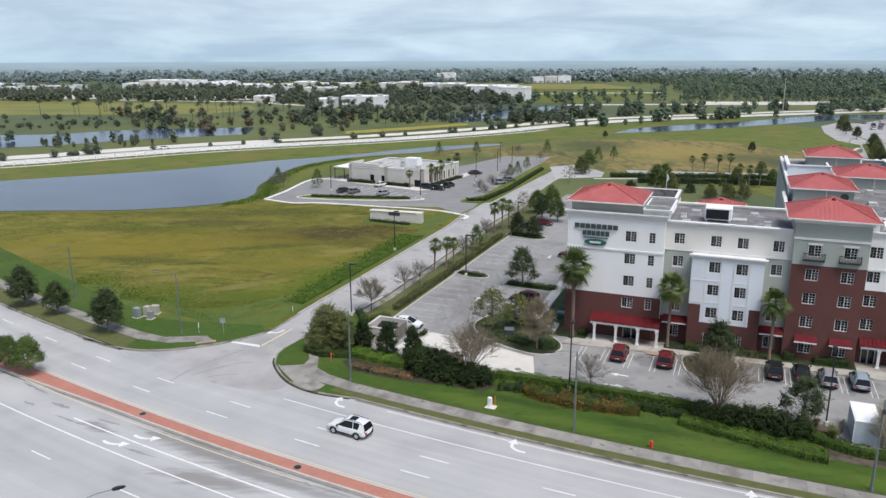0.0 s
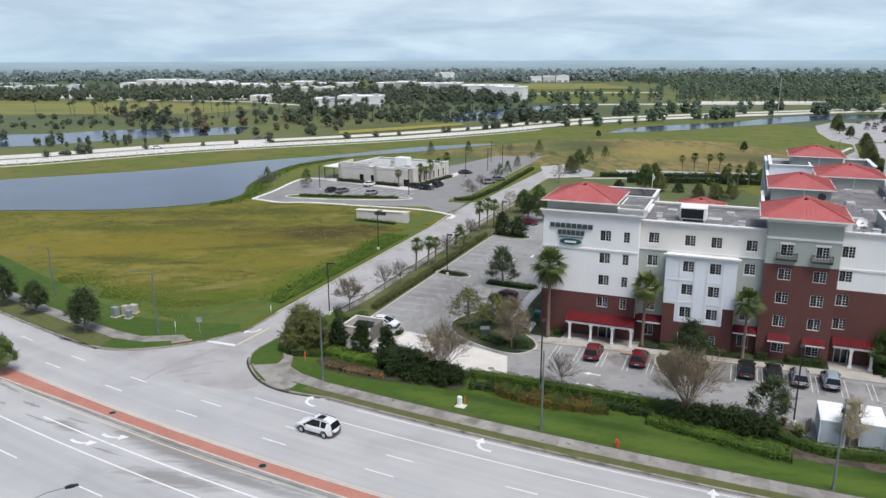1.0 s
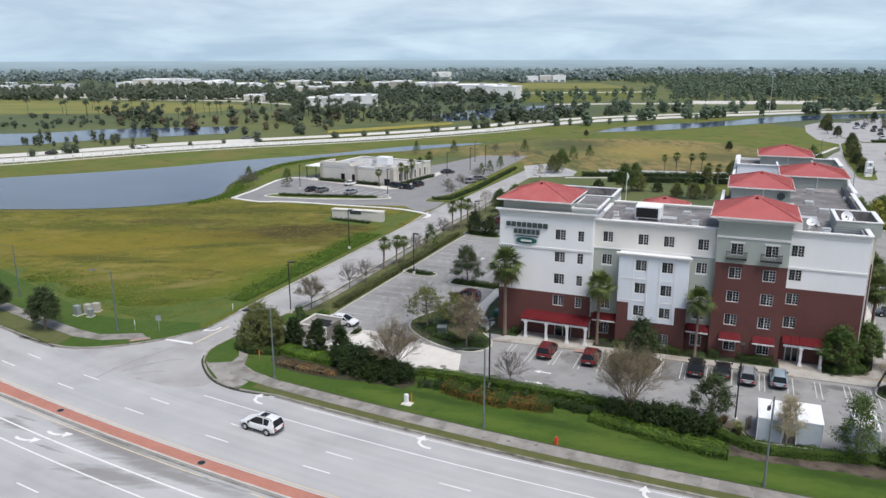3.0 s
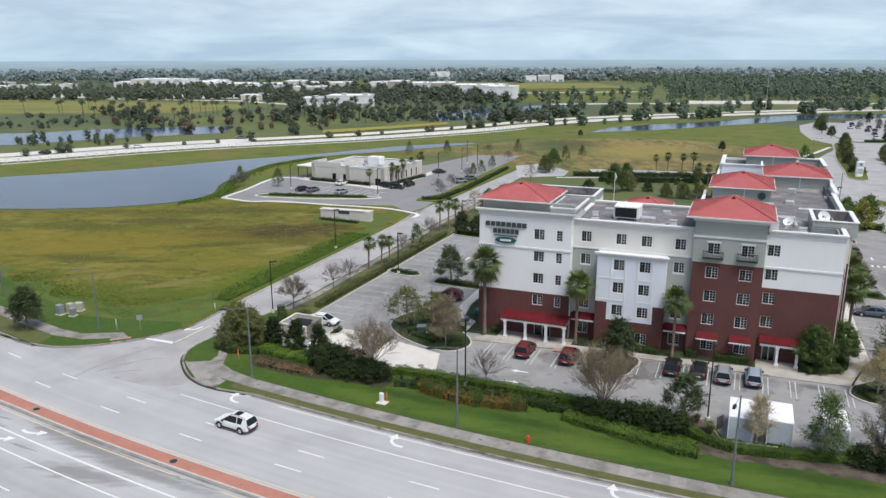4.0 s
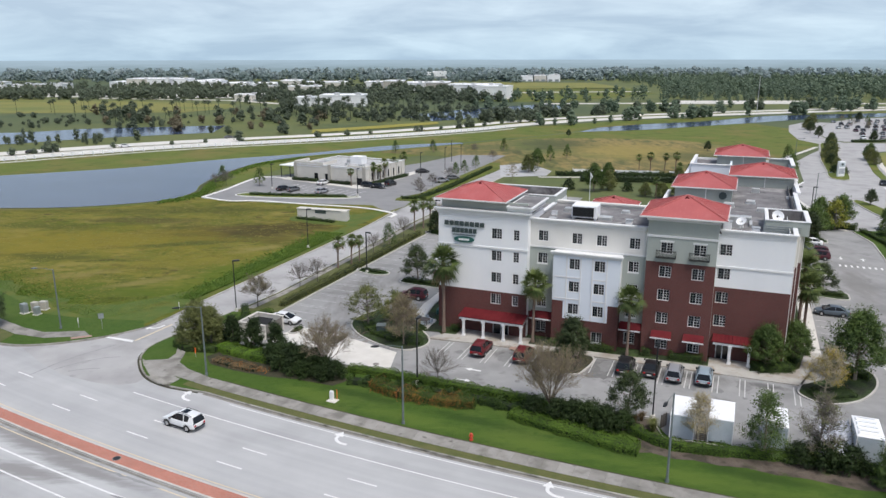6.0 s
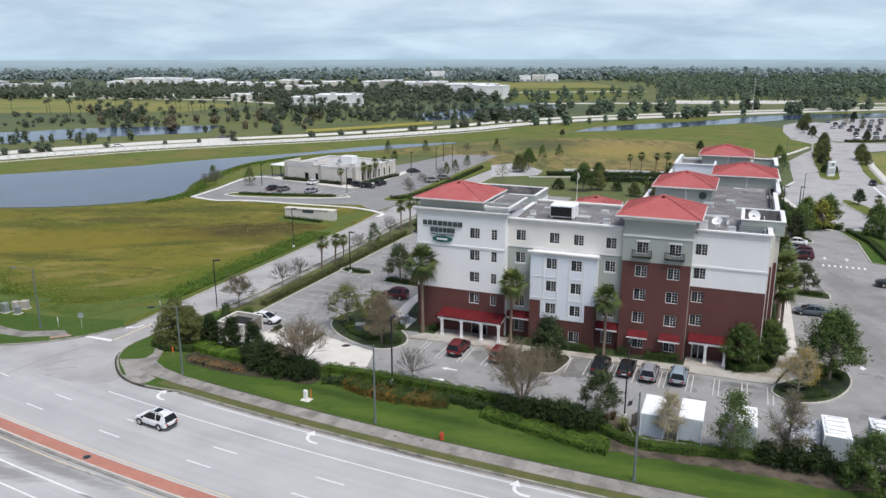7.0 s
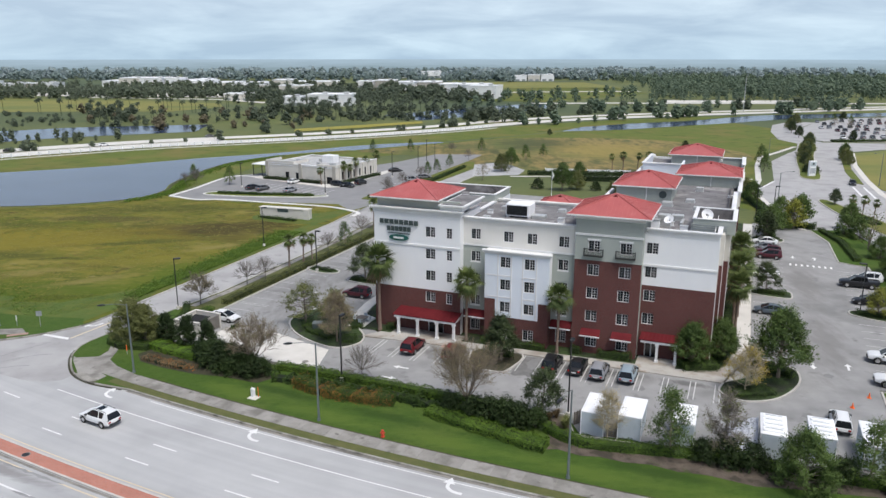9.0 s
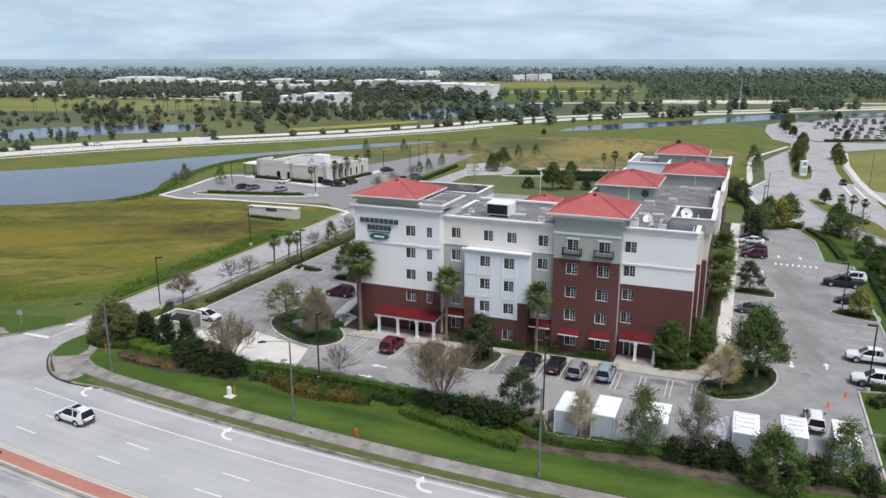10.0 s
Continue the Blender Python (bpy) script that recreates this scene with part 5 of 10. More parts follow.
for u, v, w, d, h in ((15.6, 104.3, 1.5, 1.2, 1.9), (16.9, 108.5, 1.5, 1.1, 0.9), (14.6, 118.0, 1.4, 1.2, 0.8), (17.5, 122.0, 1.2, 1.2, 0.6), (19.0, 116.0, 1.3, 0.9, 0.7), (18.2, 132.0, 1.1, 0.8, 0.9), (-6.8, 99.6, 1.0, 0.8, 0.6), (-6.0, 106.0, 1.2, 1.0, 0.8), (1.5, 108.0, 1.0, 1.0, 0.5)):
    vent = thing("roof_unit", on_site(u, v, 15.72), "small pale rooftop unit on the membrane", "roof unit", "rooftop units")
    part("casing", Shape().soft_box(-w / 2, -d / 2, 0.08, w / 2, d / 2, h * 0.8, 0.05), M_GALV, vent)
    part("kerb", Shape().box(-w / 2 - 0.1, -d / 2 - 0.1, 0, w / 2 + 0.1, d / 2 + 0.1, 0.08), M_GALV, vent)
for u, v, l, a in ((13.5, 106.2, 3.0, 0), (17.6, 105.2, 2.6, 90)):
    pipe = thing("roof_pipe", on_site(u, v, 15.72, a), "galvanised duct lying on the roof", "pipe", "roof pipes", shape=Shape().soft_box(0, -0.2, 0, l, 0.2, 0.35, 0.06), material=M_GALV)
louv = thing("louvre_screen", on_site(20.2, 101.2, 15.7), "grey slatted screens leaning on the roof edge", "screen")
for i in range(5):
    part("slat", Shape().box(-1.2, -0.1 + i * 0.16, 0.05 + i * 0.22, 3.0, 0.02 + i * 0.16, 0.22 + i * 0.22), M_GREYMETAL, louv)


# wall sign: plain blocks in the place of a brand's letters, a rule and a plain green oval
wall_sign = thing("wall_sign", on_site(-17.75, 95.38, 13.0), "two rows of dark grey sign blocks over a green oval", "sign")
for count, size, z in ((8, 0.72, 1.95), (6, 0.60, 1.02)):
    for k in range(count):
        x = (k - (count - 1) / 2) * size
        part("sign_block", Shape().soft_box(x - size * 0.42, -0.09, z, x + size * 0.42, 0.03, z + 0.62, 0.02), M_SIGNGREY, wall_sign)
part("rule", Shape().box(-1.6, -0.05, 0.66, 1.6, 0.03, 0.76), M_SIGNGREY, wall_sign)
part("oval", Shape().tube([(0, -0.1, 0), (0, 0.03, 0)], 1.0, 28), M_SIGNGREEN, wall_sign, at=Matrix.Translation((0, 0, 0.12)) @ Matrix.Diagonal((1.45, 1, 0.42, 1)))
part("oval_bar", Shape().box(-0.75, -0.14, -0.02, 0.75, -0.1, 0.24), M_TRIM, wall_sign)


# ---- plants ----
def leaf_cloud(s, centre, radius, count, size, rng, flat=0.8):
    """Scatters small bent leaf clumps through a ball and along sprays that stick out of it."""
    sprays = []
    for _ in range(7):
        d = Vector((rng.uniform(-1, 1), rng.uniform(-1, 1), rng.uniform(-0.35, 1))).normalized()
        sprays.append(d)
    for i in range(count):
        while True:
            p = Vector((rng.uniform(-1, 1), rng.uniform(-1, 1), rng.uniform(-1, 1)))
            if 0.05 < p.length < 1:
                break
        out = p.normalized()
        p = p * (0.55 + 0.45 * rng.random())
        c = Vector(centre) + Vector((p.x * radius, p.y * radius, p.z * radius * flat)) * 0.92
        if i % 5 < 2:
            d = sprays[i % 7]
            c = Vector(centre) + d * radius * rng.uniform(0.35, 1.25) + p * 0.24 * radius
            out = d
        # leaves face outwards and up, each turned a little its own way
        n = (out * 0.8 + Vector((rng.uniform(-0.8, 0.8), rng.uniform(-0.8, 0.8), rng.uniform(-0.1, 1.1)))).normalized()
        a = n.orthogonal().normalized()
        a = (a * math.cos(i * 1.7) + n.cross(a) * math.sin(i * 1.7)).normalized()
        b = n.cross(a)
        l, w = size * rng.uniform(0.6, 1.3), size * rng.uniform(0.4, 0.65)
        s.face(c - a * l * 0.5, c + b * w * 0.5, c + a * l * 0.5 + Vector((0, 0, -0.12 * l)), c - b * w * 0.5)


def tree_meshes(seed, h, spread, base, leaf, clumps, per, wood, size=0.3, twigs=False, upright=0.5, clump_r=0.9, trunk_r=0.14, stems=1, flat=0.8):
    """Trunk and limbs in one mesh, leaves in another; local metres, foot at the origin."""
    rng = random.Random(seed)
    w, l = Shape(), Shape()
    for k in range(stems):
        lean = Vector((rng.uniform(-0.06, 0.06), rng.uniform(-0.06, 0.06))) * h * (1 if stems == 1 else 3)
        foot = Vector((rng.uniform(-0.1, 0.1), rng.uniform(-0.1, 0.1), 0)) * (0 if stems == 1 else 1.5)
        path = [foot, foot + Vector((lean.x * 0.3, lean.y * 0.3, h * 0.3)), Vector((lean.x * 0.8, lean.y * 0.8, h * 0.62)), Vector((lean.x, lean.y, h * 0.9))]
        w.tube(path, [trunk_r * 1.25, trunk_r * 0.85, trunk_r * 0.5, trunk_r * 0.12], 7)
        n = max(3, clumps // stems)
        for i in range(n):
            f = base + (1 - base) * ((i + rng.random() * 0.8) / n)
            z = h * min(f, 0.97)
            start_f = min(max(f - 0.18, base * 0.55), 0.85)
            q = start_f / 0.9 * 3
            j = min(int(q), 2)
            start = path[j].lerp(path[j + 1], q - j)
            ang = i * 2.4 + rng.uniform(-0.5, 0.5)
            g = (f - base) / max(1e-6, 1 - base)
            rad = spread * (0.55 + 0.45 * math.sin(math.pi * min(1, 0.25 + 0.75 * g))) * rng.uniform(0.55, 1.0) * (1.05 - 0.75 * g ** 2)
            end = Vector((lean.x * f + math.cos(ang) * rad, lean.y * f + math.sin(ang) * rad, z))
            midp = start.lerp(end, 0.5) + Vector((0, 0, -0.05 * h * (1 - upright)))
            w.tube([start, midp, end], [trunk_r * 0.36, trunk_r * 0.22, trunk_r * 0.07], 5)
            if twigs:
                for _ in range(18):
                    e2 = end.lerp(start, rng.uniform(0, 0.6))
                    tip = e2 + Vector((rng.uniform(-1, 1), rng.uniform(-1, 1), rng.uniform(0.0, 1.3))).normalized() * clump_r * rng.uniform(0.7, 1.5)
                    w.tube([e2, tip], [0.02, 0.006], 3)
                    for _ in range(3):
                        e3 = e2.lerp(tip, rng.uniform(0.3, 0.9))
                        t3 = e3 + Vector((rng.uniform(-1, 1), rng.uniform(-1, 1), rng.uniform(0, 1))).normalized() * clump_r * 0.55
                        w.tube([e3, t3], [0.011, 0.004], 3)
            if per:
                leaf_cloud(l, end, clump_r * rng.uniform(0.7, 1.2), per, size, rng, flat)
    return w.mesh("trunk", wood), (l.mesh("crown", leaf) if l.f else None)


TREES = {}


def plant(kind, x, y, z=0.1, turn=0.0, scale=1.0):
    name, label, category, group, near, far = TREES[kind]
    wood, crown = far if y > 138 else near
    ob = new(name)
    ob.matrix_basis = pose(x, y, z, 0, 0, turn) @ Matrix.Diagonal((scale, scale, scale, 1))
    ob.scale = (scale,) * 3
    tagged(ob, label, category, group)
    part("trunk", wood, None, ob)
    if crown:
        part("crown", crown, None, ob)
    return ob


def kind_of_tree(key, name, label, category, group, **kw):
    # trees far back take a crown of fewer, larger leaves
    light = dict(kw, per=max(6, kw["per"] // 5), size=kw["size"] * 2.0, twigs=kw.get("twigs", False) and kw["per"] < 60)
    TREES[key] = (name, label, category, group, tree_meshes(**kw), tree_meshes(**light))


kind_of_tree("oak", "oak_tree", "young oak with a dark green rounded crown", "tree", "street trees", seed=3, h=5.2, spread=1.9, base=0.3, leaf=M_LEAF, clumps=48, per=330, wood=M_BARK, size=0.174, clump_r=0.85)
kind_of_tree("oak_b", "oak_tree", "open dark green oak in the car park", "tree", "street trees", seed=8, h=6.4, spread=2.6, base=0.3, leaf=M_LEAF, clumps=36, per=300, wood=M_BARK, size=0.188, clump_r=0.95, upright=0.2)
kind_of_tree("broad", "broad_tree", "bushy olive-green tree beside the drive", "tree", "lot trees", seed=5, h=5.6, spread=2.6, base=0.12, leaf=M_OLIVE, clumps=64, per=330, wood=M_BARK, size=0.181, clump_r=1.0)
kind_of_tree("green", "lot_tree", "leafy mid-green tree in a planted island", "tree", "lot trees", seed=11, h=6.2, spread=2.5, base=0.3, leaf=M_LEAF2, clumps=64, per=330, wood=M_PALE_BARK, size=0.174, clump_r=0.9)
kind_of_tree("thin", "slender_tree", "slender tree with thin green foliage", "tree", "lot trees", seed=14, h=6.0, spread=1.7, base=0.2, leaf=M_LEAF2, clumps=36, per=190, wood=M_PALE_BARK, size=0.160, clump_r=0.8, trunk_r=0.09)


def bare_meshes(seed, trunk, reach, spokes, low, high, wood, leaf, leaves, order=3, r=0.05, stems=1):
    """A leafless tree: boughs that fork again and again into fine twigs, with a few leaves left on."""
    rng = random.Random(seed)
    w, l = Shape(), Shape()

    def fork(p, d, ln, rad, level):
        bow = Vector((rng.uniform(-1, 1), rng.uniform(-1, 1), rng.uniform(-0.2, 1.0))) * 0.14 * ln
        mid, end = p + d * ln * 0.5 + bow * 0.5, p + d * ln + bow
        w.tube([p, mid, end], [rad, rad * 0.72, rad * 0.4], 5 if level == order else 3)
        if level == 0:
            for _ in range(leaves):
                if rng.random() < 0.5:
                    leaf_cloud(l, end, 0.12, 1, 0.085, rng)
            return
        for k in range(6):
            f = rng.uniform(0.35, 1.0) if k else 1.0
            q = p.lerp(mid, f * 2) if f < 0.5 else mid.lerp(end, f * 2 - 1)
            side = Vector((rng.uniform(-1, 1), rng.uniform(-1, 1), rng.uniform(-0.5, 0.9)))
            fork(q, (d + side.normalized() * rng.uniform(0.4, 0.85)).normalized(), ln * rng.uniform(0.48, 0.72), max(0.009, rad * 0.44), level - 1)

    top = Vector((0.05, 0.03, trunk))
    w.tube([(0, 0, 0), (0.04, 0.0, trunk * 0.5), top], [r * 1.9, r * 1.5, r * 1.3], 7)
    for i in range(spokes):
        ang, el = i * 2.4 + rng.uniform(-0.3, 0.3), radians(low + (high - low) * (i + 0.5) / spokes)
        d = Vector((math.cos(ang) * math.cos(el), math.sin(ang) * math.cos(el), math.sin(el)))
        fork(top * rng.uniform(0.75, 1.0) if trunk > 0.8 else top * rng.random(), d, reach * rng.uniform(0.42, 0.55), r * rng.uniform(0.7, 1.1), order)
    return w.mesh("trunk", wood), (l.mesh("crown", leaf) if l.f else None)


def kind_of_bare(key, label, **kw):
    TREES[key] = ("bare_tree", label, "tree", "bare trees", bare_meshes(**kw), bare_meshes(**dict(kw, order=2)))


kind_of_bare("bare", "nearly leafless grey-brown multi-stem tree", seed=17, trunk=0.9, reach=4.5, spokes=15, low=42, high=86, wood=M_TWIG, leaf=M_STRAW, leaves=4, r=0.055)
kind_of_bare("bare_small", "small leafless grey tree with spreading twigs", seed=19, trunk=1.5, reach=2.9, spokes=24, low=-4, high=86, wood=M_GREYTWIG, leaf=M_STRAW, leaves=0, order=2, r=0.028)
kind_of_bare("umbrella", "wide umbrella-shaped leafless tree by the side street", seed=21, trunk=1.9, reach=3.1, spokes=15, low=12, high=70, wood=M_GREYTWIG, leaf=M_STRAW, leaves=4, r=0.045)
kind_of_tree("yellow", "yellow_tree", "small tree with yellowing autumn leaves", "tree", "lot trees", seed=23, h=5.0, spread=2.0, base=0.3, leaf=M_LEAFY, clumps=24, per=110, wood=M_STRAWTWIG, size=0.13, clump_r=0.8, twigs=True, trunk_r=0.08)
kind_of_tree("bronze", "bronze_tree", "wide straw-coloured tree losing its leaves", "tree", "lot trees", seed=29, h=5.4, spread=2.5, base=0.32, leaf=M_STRAW, clumps=30, per=120, wood=M_TWIG, size=0.125, clump_r=0.85, twigs=True, trunk_r=0.08, flat=0.45, upright=0.4)
kind_of_tree("conical", "holly_tree", "dense dark green conical holly", "tree", "hollies", seed=31, h=3.9, spread=1.3, base=0.05, leaf=M_DARKLEAF, clumps=44, per=260, wood=M_BARK, size=0.174, clump_r=0.6, trunk_r=0.08)
kind_of_tree("shrub", "shrub", "rounded dark green shrub", "shrub", "shrubs", seed=37, h=1.9, spread=1.1, base=0.1, leaf=M_DARKLEAF, clumps=18, per=230, wood=M_BARK, size=0.153, clump_r=0.6, trunk_r=0.04)
kind_of_tree("bigbush", "bush", "large dense dark green bush", "bush", "shrubs", seed=41, h=5.2, spread=2.7, base=0.05, leaf=M_LEAF2, clumps=60, per=300, wood=M_BARK, size=0.181, clump_r=0.95)


def palm_meshes(seed, h, fronds=34, length=2.1, r=0.19):
    rng = random.Random(seed)
    w = Shape()
    bend_x = rng.uniform(-0.25, 0.25)
    path = [(bend_x * (k / 8) ** 2, 0, h * k / 8) for k in range(9)]
    w.tube(path, [r * (1.5 if k == 0 else 1.0 + 0.12 * (k % 2)) for k in range(9)], 9)
    g, d = Shape(), Shape()
    top = Vector(path[-1])
    for i in range(fronds):
        ang = i * 2.39996 + rng.uniform(-0.25, 0.25)
        up = 1.35 - 2.75 * i / fronds + rng.uniform(-0.15, 0.15)
        out = Vector((math.cos(ang), math.sin(ang), 0))
        axis = (out * math.cos(up) + Vector((0, 0, math.sin(up)))).normalized()
        target = d if i > fronds * 0.84 else g
        ln = length * rng.uniform(0.8, 1.1)
        stalk = top + axis * ln * 0.46 + Vector((0, 0, -0.05 * ln))
        side = axis.cross(Vector((0, 0, 1))).normalized()
        target.face(top - side * 0.05, top + side * 0.05, stalk + side * 0.04, stalk - side * 0.04)
        nrm = side.cross(axis)
        side = (side + nrm * rng.uniform(-0.5, 0.5)).normalized()
        nrm = side.cross(axis)
        # a fan: blades joined over their inner half, with free pointed tips that hang
        blades, fan = 11, ln * 0.62
        half = 1.45 / blades

        def spoke(t, q, sag):
            return stalk + (axis * math.cos(t) + side * math.sin(t)) * q - Vector((0, 0, sag)) + nrm * 0.06 * q

        for k in range(blades):
            t = -1.45 + 2.9 * (k + 0.5) / blades
            l = fan * (1 - 0.2 * abs(t)) * rng.uniform(0.9, 1.08)
            target.face(stalk, spoke(t - half, l * 0.5, 0.02 * l), spoke(t, l * 1.05, 0.26 * l), spoke(t + half, l * 0.5, 0.02 * l))
    return w.mesh("trunk", M_PALMBARK), g.mesh("fronds", M_FROND), (d.mesh("dry_fronds", M_DRYFROND) if d.f else None)


PALMS = [palm_meshes(51, 8.2, 50, 2.25, 0.17), palm_meshes(52, 5.0, 34, 1.5, 0.14), palm_meshes(53, 6.0, 36, 1.7, 0.15)]


def palm(x, y, k=0, turn=0.0, scale=1.0, z=0.1, label="tall cabbage palm with a ragged fan crown", group="palms"):
    ob = new("palm_tree")
    ob.matrix_basis = pose(x, y, z, 0, 0, turn) @ Matrix.Diagonal((scale, scale, scale, 1))
    tagged(ob, label, "palm", group)
    for nm, me in zip(("trunk", "fronds", "dry_fronds"), PALMS[k]):
        if me:
            part(nm, me, None, ob)
    return ob


def hedge(line, width, height, leaf, label, density=42, size=0.2, name="hedge", z=0.14, seed=1, lump=0.15, core=True):
    """A clipped run of shrubs: a core painted near-black as inner shade under a skin of many small leaves."""
    rng = random.Random(seed)
    top = thing(name, pose(0, 0, 0), label, "hedge", kind="stuff")
    s = Shape()
    total = 0.0
    for a, b in zip(line, line[1:]):
        a, b = Vector(a), Vector(b)
        d = b - a
        side = Vector((-d.y, d.x)).normalized()
        fine = size * (0.66 if density > 15 else 1.0)
        n = int(d.length * (width + 2 * height) * density * (4.2 if density > 15 else 2.2))
        for _ in range(n):
            t = rng.random()
            w = total + d.length * t
            bulge = 1 + lump * (0.6 * math.sin(3.1 * w + seed) + 0.5 * math.sin(1.3 * w + 2 * seed) + 0.3 * math.sin(6.7 * w))
            face = rng.random() * (width + 2 * height)
            if face < width:
                e = face / width * 2 - 1
                off, zz = e * 0.5 * width * bulge, height * bulge * (1.0 - 0.22 * abs(e) ** 3) * rng.uniform(0.9, 1.04)
                nrm = Vector((side.x * e * 0.5, side.y * e * 0.5, 1.0))
            else:
                sg = 1 if face < width + height else -1
                q = rng.random()
                off, zz = sg * 0.5 * width * bulge * rng.uniform(0.88, 1.04), q * height * bulge
                nrm = Vector((side.x * sg, side.y * sg, 0.35))
            c = Vector((a.x + d.x * t + side.x * off, a.y + d.y * t + side.y * off, z + zz))
            nrm = (nrm + Vector((rng.uniform(-0.6, 0.6), rng.uniform(-0.6, 0.6), rng.uniform(-0.4, 0.6)))).normalized()
            u = nrm.orthogonal().normalized()
            ta = rng.uniform(0, 6.283)
            u = u * math.cos(ta) + nrm.cross(u) * math.sin(ta)
            v = nrm.cross(u)
            l = fine * rng.uniform(0.6, 1.2)
            s.face(c - u * l * 0.5, c + v * l * 0.3, c + u * l * 0.5, c - v * l * 0.3)
        total += d.length
    for e, nxt in ((line[0], line[1]), (line[-1], line[-2])):
        e = Vector(e)
        out = (e - Vector(nxt)).normalized()
        side = Vector((-out.y, out.x))
        for _ in range(int(width * height * density * (4.2 if density > 15 else 2.2))):
            q, r = rng.uniform(-0.5, 0.5), rng.random()
            c = Vector((e.x + side.x * q * width + out.x * 0.12, e.y + side.y * q * width + out.y * 0.12, z + r * height))
            nrm = Vector((out.x + rng.uniform(-0.6, 0.6), out.y + rng.uniform(-0.6, 0.6), rng.uniform(-0.1, 0.8))).normalized()
            u = nrm.orthogonal().normalized()
            u = u * math.cos(r * 40) + nrm.cross(u) * math.sin(r * 40)
            v = nrm.cross(u)
            l = fine * rng.uniform(0.6, 1.2)
            s.face(c - u * l * 0.5, c + v * l * 0.3, c + u * l * 0.5, c - v * l * 0.3)
    part("leaves", s, leaf, top)
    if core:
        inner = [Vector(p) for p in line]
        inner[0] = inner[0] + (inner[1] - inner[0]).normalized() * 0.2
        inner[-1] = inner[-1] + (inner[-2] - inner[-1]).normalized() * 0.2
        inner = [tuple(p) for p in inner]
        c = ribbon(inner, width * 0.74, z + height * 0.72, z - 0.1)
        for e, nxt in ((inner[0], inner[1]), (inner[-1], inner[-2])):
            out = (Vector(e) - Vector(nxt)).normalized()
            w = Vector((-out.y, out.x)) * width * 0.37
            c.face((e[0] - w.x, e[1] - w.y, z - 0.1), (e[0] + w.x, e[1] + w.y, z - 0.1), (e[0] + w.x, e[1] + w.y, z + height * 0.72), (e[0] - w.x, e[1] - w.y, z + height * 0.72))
        part("shade_core", c, M_LEAFCORE, top)
    return top


# near-black colour puts the shade between the leaves into the core
M_LEAFCORE = surface("hedge_core_shade", ((0.006, 0.012, 0.004), (0.016, 0.028, 0.008)), scale=0.5, fine=8, bump=0.8)
kind_of_tree("olive_small", "lot_tree", "small olive-leaved tree in the drive island", "tree", "lot trees", seed=61, h=4.4, spread=1.8, base=0.2, leaf=M_OLIVE, clumps=26, per=100, wood=M_BARK, size=0.3, clump_r=0.8)
kind_of_tree("layered", "lot_tree", "open olive-green tree with layered boughs", "tree", "lot trees", seed=71, h=5.6, spread=2.9, base=0.3, leaf=M_OLIVE, clumps=34, per=190, wood=M_BARK, size=0.17, clump_r=0.95, flat=0.38, upright=0.3)
kind_of_tree("yellow_thin", "yellow_tree", "thin tree with a few yellow leaves", "tree", "lot trees", seed=63, h=5.2, spread=1.6, base=0.3, leaf=M_LEAFY, clumps=24, per=34, wood=M_STRAWTWIG, size=0.12, clump_r=0.8, twigs=True, trunk_r=0.06)
kind_of_tree("bronze_dark", "bronze_tree", "thin dark bronzed tree", "tree", "lot trees", seed=65, h=5.8, spread=2.1, base=0.2, leaf=M_OLIVE, clumps=28, per=60, wood=M_BARK, size=0.14, clump_r=0.85, twigs=True, trunk_r=0.09, stems=2)
kind_of_tree("yellowgreen", "lot_tree", "rounded yellow-green tree in a planting island", "tree", "lot trees", seed=67, h=5.0, spread=2.0, base=0.2, leaf=M_YELLOWGREEN, clumps=40, per=190, wood=M_BARK, size=0.18, clump_r=0.8)


# ---- road markings, median and kerbs ----
def marking(name, shape, label, material=None):
    return structure(name, shape, material or M_PAINT, label)


def dashes(name, o, first, last, label):
    base = new(name)
    tagged(base, label, "marking", kind="structure")
    a = first
    while a < last:
        part("dash", ribbon([bend(o, a + 3.05 * DEG * k / 3) for k in range(4)], 0.16, 0.012, None), M_PAINT, base)
        a += 12.19 * DEG
    return base


PERIOD = 12.19 * DEG
dashes("marking_lane_north", 0.0, -2.02 - 9 * PERIOD + 0.02, 12, "white dashed lane line")
dashes("marking_lane_middle", -3.0, -2.02 - 9 * PERIOD - 0.04, 12, "white dashed lane line")
dashes("marking_lane_south", -17.45, -6.25 - 5 * PERIOD, 8, "white dashed lane line")
marking("marking_turn_line", ribbon(bend_line(3.42, -4.55, 14), 0.14, 0.012, None), "solid white line beside the turn lane")
marking("marking_edge_north", ribbon(bend_line(6.42, -3.0, 14), 0.12, 0.012, None), "worn white edge line")
marking("marking_edge_northwest", ribbon(bend_line(2.45, -16, -7.9), 0.1, 0.012, None), "thin worn edge line", M_FADED)
marking("marking_south_a", ribbon(bend_line(-11.25, -6.6, 8), 0.2, 0.012, None), "solid white turn-lane line")
marking("marking_south_b", ribbon(bend_line(-13.6, -14, 8), 0.18, 0.012, None), "solid white line")
marking("marking_yellow_north", ribbon(bend_line(-5.85, -16, 12), 0.14, 0.012, None), "thin yellow line beside the median", M_YELLOW)
marking("marking_yellow_south", ribbon(bend_line(-8.75, -16, 12), 0.14, 0.012, None), "thin yellow line beside the median", M_YELLOW)
marking("marking_stop_bar", slab([(-29.6, 93.2), (-29.3, 92.6), (-25.0, 90.9), (-25.2, 91.7)], 0.014), "white stop bar across the side street")


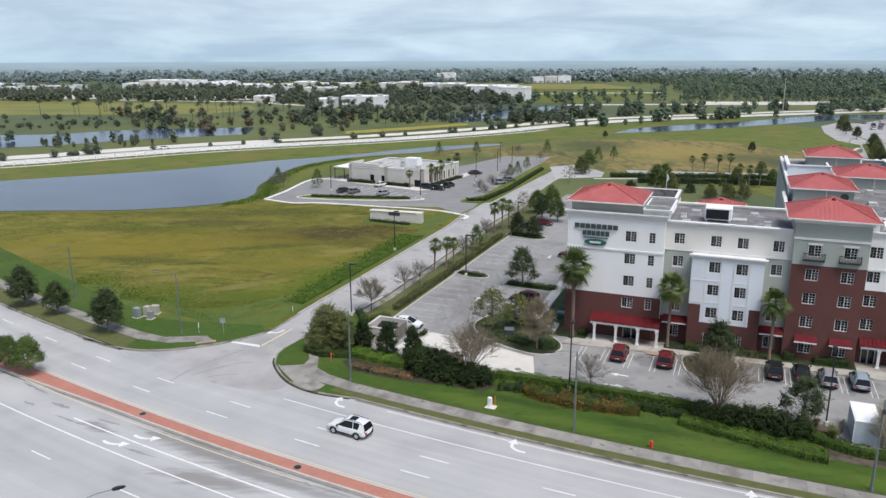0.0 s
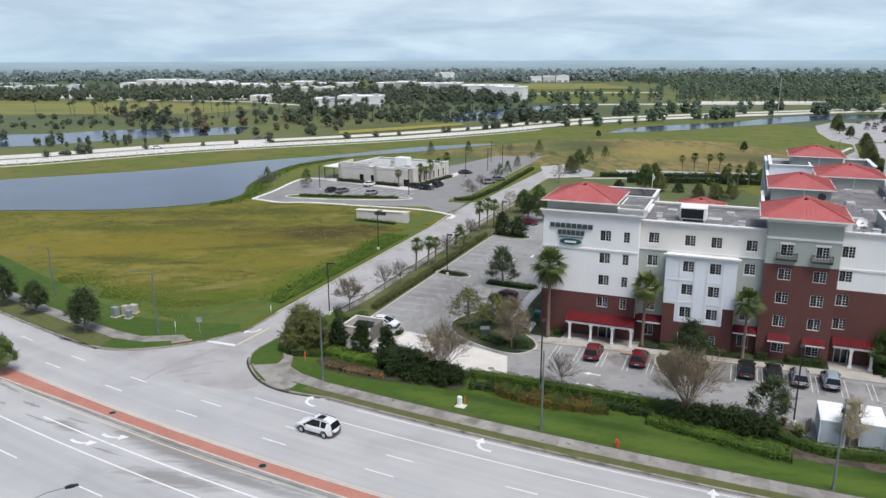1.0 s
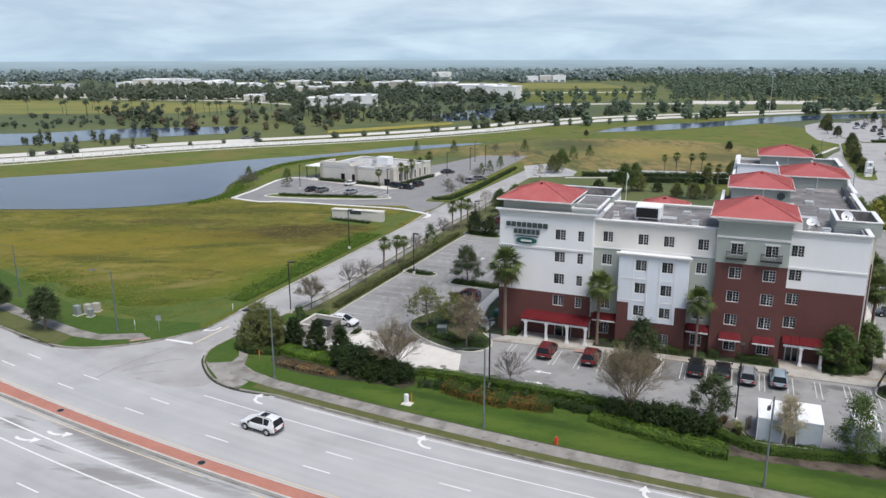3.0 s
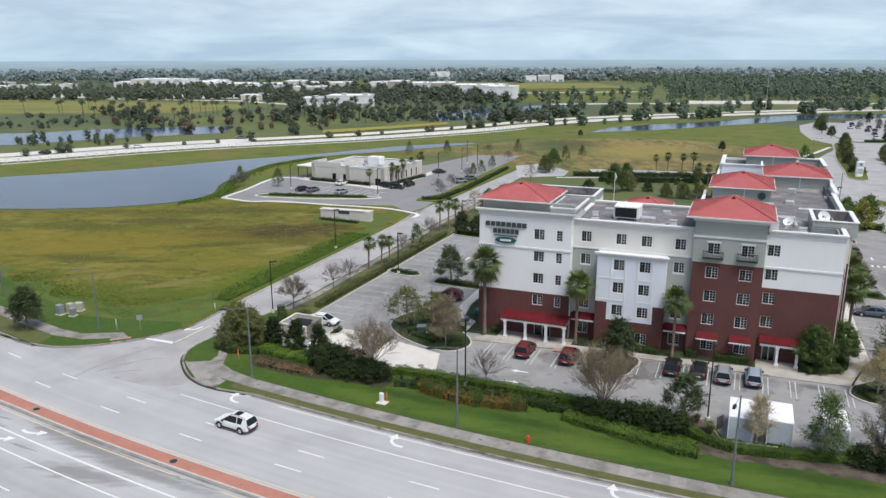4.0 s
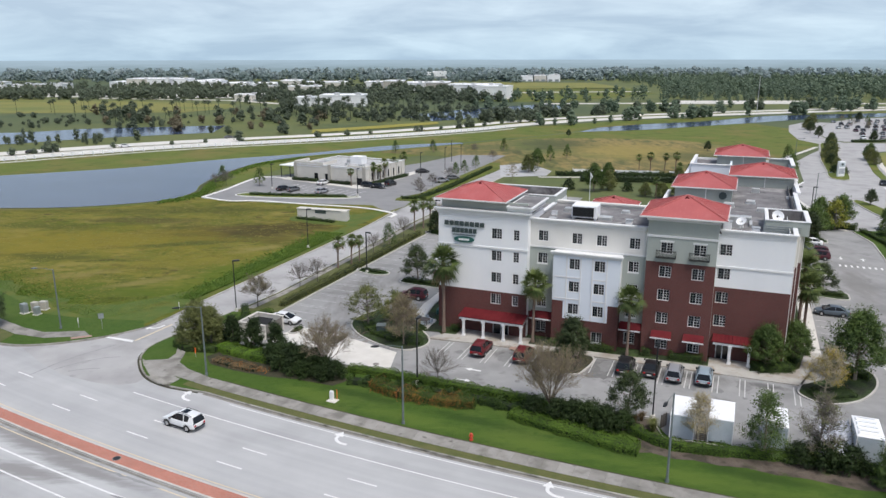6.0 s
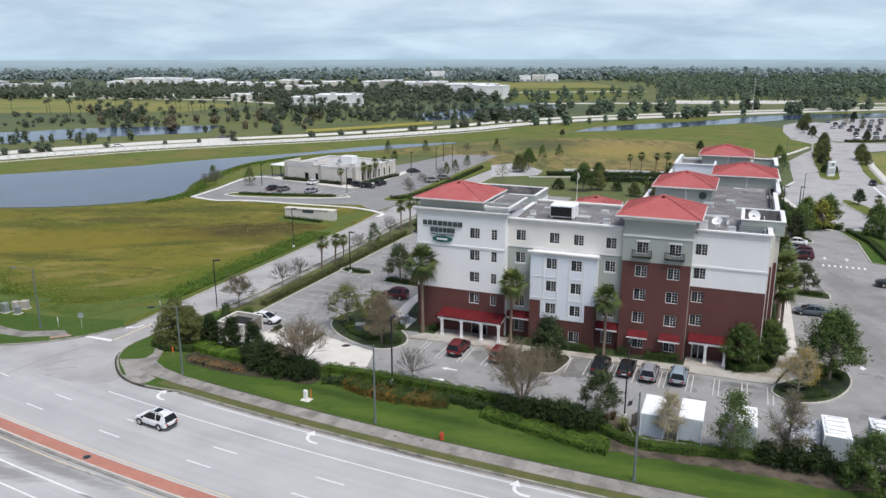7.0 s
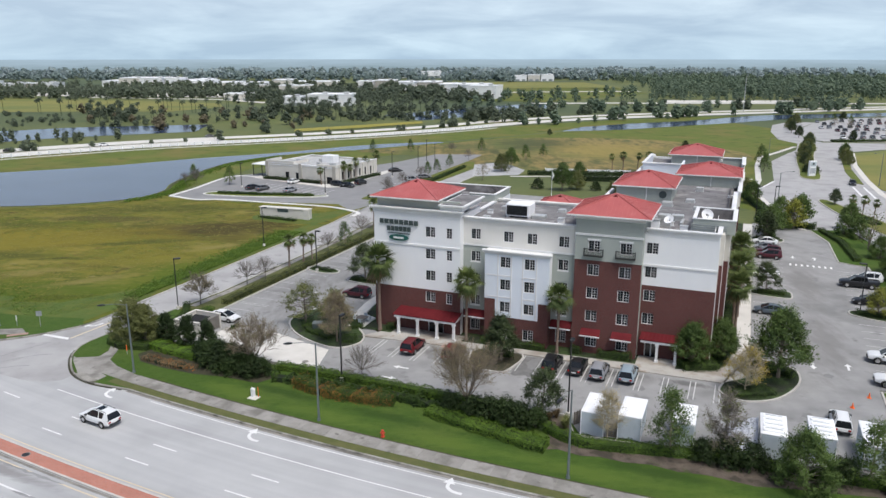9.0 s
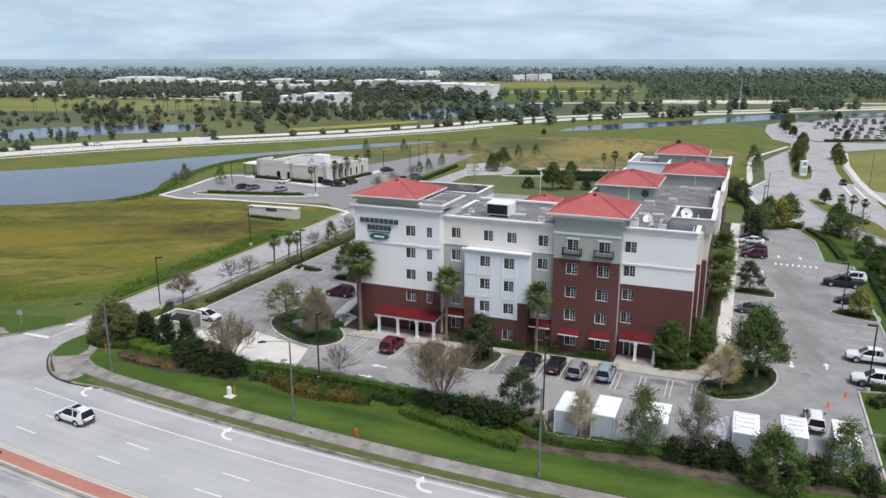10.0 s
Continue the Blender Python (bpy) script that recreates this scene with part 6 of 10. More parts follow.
def arrow(x, y, heading, left=True, size=1.0, straight=False, slight=False, z=0.013, label="white turn arrow painted on the asphalt"):
    """A painted arrow; it starts at the tail, curves off and ends in a barbed head."""
    k = 1 if left else -1
    if straight:
        line = [(0, 0), (1.6, 0)]
        tip, d = Vector((2.6, 0)), Vector((1, 0))
    else:
        line = smooth_line([(0, 0), (0.8, -0.08 * k), (1.6, 0.1 * k), (2.1, 0.4 * k)], 5) if slight else smooth_line([(0, 0), (0.9, 0.05 * k), (1.55, 0.5 * k), (1.7, 1.15 * k)], 5)
        tip, d = Vector((1.72, 2.1 * k)), Vector((0.05, k)).normalized()
        if slight:
            tip, d = Vector((2.9, 0.95 * k)), Vector((0.82, 0.57 * k)).normalized()
    s = ribbon(line, 0.34, 0, None)
    n = Vector((-d.y, d.x))
    b = tip - d * 1.0
    s.face((*(b - n * 0.55), 0), (*(b + n * 0.55), 0), (*tip, 0))
    for i, f in enumerate(s.f):
        a, c, e = (Vector(s.v[j]) for j in f[:3])
        if (c - a).cross(e - a).z < 0:
            s.f[i] = f[::-1]
    return thing("painted_arrow", pose(x, y, z, 0, 0, heading) @ Matrix.Diagonal((size, size, 1, 1)), label, "road arrow", "painted arrows", shape=s, material=M_PAINT)


def along(o, a):
    return (*bend(o, a), a - 115 + 90)


for a in (-3.6, -0.86, 2.0):
    x, y, h = along(5.0, a)
    arrow(x, y, h + 180, left=False, size=1.0)
for o, a in ((-10.35, -5.5), (-13.0 + 0.35, -5.72)):
    x, y, h = along(o, a)
    arrow(x, y, h, left=True, size=1.0, slight=True)

# brick-paved median between its kerbs
med = structure("median", ribbon(bend_line(-7.15, -6.6, 14), 1.4, 0.15, -0.02), M_PAVER, "narrow median paved with red brick pavers")
structure("median_head", slab([bend(-6.42, -6.6 - 9.4 * i / 12) for i in range(13)] + [bend(-7.86 - 0.28 * (12 - i), -16 + 9.4 * i / 12) for i in range(13)], 0.15, -0.02), M_PAVER, "median widening with red brick pavers")
kerb("kerb_median_north", [bend(-6.38, -16 + 30 * i / 40) for i in range(41)], label="concrete kerb of the median", width=0.2, top=0.17)
kerb("kerb_median_south", [bend(-7.92 - max(0, (-6.6 - (-16 + 30 * i / 40))) * 0.36, -16 + 30 * i / 40) for i in range(41)], label="concrete kerb of the median", width=0.2, top=0.17)
structure("gutter_median", ribbon([bend(-8.2 - max(0, (-6.6 - (-16 + 30 * i / 40))) * 0.36, -16 + 30 * i / 40) for i in range(41)], 0.26, 0.006, None), M_GUTTER, "dark stained gutter along the median")
for o, a in ((-7.1, -5.87), (-7.2, -3.15), (-7.2, -0.4)):
    x, y, h = along(o, a)
    inlet = thing("drain_cover", pose(x, y, 0.152, 0, 0, h), "dark iron drain cover in the pavers", "drain cover", "drain covers")
    part("frame", Shape().cyl(0, 0, 0, 0.015, 0.42, 0.42, 20), M_GUTTER, inlet)
    part("lid", Shape().cyl(0, 0, 0.015, 0.03, 0.34, 0.34, 20), M_DARKMETAL, inlet)
# stains and patches on the southern carriageway
rng = random.Random(7)


def smear(s, o0, a0, o1, a1, width, z=0.008, n=16, place=bend):
    """A ragged, tapering stain drawn out along the lane."""
    up, low = [], []
    for i in range(n + 1):
        f = i / n
        w = width * (0.12 + 0.88 * math.sin(math.pi * f) ** 0.6) * 0.5
        o, a = o0 + (o1 - o0) * f, a0 + (a1 - a0) * f
        up.append(place(o + w * rng.uniform(0.35, 1.2), a))
        low.append(place(o - w * rng.uniform(0.35, 1.2), a))
    return slab(up + low[::-1], z, s=s)


stain = Shape()
for k, (o0, a0, o1, a1, w) in enumerate(((-11.9, -7.65, -11.8, -7.4, 0.5), (-10.4, -7.3, -10.2, -6.9, 0.6), (-10.1, -6.3, -9.7, -5.9, 0.4), (-12.5, -5.35, -12.2, -4.8, 0.35), (-9.0, -3.4, -8.7, -2.2, 0.4), (-11.4, -2.6, -10.9, -1.2, 0.5), (-11.9, -6.9, -11.7, -6.3, 0.3), (-9.2, -8.3, -9.4, -7.6, 0.5))):
    smear(stain, o0, a0, o1, a1, w, 0.008 + 0.0012 * k)
tagged(new("road_stains", stain.mesh("road_stains", M_TYREMARK)), "dark tyre and oil stains on the asphalt", "stain", kind="stuff")
skid = Shape()
for pts in ([(-33, 80.5), (-31.5, 84), (-29.5, 87), (-26.8, 90)], [(-31, 82), (-29, 84), (-26.5, 85.6), (-24.5, 86)], [(-29.0, 81.5), (-27.2, 82.2), (-25.5, 82.4)]):
    ribbon(smooth_line(pts, 5), 0.16, 0.009, None, s=skid)
tagged(new("skid_marks", skid.mesh("skid_marks", M_TYREMARK)), "curved tyre marks at the junction", "skid mark", kind="stuff")
inlet = thing("storm_inlet", pose(-16.9, 78.6, 0.02, 0, 0, -38), "concrete storm drain inlet in the kerb", "drain")
part("hood", Shape().soft_box(-2.0, -0.3, 0, 2.0, 0.5, 0.19, 0.05), M_ROADKERB, inlet)
part("mouth", Shape().box(-1.7, -0.37, 0.03, 1.7, -0.34, 0.13), M_DARKMETAL, inlet)

# side street details
marking("marking_street_centre", ribbon([(-24.9, 91.4), (-23.5, 94.5), (-22.1, 97.8)], 0.3, 0.016, None), "short yellow centre line", M_YELLOW)
arrow(-23.1, 97.4, -112, left=False, size=1.0, z=0.018)
kerb("kerb_street_east", [site(-52.4, 90), site(-51.5, 100), site(-52.0, 125), site(-53.1, 156), site(-52.6, 176), site(-54, 215), site(-54, 262)], label="concrete kerb of the side street")
kerb("kerb_street_west", [site(-59.8, 88), site(-60.2, 110), site(-61.0, 150), site(-62.4, 166)], label="concrete kerb of the side street")
structure("lawn_street", slab([site(-52.2, 90), site(-51.4, 100), site(-51.9, 125), site(-53.0, 156), site(-52.4, 190), site(-45.6, 190), site(-45.4, 140), site(-45.9, 90)], LAWN, -0.05), M_VERGE, "grass strip between the side street and the car park")
structure("pavement_street", ribbon([site(-50.9, 92), site(-50.4, 100), site(-50.9, 125), site(-51.9, 156), site(-51.4, 188)], 1.2, LAWN + 0.02, None), M_WALK, "narrow concrete path beside the side street")

# ---- the hotel's grounds ----
LOT = LAWN + 0.03


def island(name, pts, fill, label, top=0.15):
    """A kerbed planting island standing on the asphalt."""
    line = smooth_line([site(*p) for p in pts], 4, closed=True)
    structure("kerb_" + name, ribbon(line, 0.22, LOT + top, LOT - 0.03, closed=True), M_KERB, "concrete kerb of a planting island")
    return structure("bed_" + name, slab(line, LOT + top - 0.03, LOT), fill, label)


kerb("kerb_lot_west", [site(-45.7, 86), site(-45.3, 140), site(-45.1, 148)], label="concrete kerb of the car park", top=LOT + 0.13)
kerb("kerb_lot_front", [site(-33, 78.9), site(-22, 78.5), site(9.6, 78.5), site(11.2, 74.7), site(41, 76.9)], label="concrete kerb of the car park", top=LOT + 0.12)
kerb("kerb_lot_east", [site(41.1, 77), site(41.1, 97.2), site(46.5, 98.2), site(46.7, 154), site(42.1, 156), site(41.7, 172), site(39.1, 182)], label="concrete kerb of the car park", top=LOT + 0.13)
structure("concrete_pad", slab([site(-40.5, 80.6), site(-40.2, 85.2), site(-38.2, 88), site(-33, 87.4), site(-22.9, 84.7), site(-21.1, 78.75), site(-30, 78.95), site(-36, 79.2)], LOT + 0.008), M_CONC, "pale concrete pad before the refuse store")
front_walk = structure("pavement_front", slab([site(-21.2, 90.4), site(-13, 91.2), site(-6.5, 91.6), site(-3, 92.4), site(24.4, 92.9), site(27.4, 96), site(27.4, 184), site(25.5, 184), site(25.5, 104), site(24.6, 98), site(23.6, 96.5), site(19, 94.9), site(-19.5, 92.9)], LOT + 0.15, LOT - 0.02), M_FRONTWALK, "concrete walk along the hotel's front")
structure("pavement_side", slab([site(25.55, 104), site(27.35, 104), site(27.35, 183.6), site(25.55, 183.6)], LOT + 0.158), M_CONC, "pale concrete walk along the hotel's side")
structure("apron_entrance", slab([site(-18, 91.2), site(-8, 91.8), site(-8, 95.4), site(-18, 95.4)], LOT + 0.17), M_FRONTWALK, "concrete apron under the entrance canopy")
structure("apron_side", slab([site(14.3, 92.9), site(19, 93.1), site(19, 97.6), site(14.3, 97.6)], LOT + 0.17), M_FRONTWALK, "concrete apron under the side canopy")
structure("bed_front", slab([site(-19.5, 92.8), site(19.5, 94.8), site(21.5, 96.0), site(21.5, 98.2), site(-22.0, 98.2)], LOT + 0.115), M_COVER, "dark groundcover along the hotel's front wall")
structure("bed_foundation", slab([site(-23, 93), site(-19, 93.2), site(-19, 96), site(-6, 96.5), site(6, 96.5), site(14, 95.4), site(14.3, 96.5), site(19.2, 96.5), site(19.2, 95), site(23.8, 96.8), site(25.4, 103.5), site(25.4, 184), site(22, 184), site(21, 99), site(-22, 99)], LOT + 0.13), M_COVER, "dark mulch bed along the hotel wall")
structure("ramp_entrance", slab([site(-9.8, 90.6), site(-7.6, 90.7), site(-7.6, 91.8), site(-9.8, 91.7)], LOT + 0.16), M_RAMPPAD, "faded red ramp panel in the walk")
island("drive", [(-33.3, 91.6), (-30.2, 88.2), (-25.8, 86.0), (-22.1, 85.6), (-20.3, 88.0), (-20.9, 90.6), (-23, 93), (-26, 97), (-31, 99.5), (-33.6, 95.5)], M_COVER, "shrub-planted island beside the drive")
cabinet = thing("utility_cabinet", on_site(-27.7, 89.9, LOT + 0.1, 20), "dark green utility cabinet among the shrubs", "cabinet")
part("plinth", Shape().box(-0.75, -0.7, 0, 0.75, 0.7, 0.12), M_CONC, cabinet, "concrete plinth")
part("body", Shape().soft_box(-0.6, -0.55, 0.12, 0.6, 0.55, 1.15, 0.05), M_SIGNGREY, cabinet)
part("lid", Shape().soft_box(-0.64, -0.6, 1.15, 0.64, 0.6, 1.25, 0.03), M_POLE, cabinet, "weathered grey-green lid")
island("front", [(-5.1, 92.0), (-4.9, 88.0), (-3.8, 86.5), (-0.6, 86.2), (0.5, 87.6), (0.7, 92.4)], M_SOIL, "small planted island between parking bays")
island("nose", [(24.4, 92.6), (24.6, 90.0), (27.0, 89.0), (30.2, 91.0), (32.4, 95.3), (32.7, 99.2), (31.0, 101.2), (27.6, 101.4)], M_COVER, "grassy island with trees and low hedge")
island("east_a", [(27.6, 130.2), (32.6, 129.4), (33.3, 131.2), (32.6, 133.2), (27.6, 132.4)], M_COVER, "narrow planted island between bays")
island("east_b", [(41.2, 124.6), (46.2, 123.2), (46.4, 126.6), (41.4, 127.0)], M_COVER, "narrow planted island between bays")
island("east_c", [(27.6, 168.5), (32.6, 168.5), (33.3, 170.2), (32.6, 171.6), (27.6, 171.6)], M_COVER, "narrow planted island between bays")
island("west_a", [(-45.4, 115.6), (-42, 114.4), (-39.6, 115.2), (-40.2, 117.0), (-45.4, 117.4)], M_COVER, "narrow planted island with a lamp")
island("west_b", [(-35.4, 112.2), (-30.6, 111.6), (-26.4, 111.8), (-26.4, 114.2), (-31, 114.6), (-35, 114.0)], M_COVER, "narrow planted island with an oak")
island("west_c", [(-45.4, 146.5), (-40, 145.0), (-37.6, 146.0), (-38.2, 148.2), (-45.4, 148.6)], M_COVER, "narrow planted island with shrubs")
island("store", [(-39.6, 85.4), (-38.5, 85.6), (-38.5, 87.6), (-39.6, 87.8)], M_SOIL, "tiny kerbed shrub bed beside the store")

# bay lines of the car park
bays = new("marking_bays")
tagged(bays, "white lines of the parking bays", "marking", kind="structure")


def bay_line(u0, v0, u1, v1, double=False, paint_with=M_BAYPAINT):
    for d in ((-0.28, 0.28) if double else (0,)):
        part("bay_line", ribbon([site(u0 + (d if u0 == u1 else 0), v0 + (0 if u0 == u1 else d)), site(u1 + (d if u0 == u1 else 0), v1 + (0 if u0 == u1 else d))], 0.11, LOT + 0.012, None), paint_with, bays)


for u in (-17.6, -14.6, -11.6, -8.5, -5.7):
    bay_line(u, 85.6, u, 90.6, True)
for u in (0.9, 3.7, 6.6, 9.4, 12.4, 15.4, 18.3, 21.3, 24.0):
    bay_line(u, 87.4, u, 92.3, True)
for i in range(20):
    v = 90.5 + i * 2.85
    if not (114 < v < 118.4) and not 145 < v < 149:
        bay_line(-45.2, v, -40.2, v, i % 2 == 0, M_FADED)
for i in range(12):
    v = 104 + i * 2.85
    bay_line(-31.5, v + 12, -27.4, v + 12, False, M_FADED)
for i in range(24):
    v = 104.2 + i * 2.75
    if not 128.8 < v < 133.6:
        bay_line(27.6, v, 32.6, v, False)
for i in range(18):
    v = 101 + i * 2.85
    if not 122.6 < v < 127.4:
        bay_line(41.4, v, 46.2, v, False)
for i in range(8):
    part("bay_line", slab([site(33.7 + i * 0.95, 150.7), site(34.05 + i * 0.95, 150.7), site(34.05 + i * 0.95, 152.1), site(33.7 + i * 0.95, 152.1)], LOT + 0.012), M_PAINT, bays)
for u, v, h in ((34.5, 103.6, -112), (38.4, 102.6, 68), (-13.1, 80.0, -22), (-10.9, 83.2, 158), (34.5, 158, -112), (38.2, 156, 68), (-37.2, 103, 68), (-35.6, 128, 68), (-33.0, 134, -112)):
    arrow(*site(u, v), h, straight=True, size=0.8, z=LOT + 0.013, label="white straight arrow painted in the car park")
ramp = thing("manhole", pose(*site(-23.6, 80.3), LOT + 0.012), "dark manhole cover in the concrete pad", "manhole", "manholes", shape=Shape().cyl(0, 0, 0, 0.02, 0.4, sides=20), material=M_GUTTER)
copy_thing(ramp, pose(*site(-28.4, 86.5), LOT + 0.012))

rb = random.Random(31)
structure("patch_bay", slab([site(0.95, 92.2), site(0.95, 86.4)] + [site(0.95 + 0.45 * i, 86.4 + rb.uniform(-0.35, 0.5)) for i in range(1, 6)] + [site(3.6, 87.0), site(6.3, 87.6 + 0.3), site(6.4, 92.5)], LOT + 0.003), M_DARKBAY, "darker asphalt patch in the front bays")
# oil drips and larger darker patches on the car park
oil = Shape()
spots = [(u, 87.2 + 0.5 * (i % 3)) for i, u in enumerate((-17.5, -15.4, -10, -4.6, 4.9, 7.6, 10.3, 13.0, 15.8, 18.6, 21.4))] + [(29.8, v) for v in (104, 108.5, 113, 118, 122, 137, 141, 146)] + [(43.4, v) for v in (103, 107, 112, 118, 132, 138, 143)] + [(-30, v) for v in (118, 122, 127, 132, 138)] + [(-42, v) for v in (104, 109, 121, 126, 131, 136)] + [(16, 80), (24, 81), (33, 88), (-6, 82), (2, 81.4), (-28, 103), (36, 100), (35.6, 120), (37.4, 142)]
for k, (u, v) in enumerate(spots):
    r = rng.uniform(0.3, 0.9)
    slab([site(u + r * rng.uniform(0.55, 1.1) * math.cos(q * 0.5236), v + r * rng.uniform(0.55, 1.3) * math.sin(q * 0.5236)) for q in range(12)], LOT + 0.006, s=oil)
# larger dark ellipses in the front bays
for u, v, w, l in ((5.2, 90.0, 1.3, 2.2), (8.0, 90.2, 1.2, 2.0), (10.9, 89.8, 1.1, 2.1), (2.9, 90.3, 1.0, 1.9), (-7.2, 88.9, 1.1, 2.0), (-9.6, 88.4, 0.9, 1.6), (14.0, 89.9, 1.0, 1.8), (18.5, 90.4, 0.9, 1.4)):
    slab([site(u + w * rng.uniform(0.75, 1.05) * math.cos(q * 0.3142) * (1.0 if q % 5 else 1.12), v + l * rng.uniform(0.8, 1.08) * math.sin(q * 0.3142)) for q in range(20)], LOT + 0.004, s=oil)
tagged(new("lot_spots_and_patches", oil.mesh("lot_spots_and_patches", M_OILPATCH)), "dark oil spots and larger dark patches on the car park", "stain", kind="stuff")

# walk and small patio on the hotel's west side
structure("pavement_west", slab([site(-27.4, 118), site(-25.9, 118), site(-25.7, 104), site(-24.9, 98.4), site(-22.6, 97.4), site(-22.4, 93.2), site(-24.8, 93.0), site(-26.4, 97.6), site(-27.2, 103)], LOT + 0.15, LOT - 0.02), M_CONC, "pale concrete walk beside the hotel's west end")
structure("bed_west", slab([site(-25.85, 118), site(-21.6, 118), site(-21.6, 97.6), site(-22.6, 97.6), site(-24.7, 98.6), site(-25.6, 104)], LOT + 0.13, LOT - 0.02), M_COVER, "dark planted strip along the west wall")
table = thing("patio_table", on_site(-23.6, 95.2, LOT + 0.15), "brown wooden patio table beside the hotel", "table")
part("tabletop", Shape().soft_box(-0.7, -0.7, 0.68, 0.7, 0.7, 0.75, 0.03), M_BARK, table)
for x, y in ((-0.6, -0.6), (0.54, -0.6), (-0.6, 0.54), (0.54, 0.54)):
    part("leg", Shape().box(x, y, 0, x + 0.06, y + 0.06, 0.68), M_BARK, table)
for k, (u, v, a) in enumerate(((-24.6, 95.0, 80), (-22.7, 95.4, -95), (-23.7, 96.3, 10), (-23.3, 94.1, 170))):
    chair = thing("patio_chair", on_site(u, v, LOT + 0.15, a), "blue-grey metal patio chair by the table", "chair", "patio chairs")
    part("seat", Shape().soft_box(-0.25, -0.25, 0.42, 0.25, 0.25, 0.46, 0.03), M_SHEDWALL, chair)
    part("backrest", Shape().soft_box(-0.25, 0.21, 0.46, 0.25, 0.25, 0.9, 0.02), M_SHEDWALL, chair)
    for x, y in ((-0.24, -0.24), (0.2, -0.24), (-0.24, 0.2), (0.2, 0.2)):
        part("leg", Shape().box(x, y, 0, x + 0.04, y + 0.04, 0.42), M_SHEDWALL, chair)

# refuse store: a walled pen with gates
pen = thing("refuse_store", on_site(-45.3, 81.9, LOT - 0.02), "cream block-walled refuse pen with grey slatted gates", "enclosure")
PW, PL = 4.3, 4.4
part("wall", Shape().box(0, 0, 0, 0.25, PL, 1.95), M_CREAM, pen)
part("wall", Shape().box(0.25, PL - 0.25, 0, PW, PL, 1.95), M_CREAM, pen)
part("wall", Shape().box(0.25, 0, 0, PW, 0.25, 1.95), M_CREAM, pen)
part("coping", Shape().box(-0.05, -0.05, 1.95, 0.3, PL + 0.05, 2.07).box(0.3, PL - 0.3, 1.95, PW + 0.05, PL + 0.05, 2.07).box(0.3, -0.05, 1.95, PW + 0.05, 0.3, 2.07), M_CREAM, pen)
for k in range(2):
    y0 = 0.3 + k * (PL - 0.6) / 2
    gate = part("gate", Shape().box(PW - 0.12, y0, 0.1, PW - 0.07, y0 + (PL - 0.6) / 2 - 0.05, 1.9), M_GATE, pen, "grey slatted gate leaf")
    for i in range(12):
        part("slat", Shape().box(PW - 0.07, y0 + 0.04 + i * 0.152, 0.12, PW - 0.03, y0 + 0.16 + i * 0.152, 1.92), M_GATE, gate)
bin_ = thing("dumpster", on_site(-43.2, 84.3, LOT - 0.02), "dark refuse container with a propped lid inside the pen", "dumpster")
part("body", Shape().loft([[(-1.0, -0.8, 0.15), (1.0, -0.8, 0.15), (1.0, 0.8, 0.15), (-1.0, 0.8, 0.15)], [(-1.25, -0.95, 1.35), (1.25, -0.95, 1.35), (1.25, 0.95, 1.35), (-1.25, 0.95, 1.35)]]), M_DARKMETAL, bin_)
part("lid", Shape().loft([[(-1.26, -0.97, 1.36), (1.26, -0.97, 1.36), (1.26, 0.97, 1.75), (-1.26, 0.97, 1.75)], [(-1.26, -0.97, 1.42), (1.26, -0.97, 1.42), (1.26, 0.97, 1.82), (-1.26, 0.97, 1.82)]]), M_RUBBER, bin_)
mattress = thing("discarded_mattress", pose(*site(-48.6, 82.4), 0.14, 14, 0, 25), "pale mattress leaning behind the refuse pen", "mattress", shape=Shape().soft_box(-0.9, -0.5, 0, 0.9, 0.5, 0.95, 0.1), material=M_CONC)


# storage containers behind the hedge
def container(u, v, w, l, h, turn=0.0, ribbed=True, lid=False):
    c = thing("storage_container", on_site(u, v, LOT, turn), "white portable storage container with shade put into its pale blue sides", "container", "storage containers")
    # white roof over sides coloured pale blue, which paints the shade on them
    b = Shape().box(0.05, 0.05, 0.12, w - 0.05, l - 0.05, h - 0.1)
    part("body", b, M_SHEDWALL, c)
    rib = Shape()
    for i in range(int(w / 0.3)):
        x = 0.15 + i * 0.3
        rib.box(x, 0.0, 0.2, x + 0.12, 0.05, h - 0.2)
    part("ribs", rib, M_SHEDWALL, c)
    part("roof", Shape().loft([[(0, 0, h - 0.1), (w, 0, h - 0.1), (w, l, h - 0.1), (0, l, h - 0.1)], [(0, 0, h), (w, 0, h), (w, l, h), (0, l, h)], [(0.25, 0.25, h + 0.06), (w - 0.25, 0.25, h + 0.06), (w - 0.25, l - 0.25, h + 0.06), (0.25, l - 0.25, h + 0.06)]]), M_WHITEPAINT, c, "white roof")
    part("door", Shape().box(0.15, -0.03, 0.2, w - 0.15, 0.0, h - 0.2), M_SHEDWALL, c)
    for x in (0, w - 0.09):
        part("corner_post", Shape().box(x, -0.04, 0, x + 0.09, 0.06, h - 0.1), M_WHITEPAINT, c)
    if lid:
        for i in range(4):
            y = 0.45 + i * (l - 0.7) / 4
            part("roof_rib", Shape().soft_box(0.2, y, h + 0.05, w - 0.2, y + 0.5, h + 0.2, 0.06), M_WHITEPAINT, c)
            part("roof_slot", Shape().soft_box(0.4, y + 0.54, h + 0.05, w - 0.4, y + 0.82, h + 0.09, 0.02), M_GREYMETAL, c)
    return c


container(11.7, 75.0, 2.3, 4.6, 2.6)
container(15.25, 75.55, 2.3, 4.5, 2.6)
container(20.2, 76.1, 2.2, 4.4, 2.6)
container(28.15, 76.9, 2.35, 4.5, 2.6, lid=True)
container(32.4, 78.1, 2.3, 4.3, 2.6, lid=True)
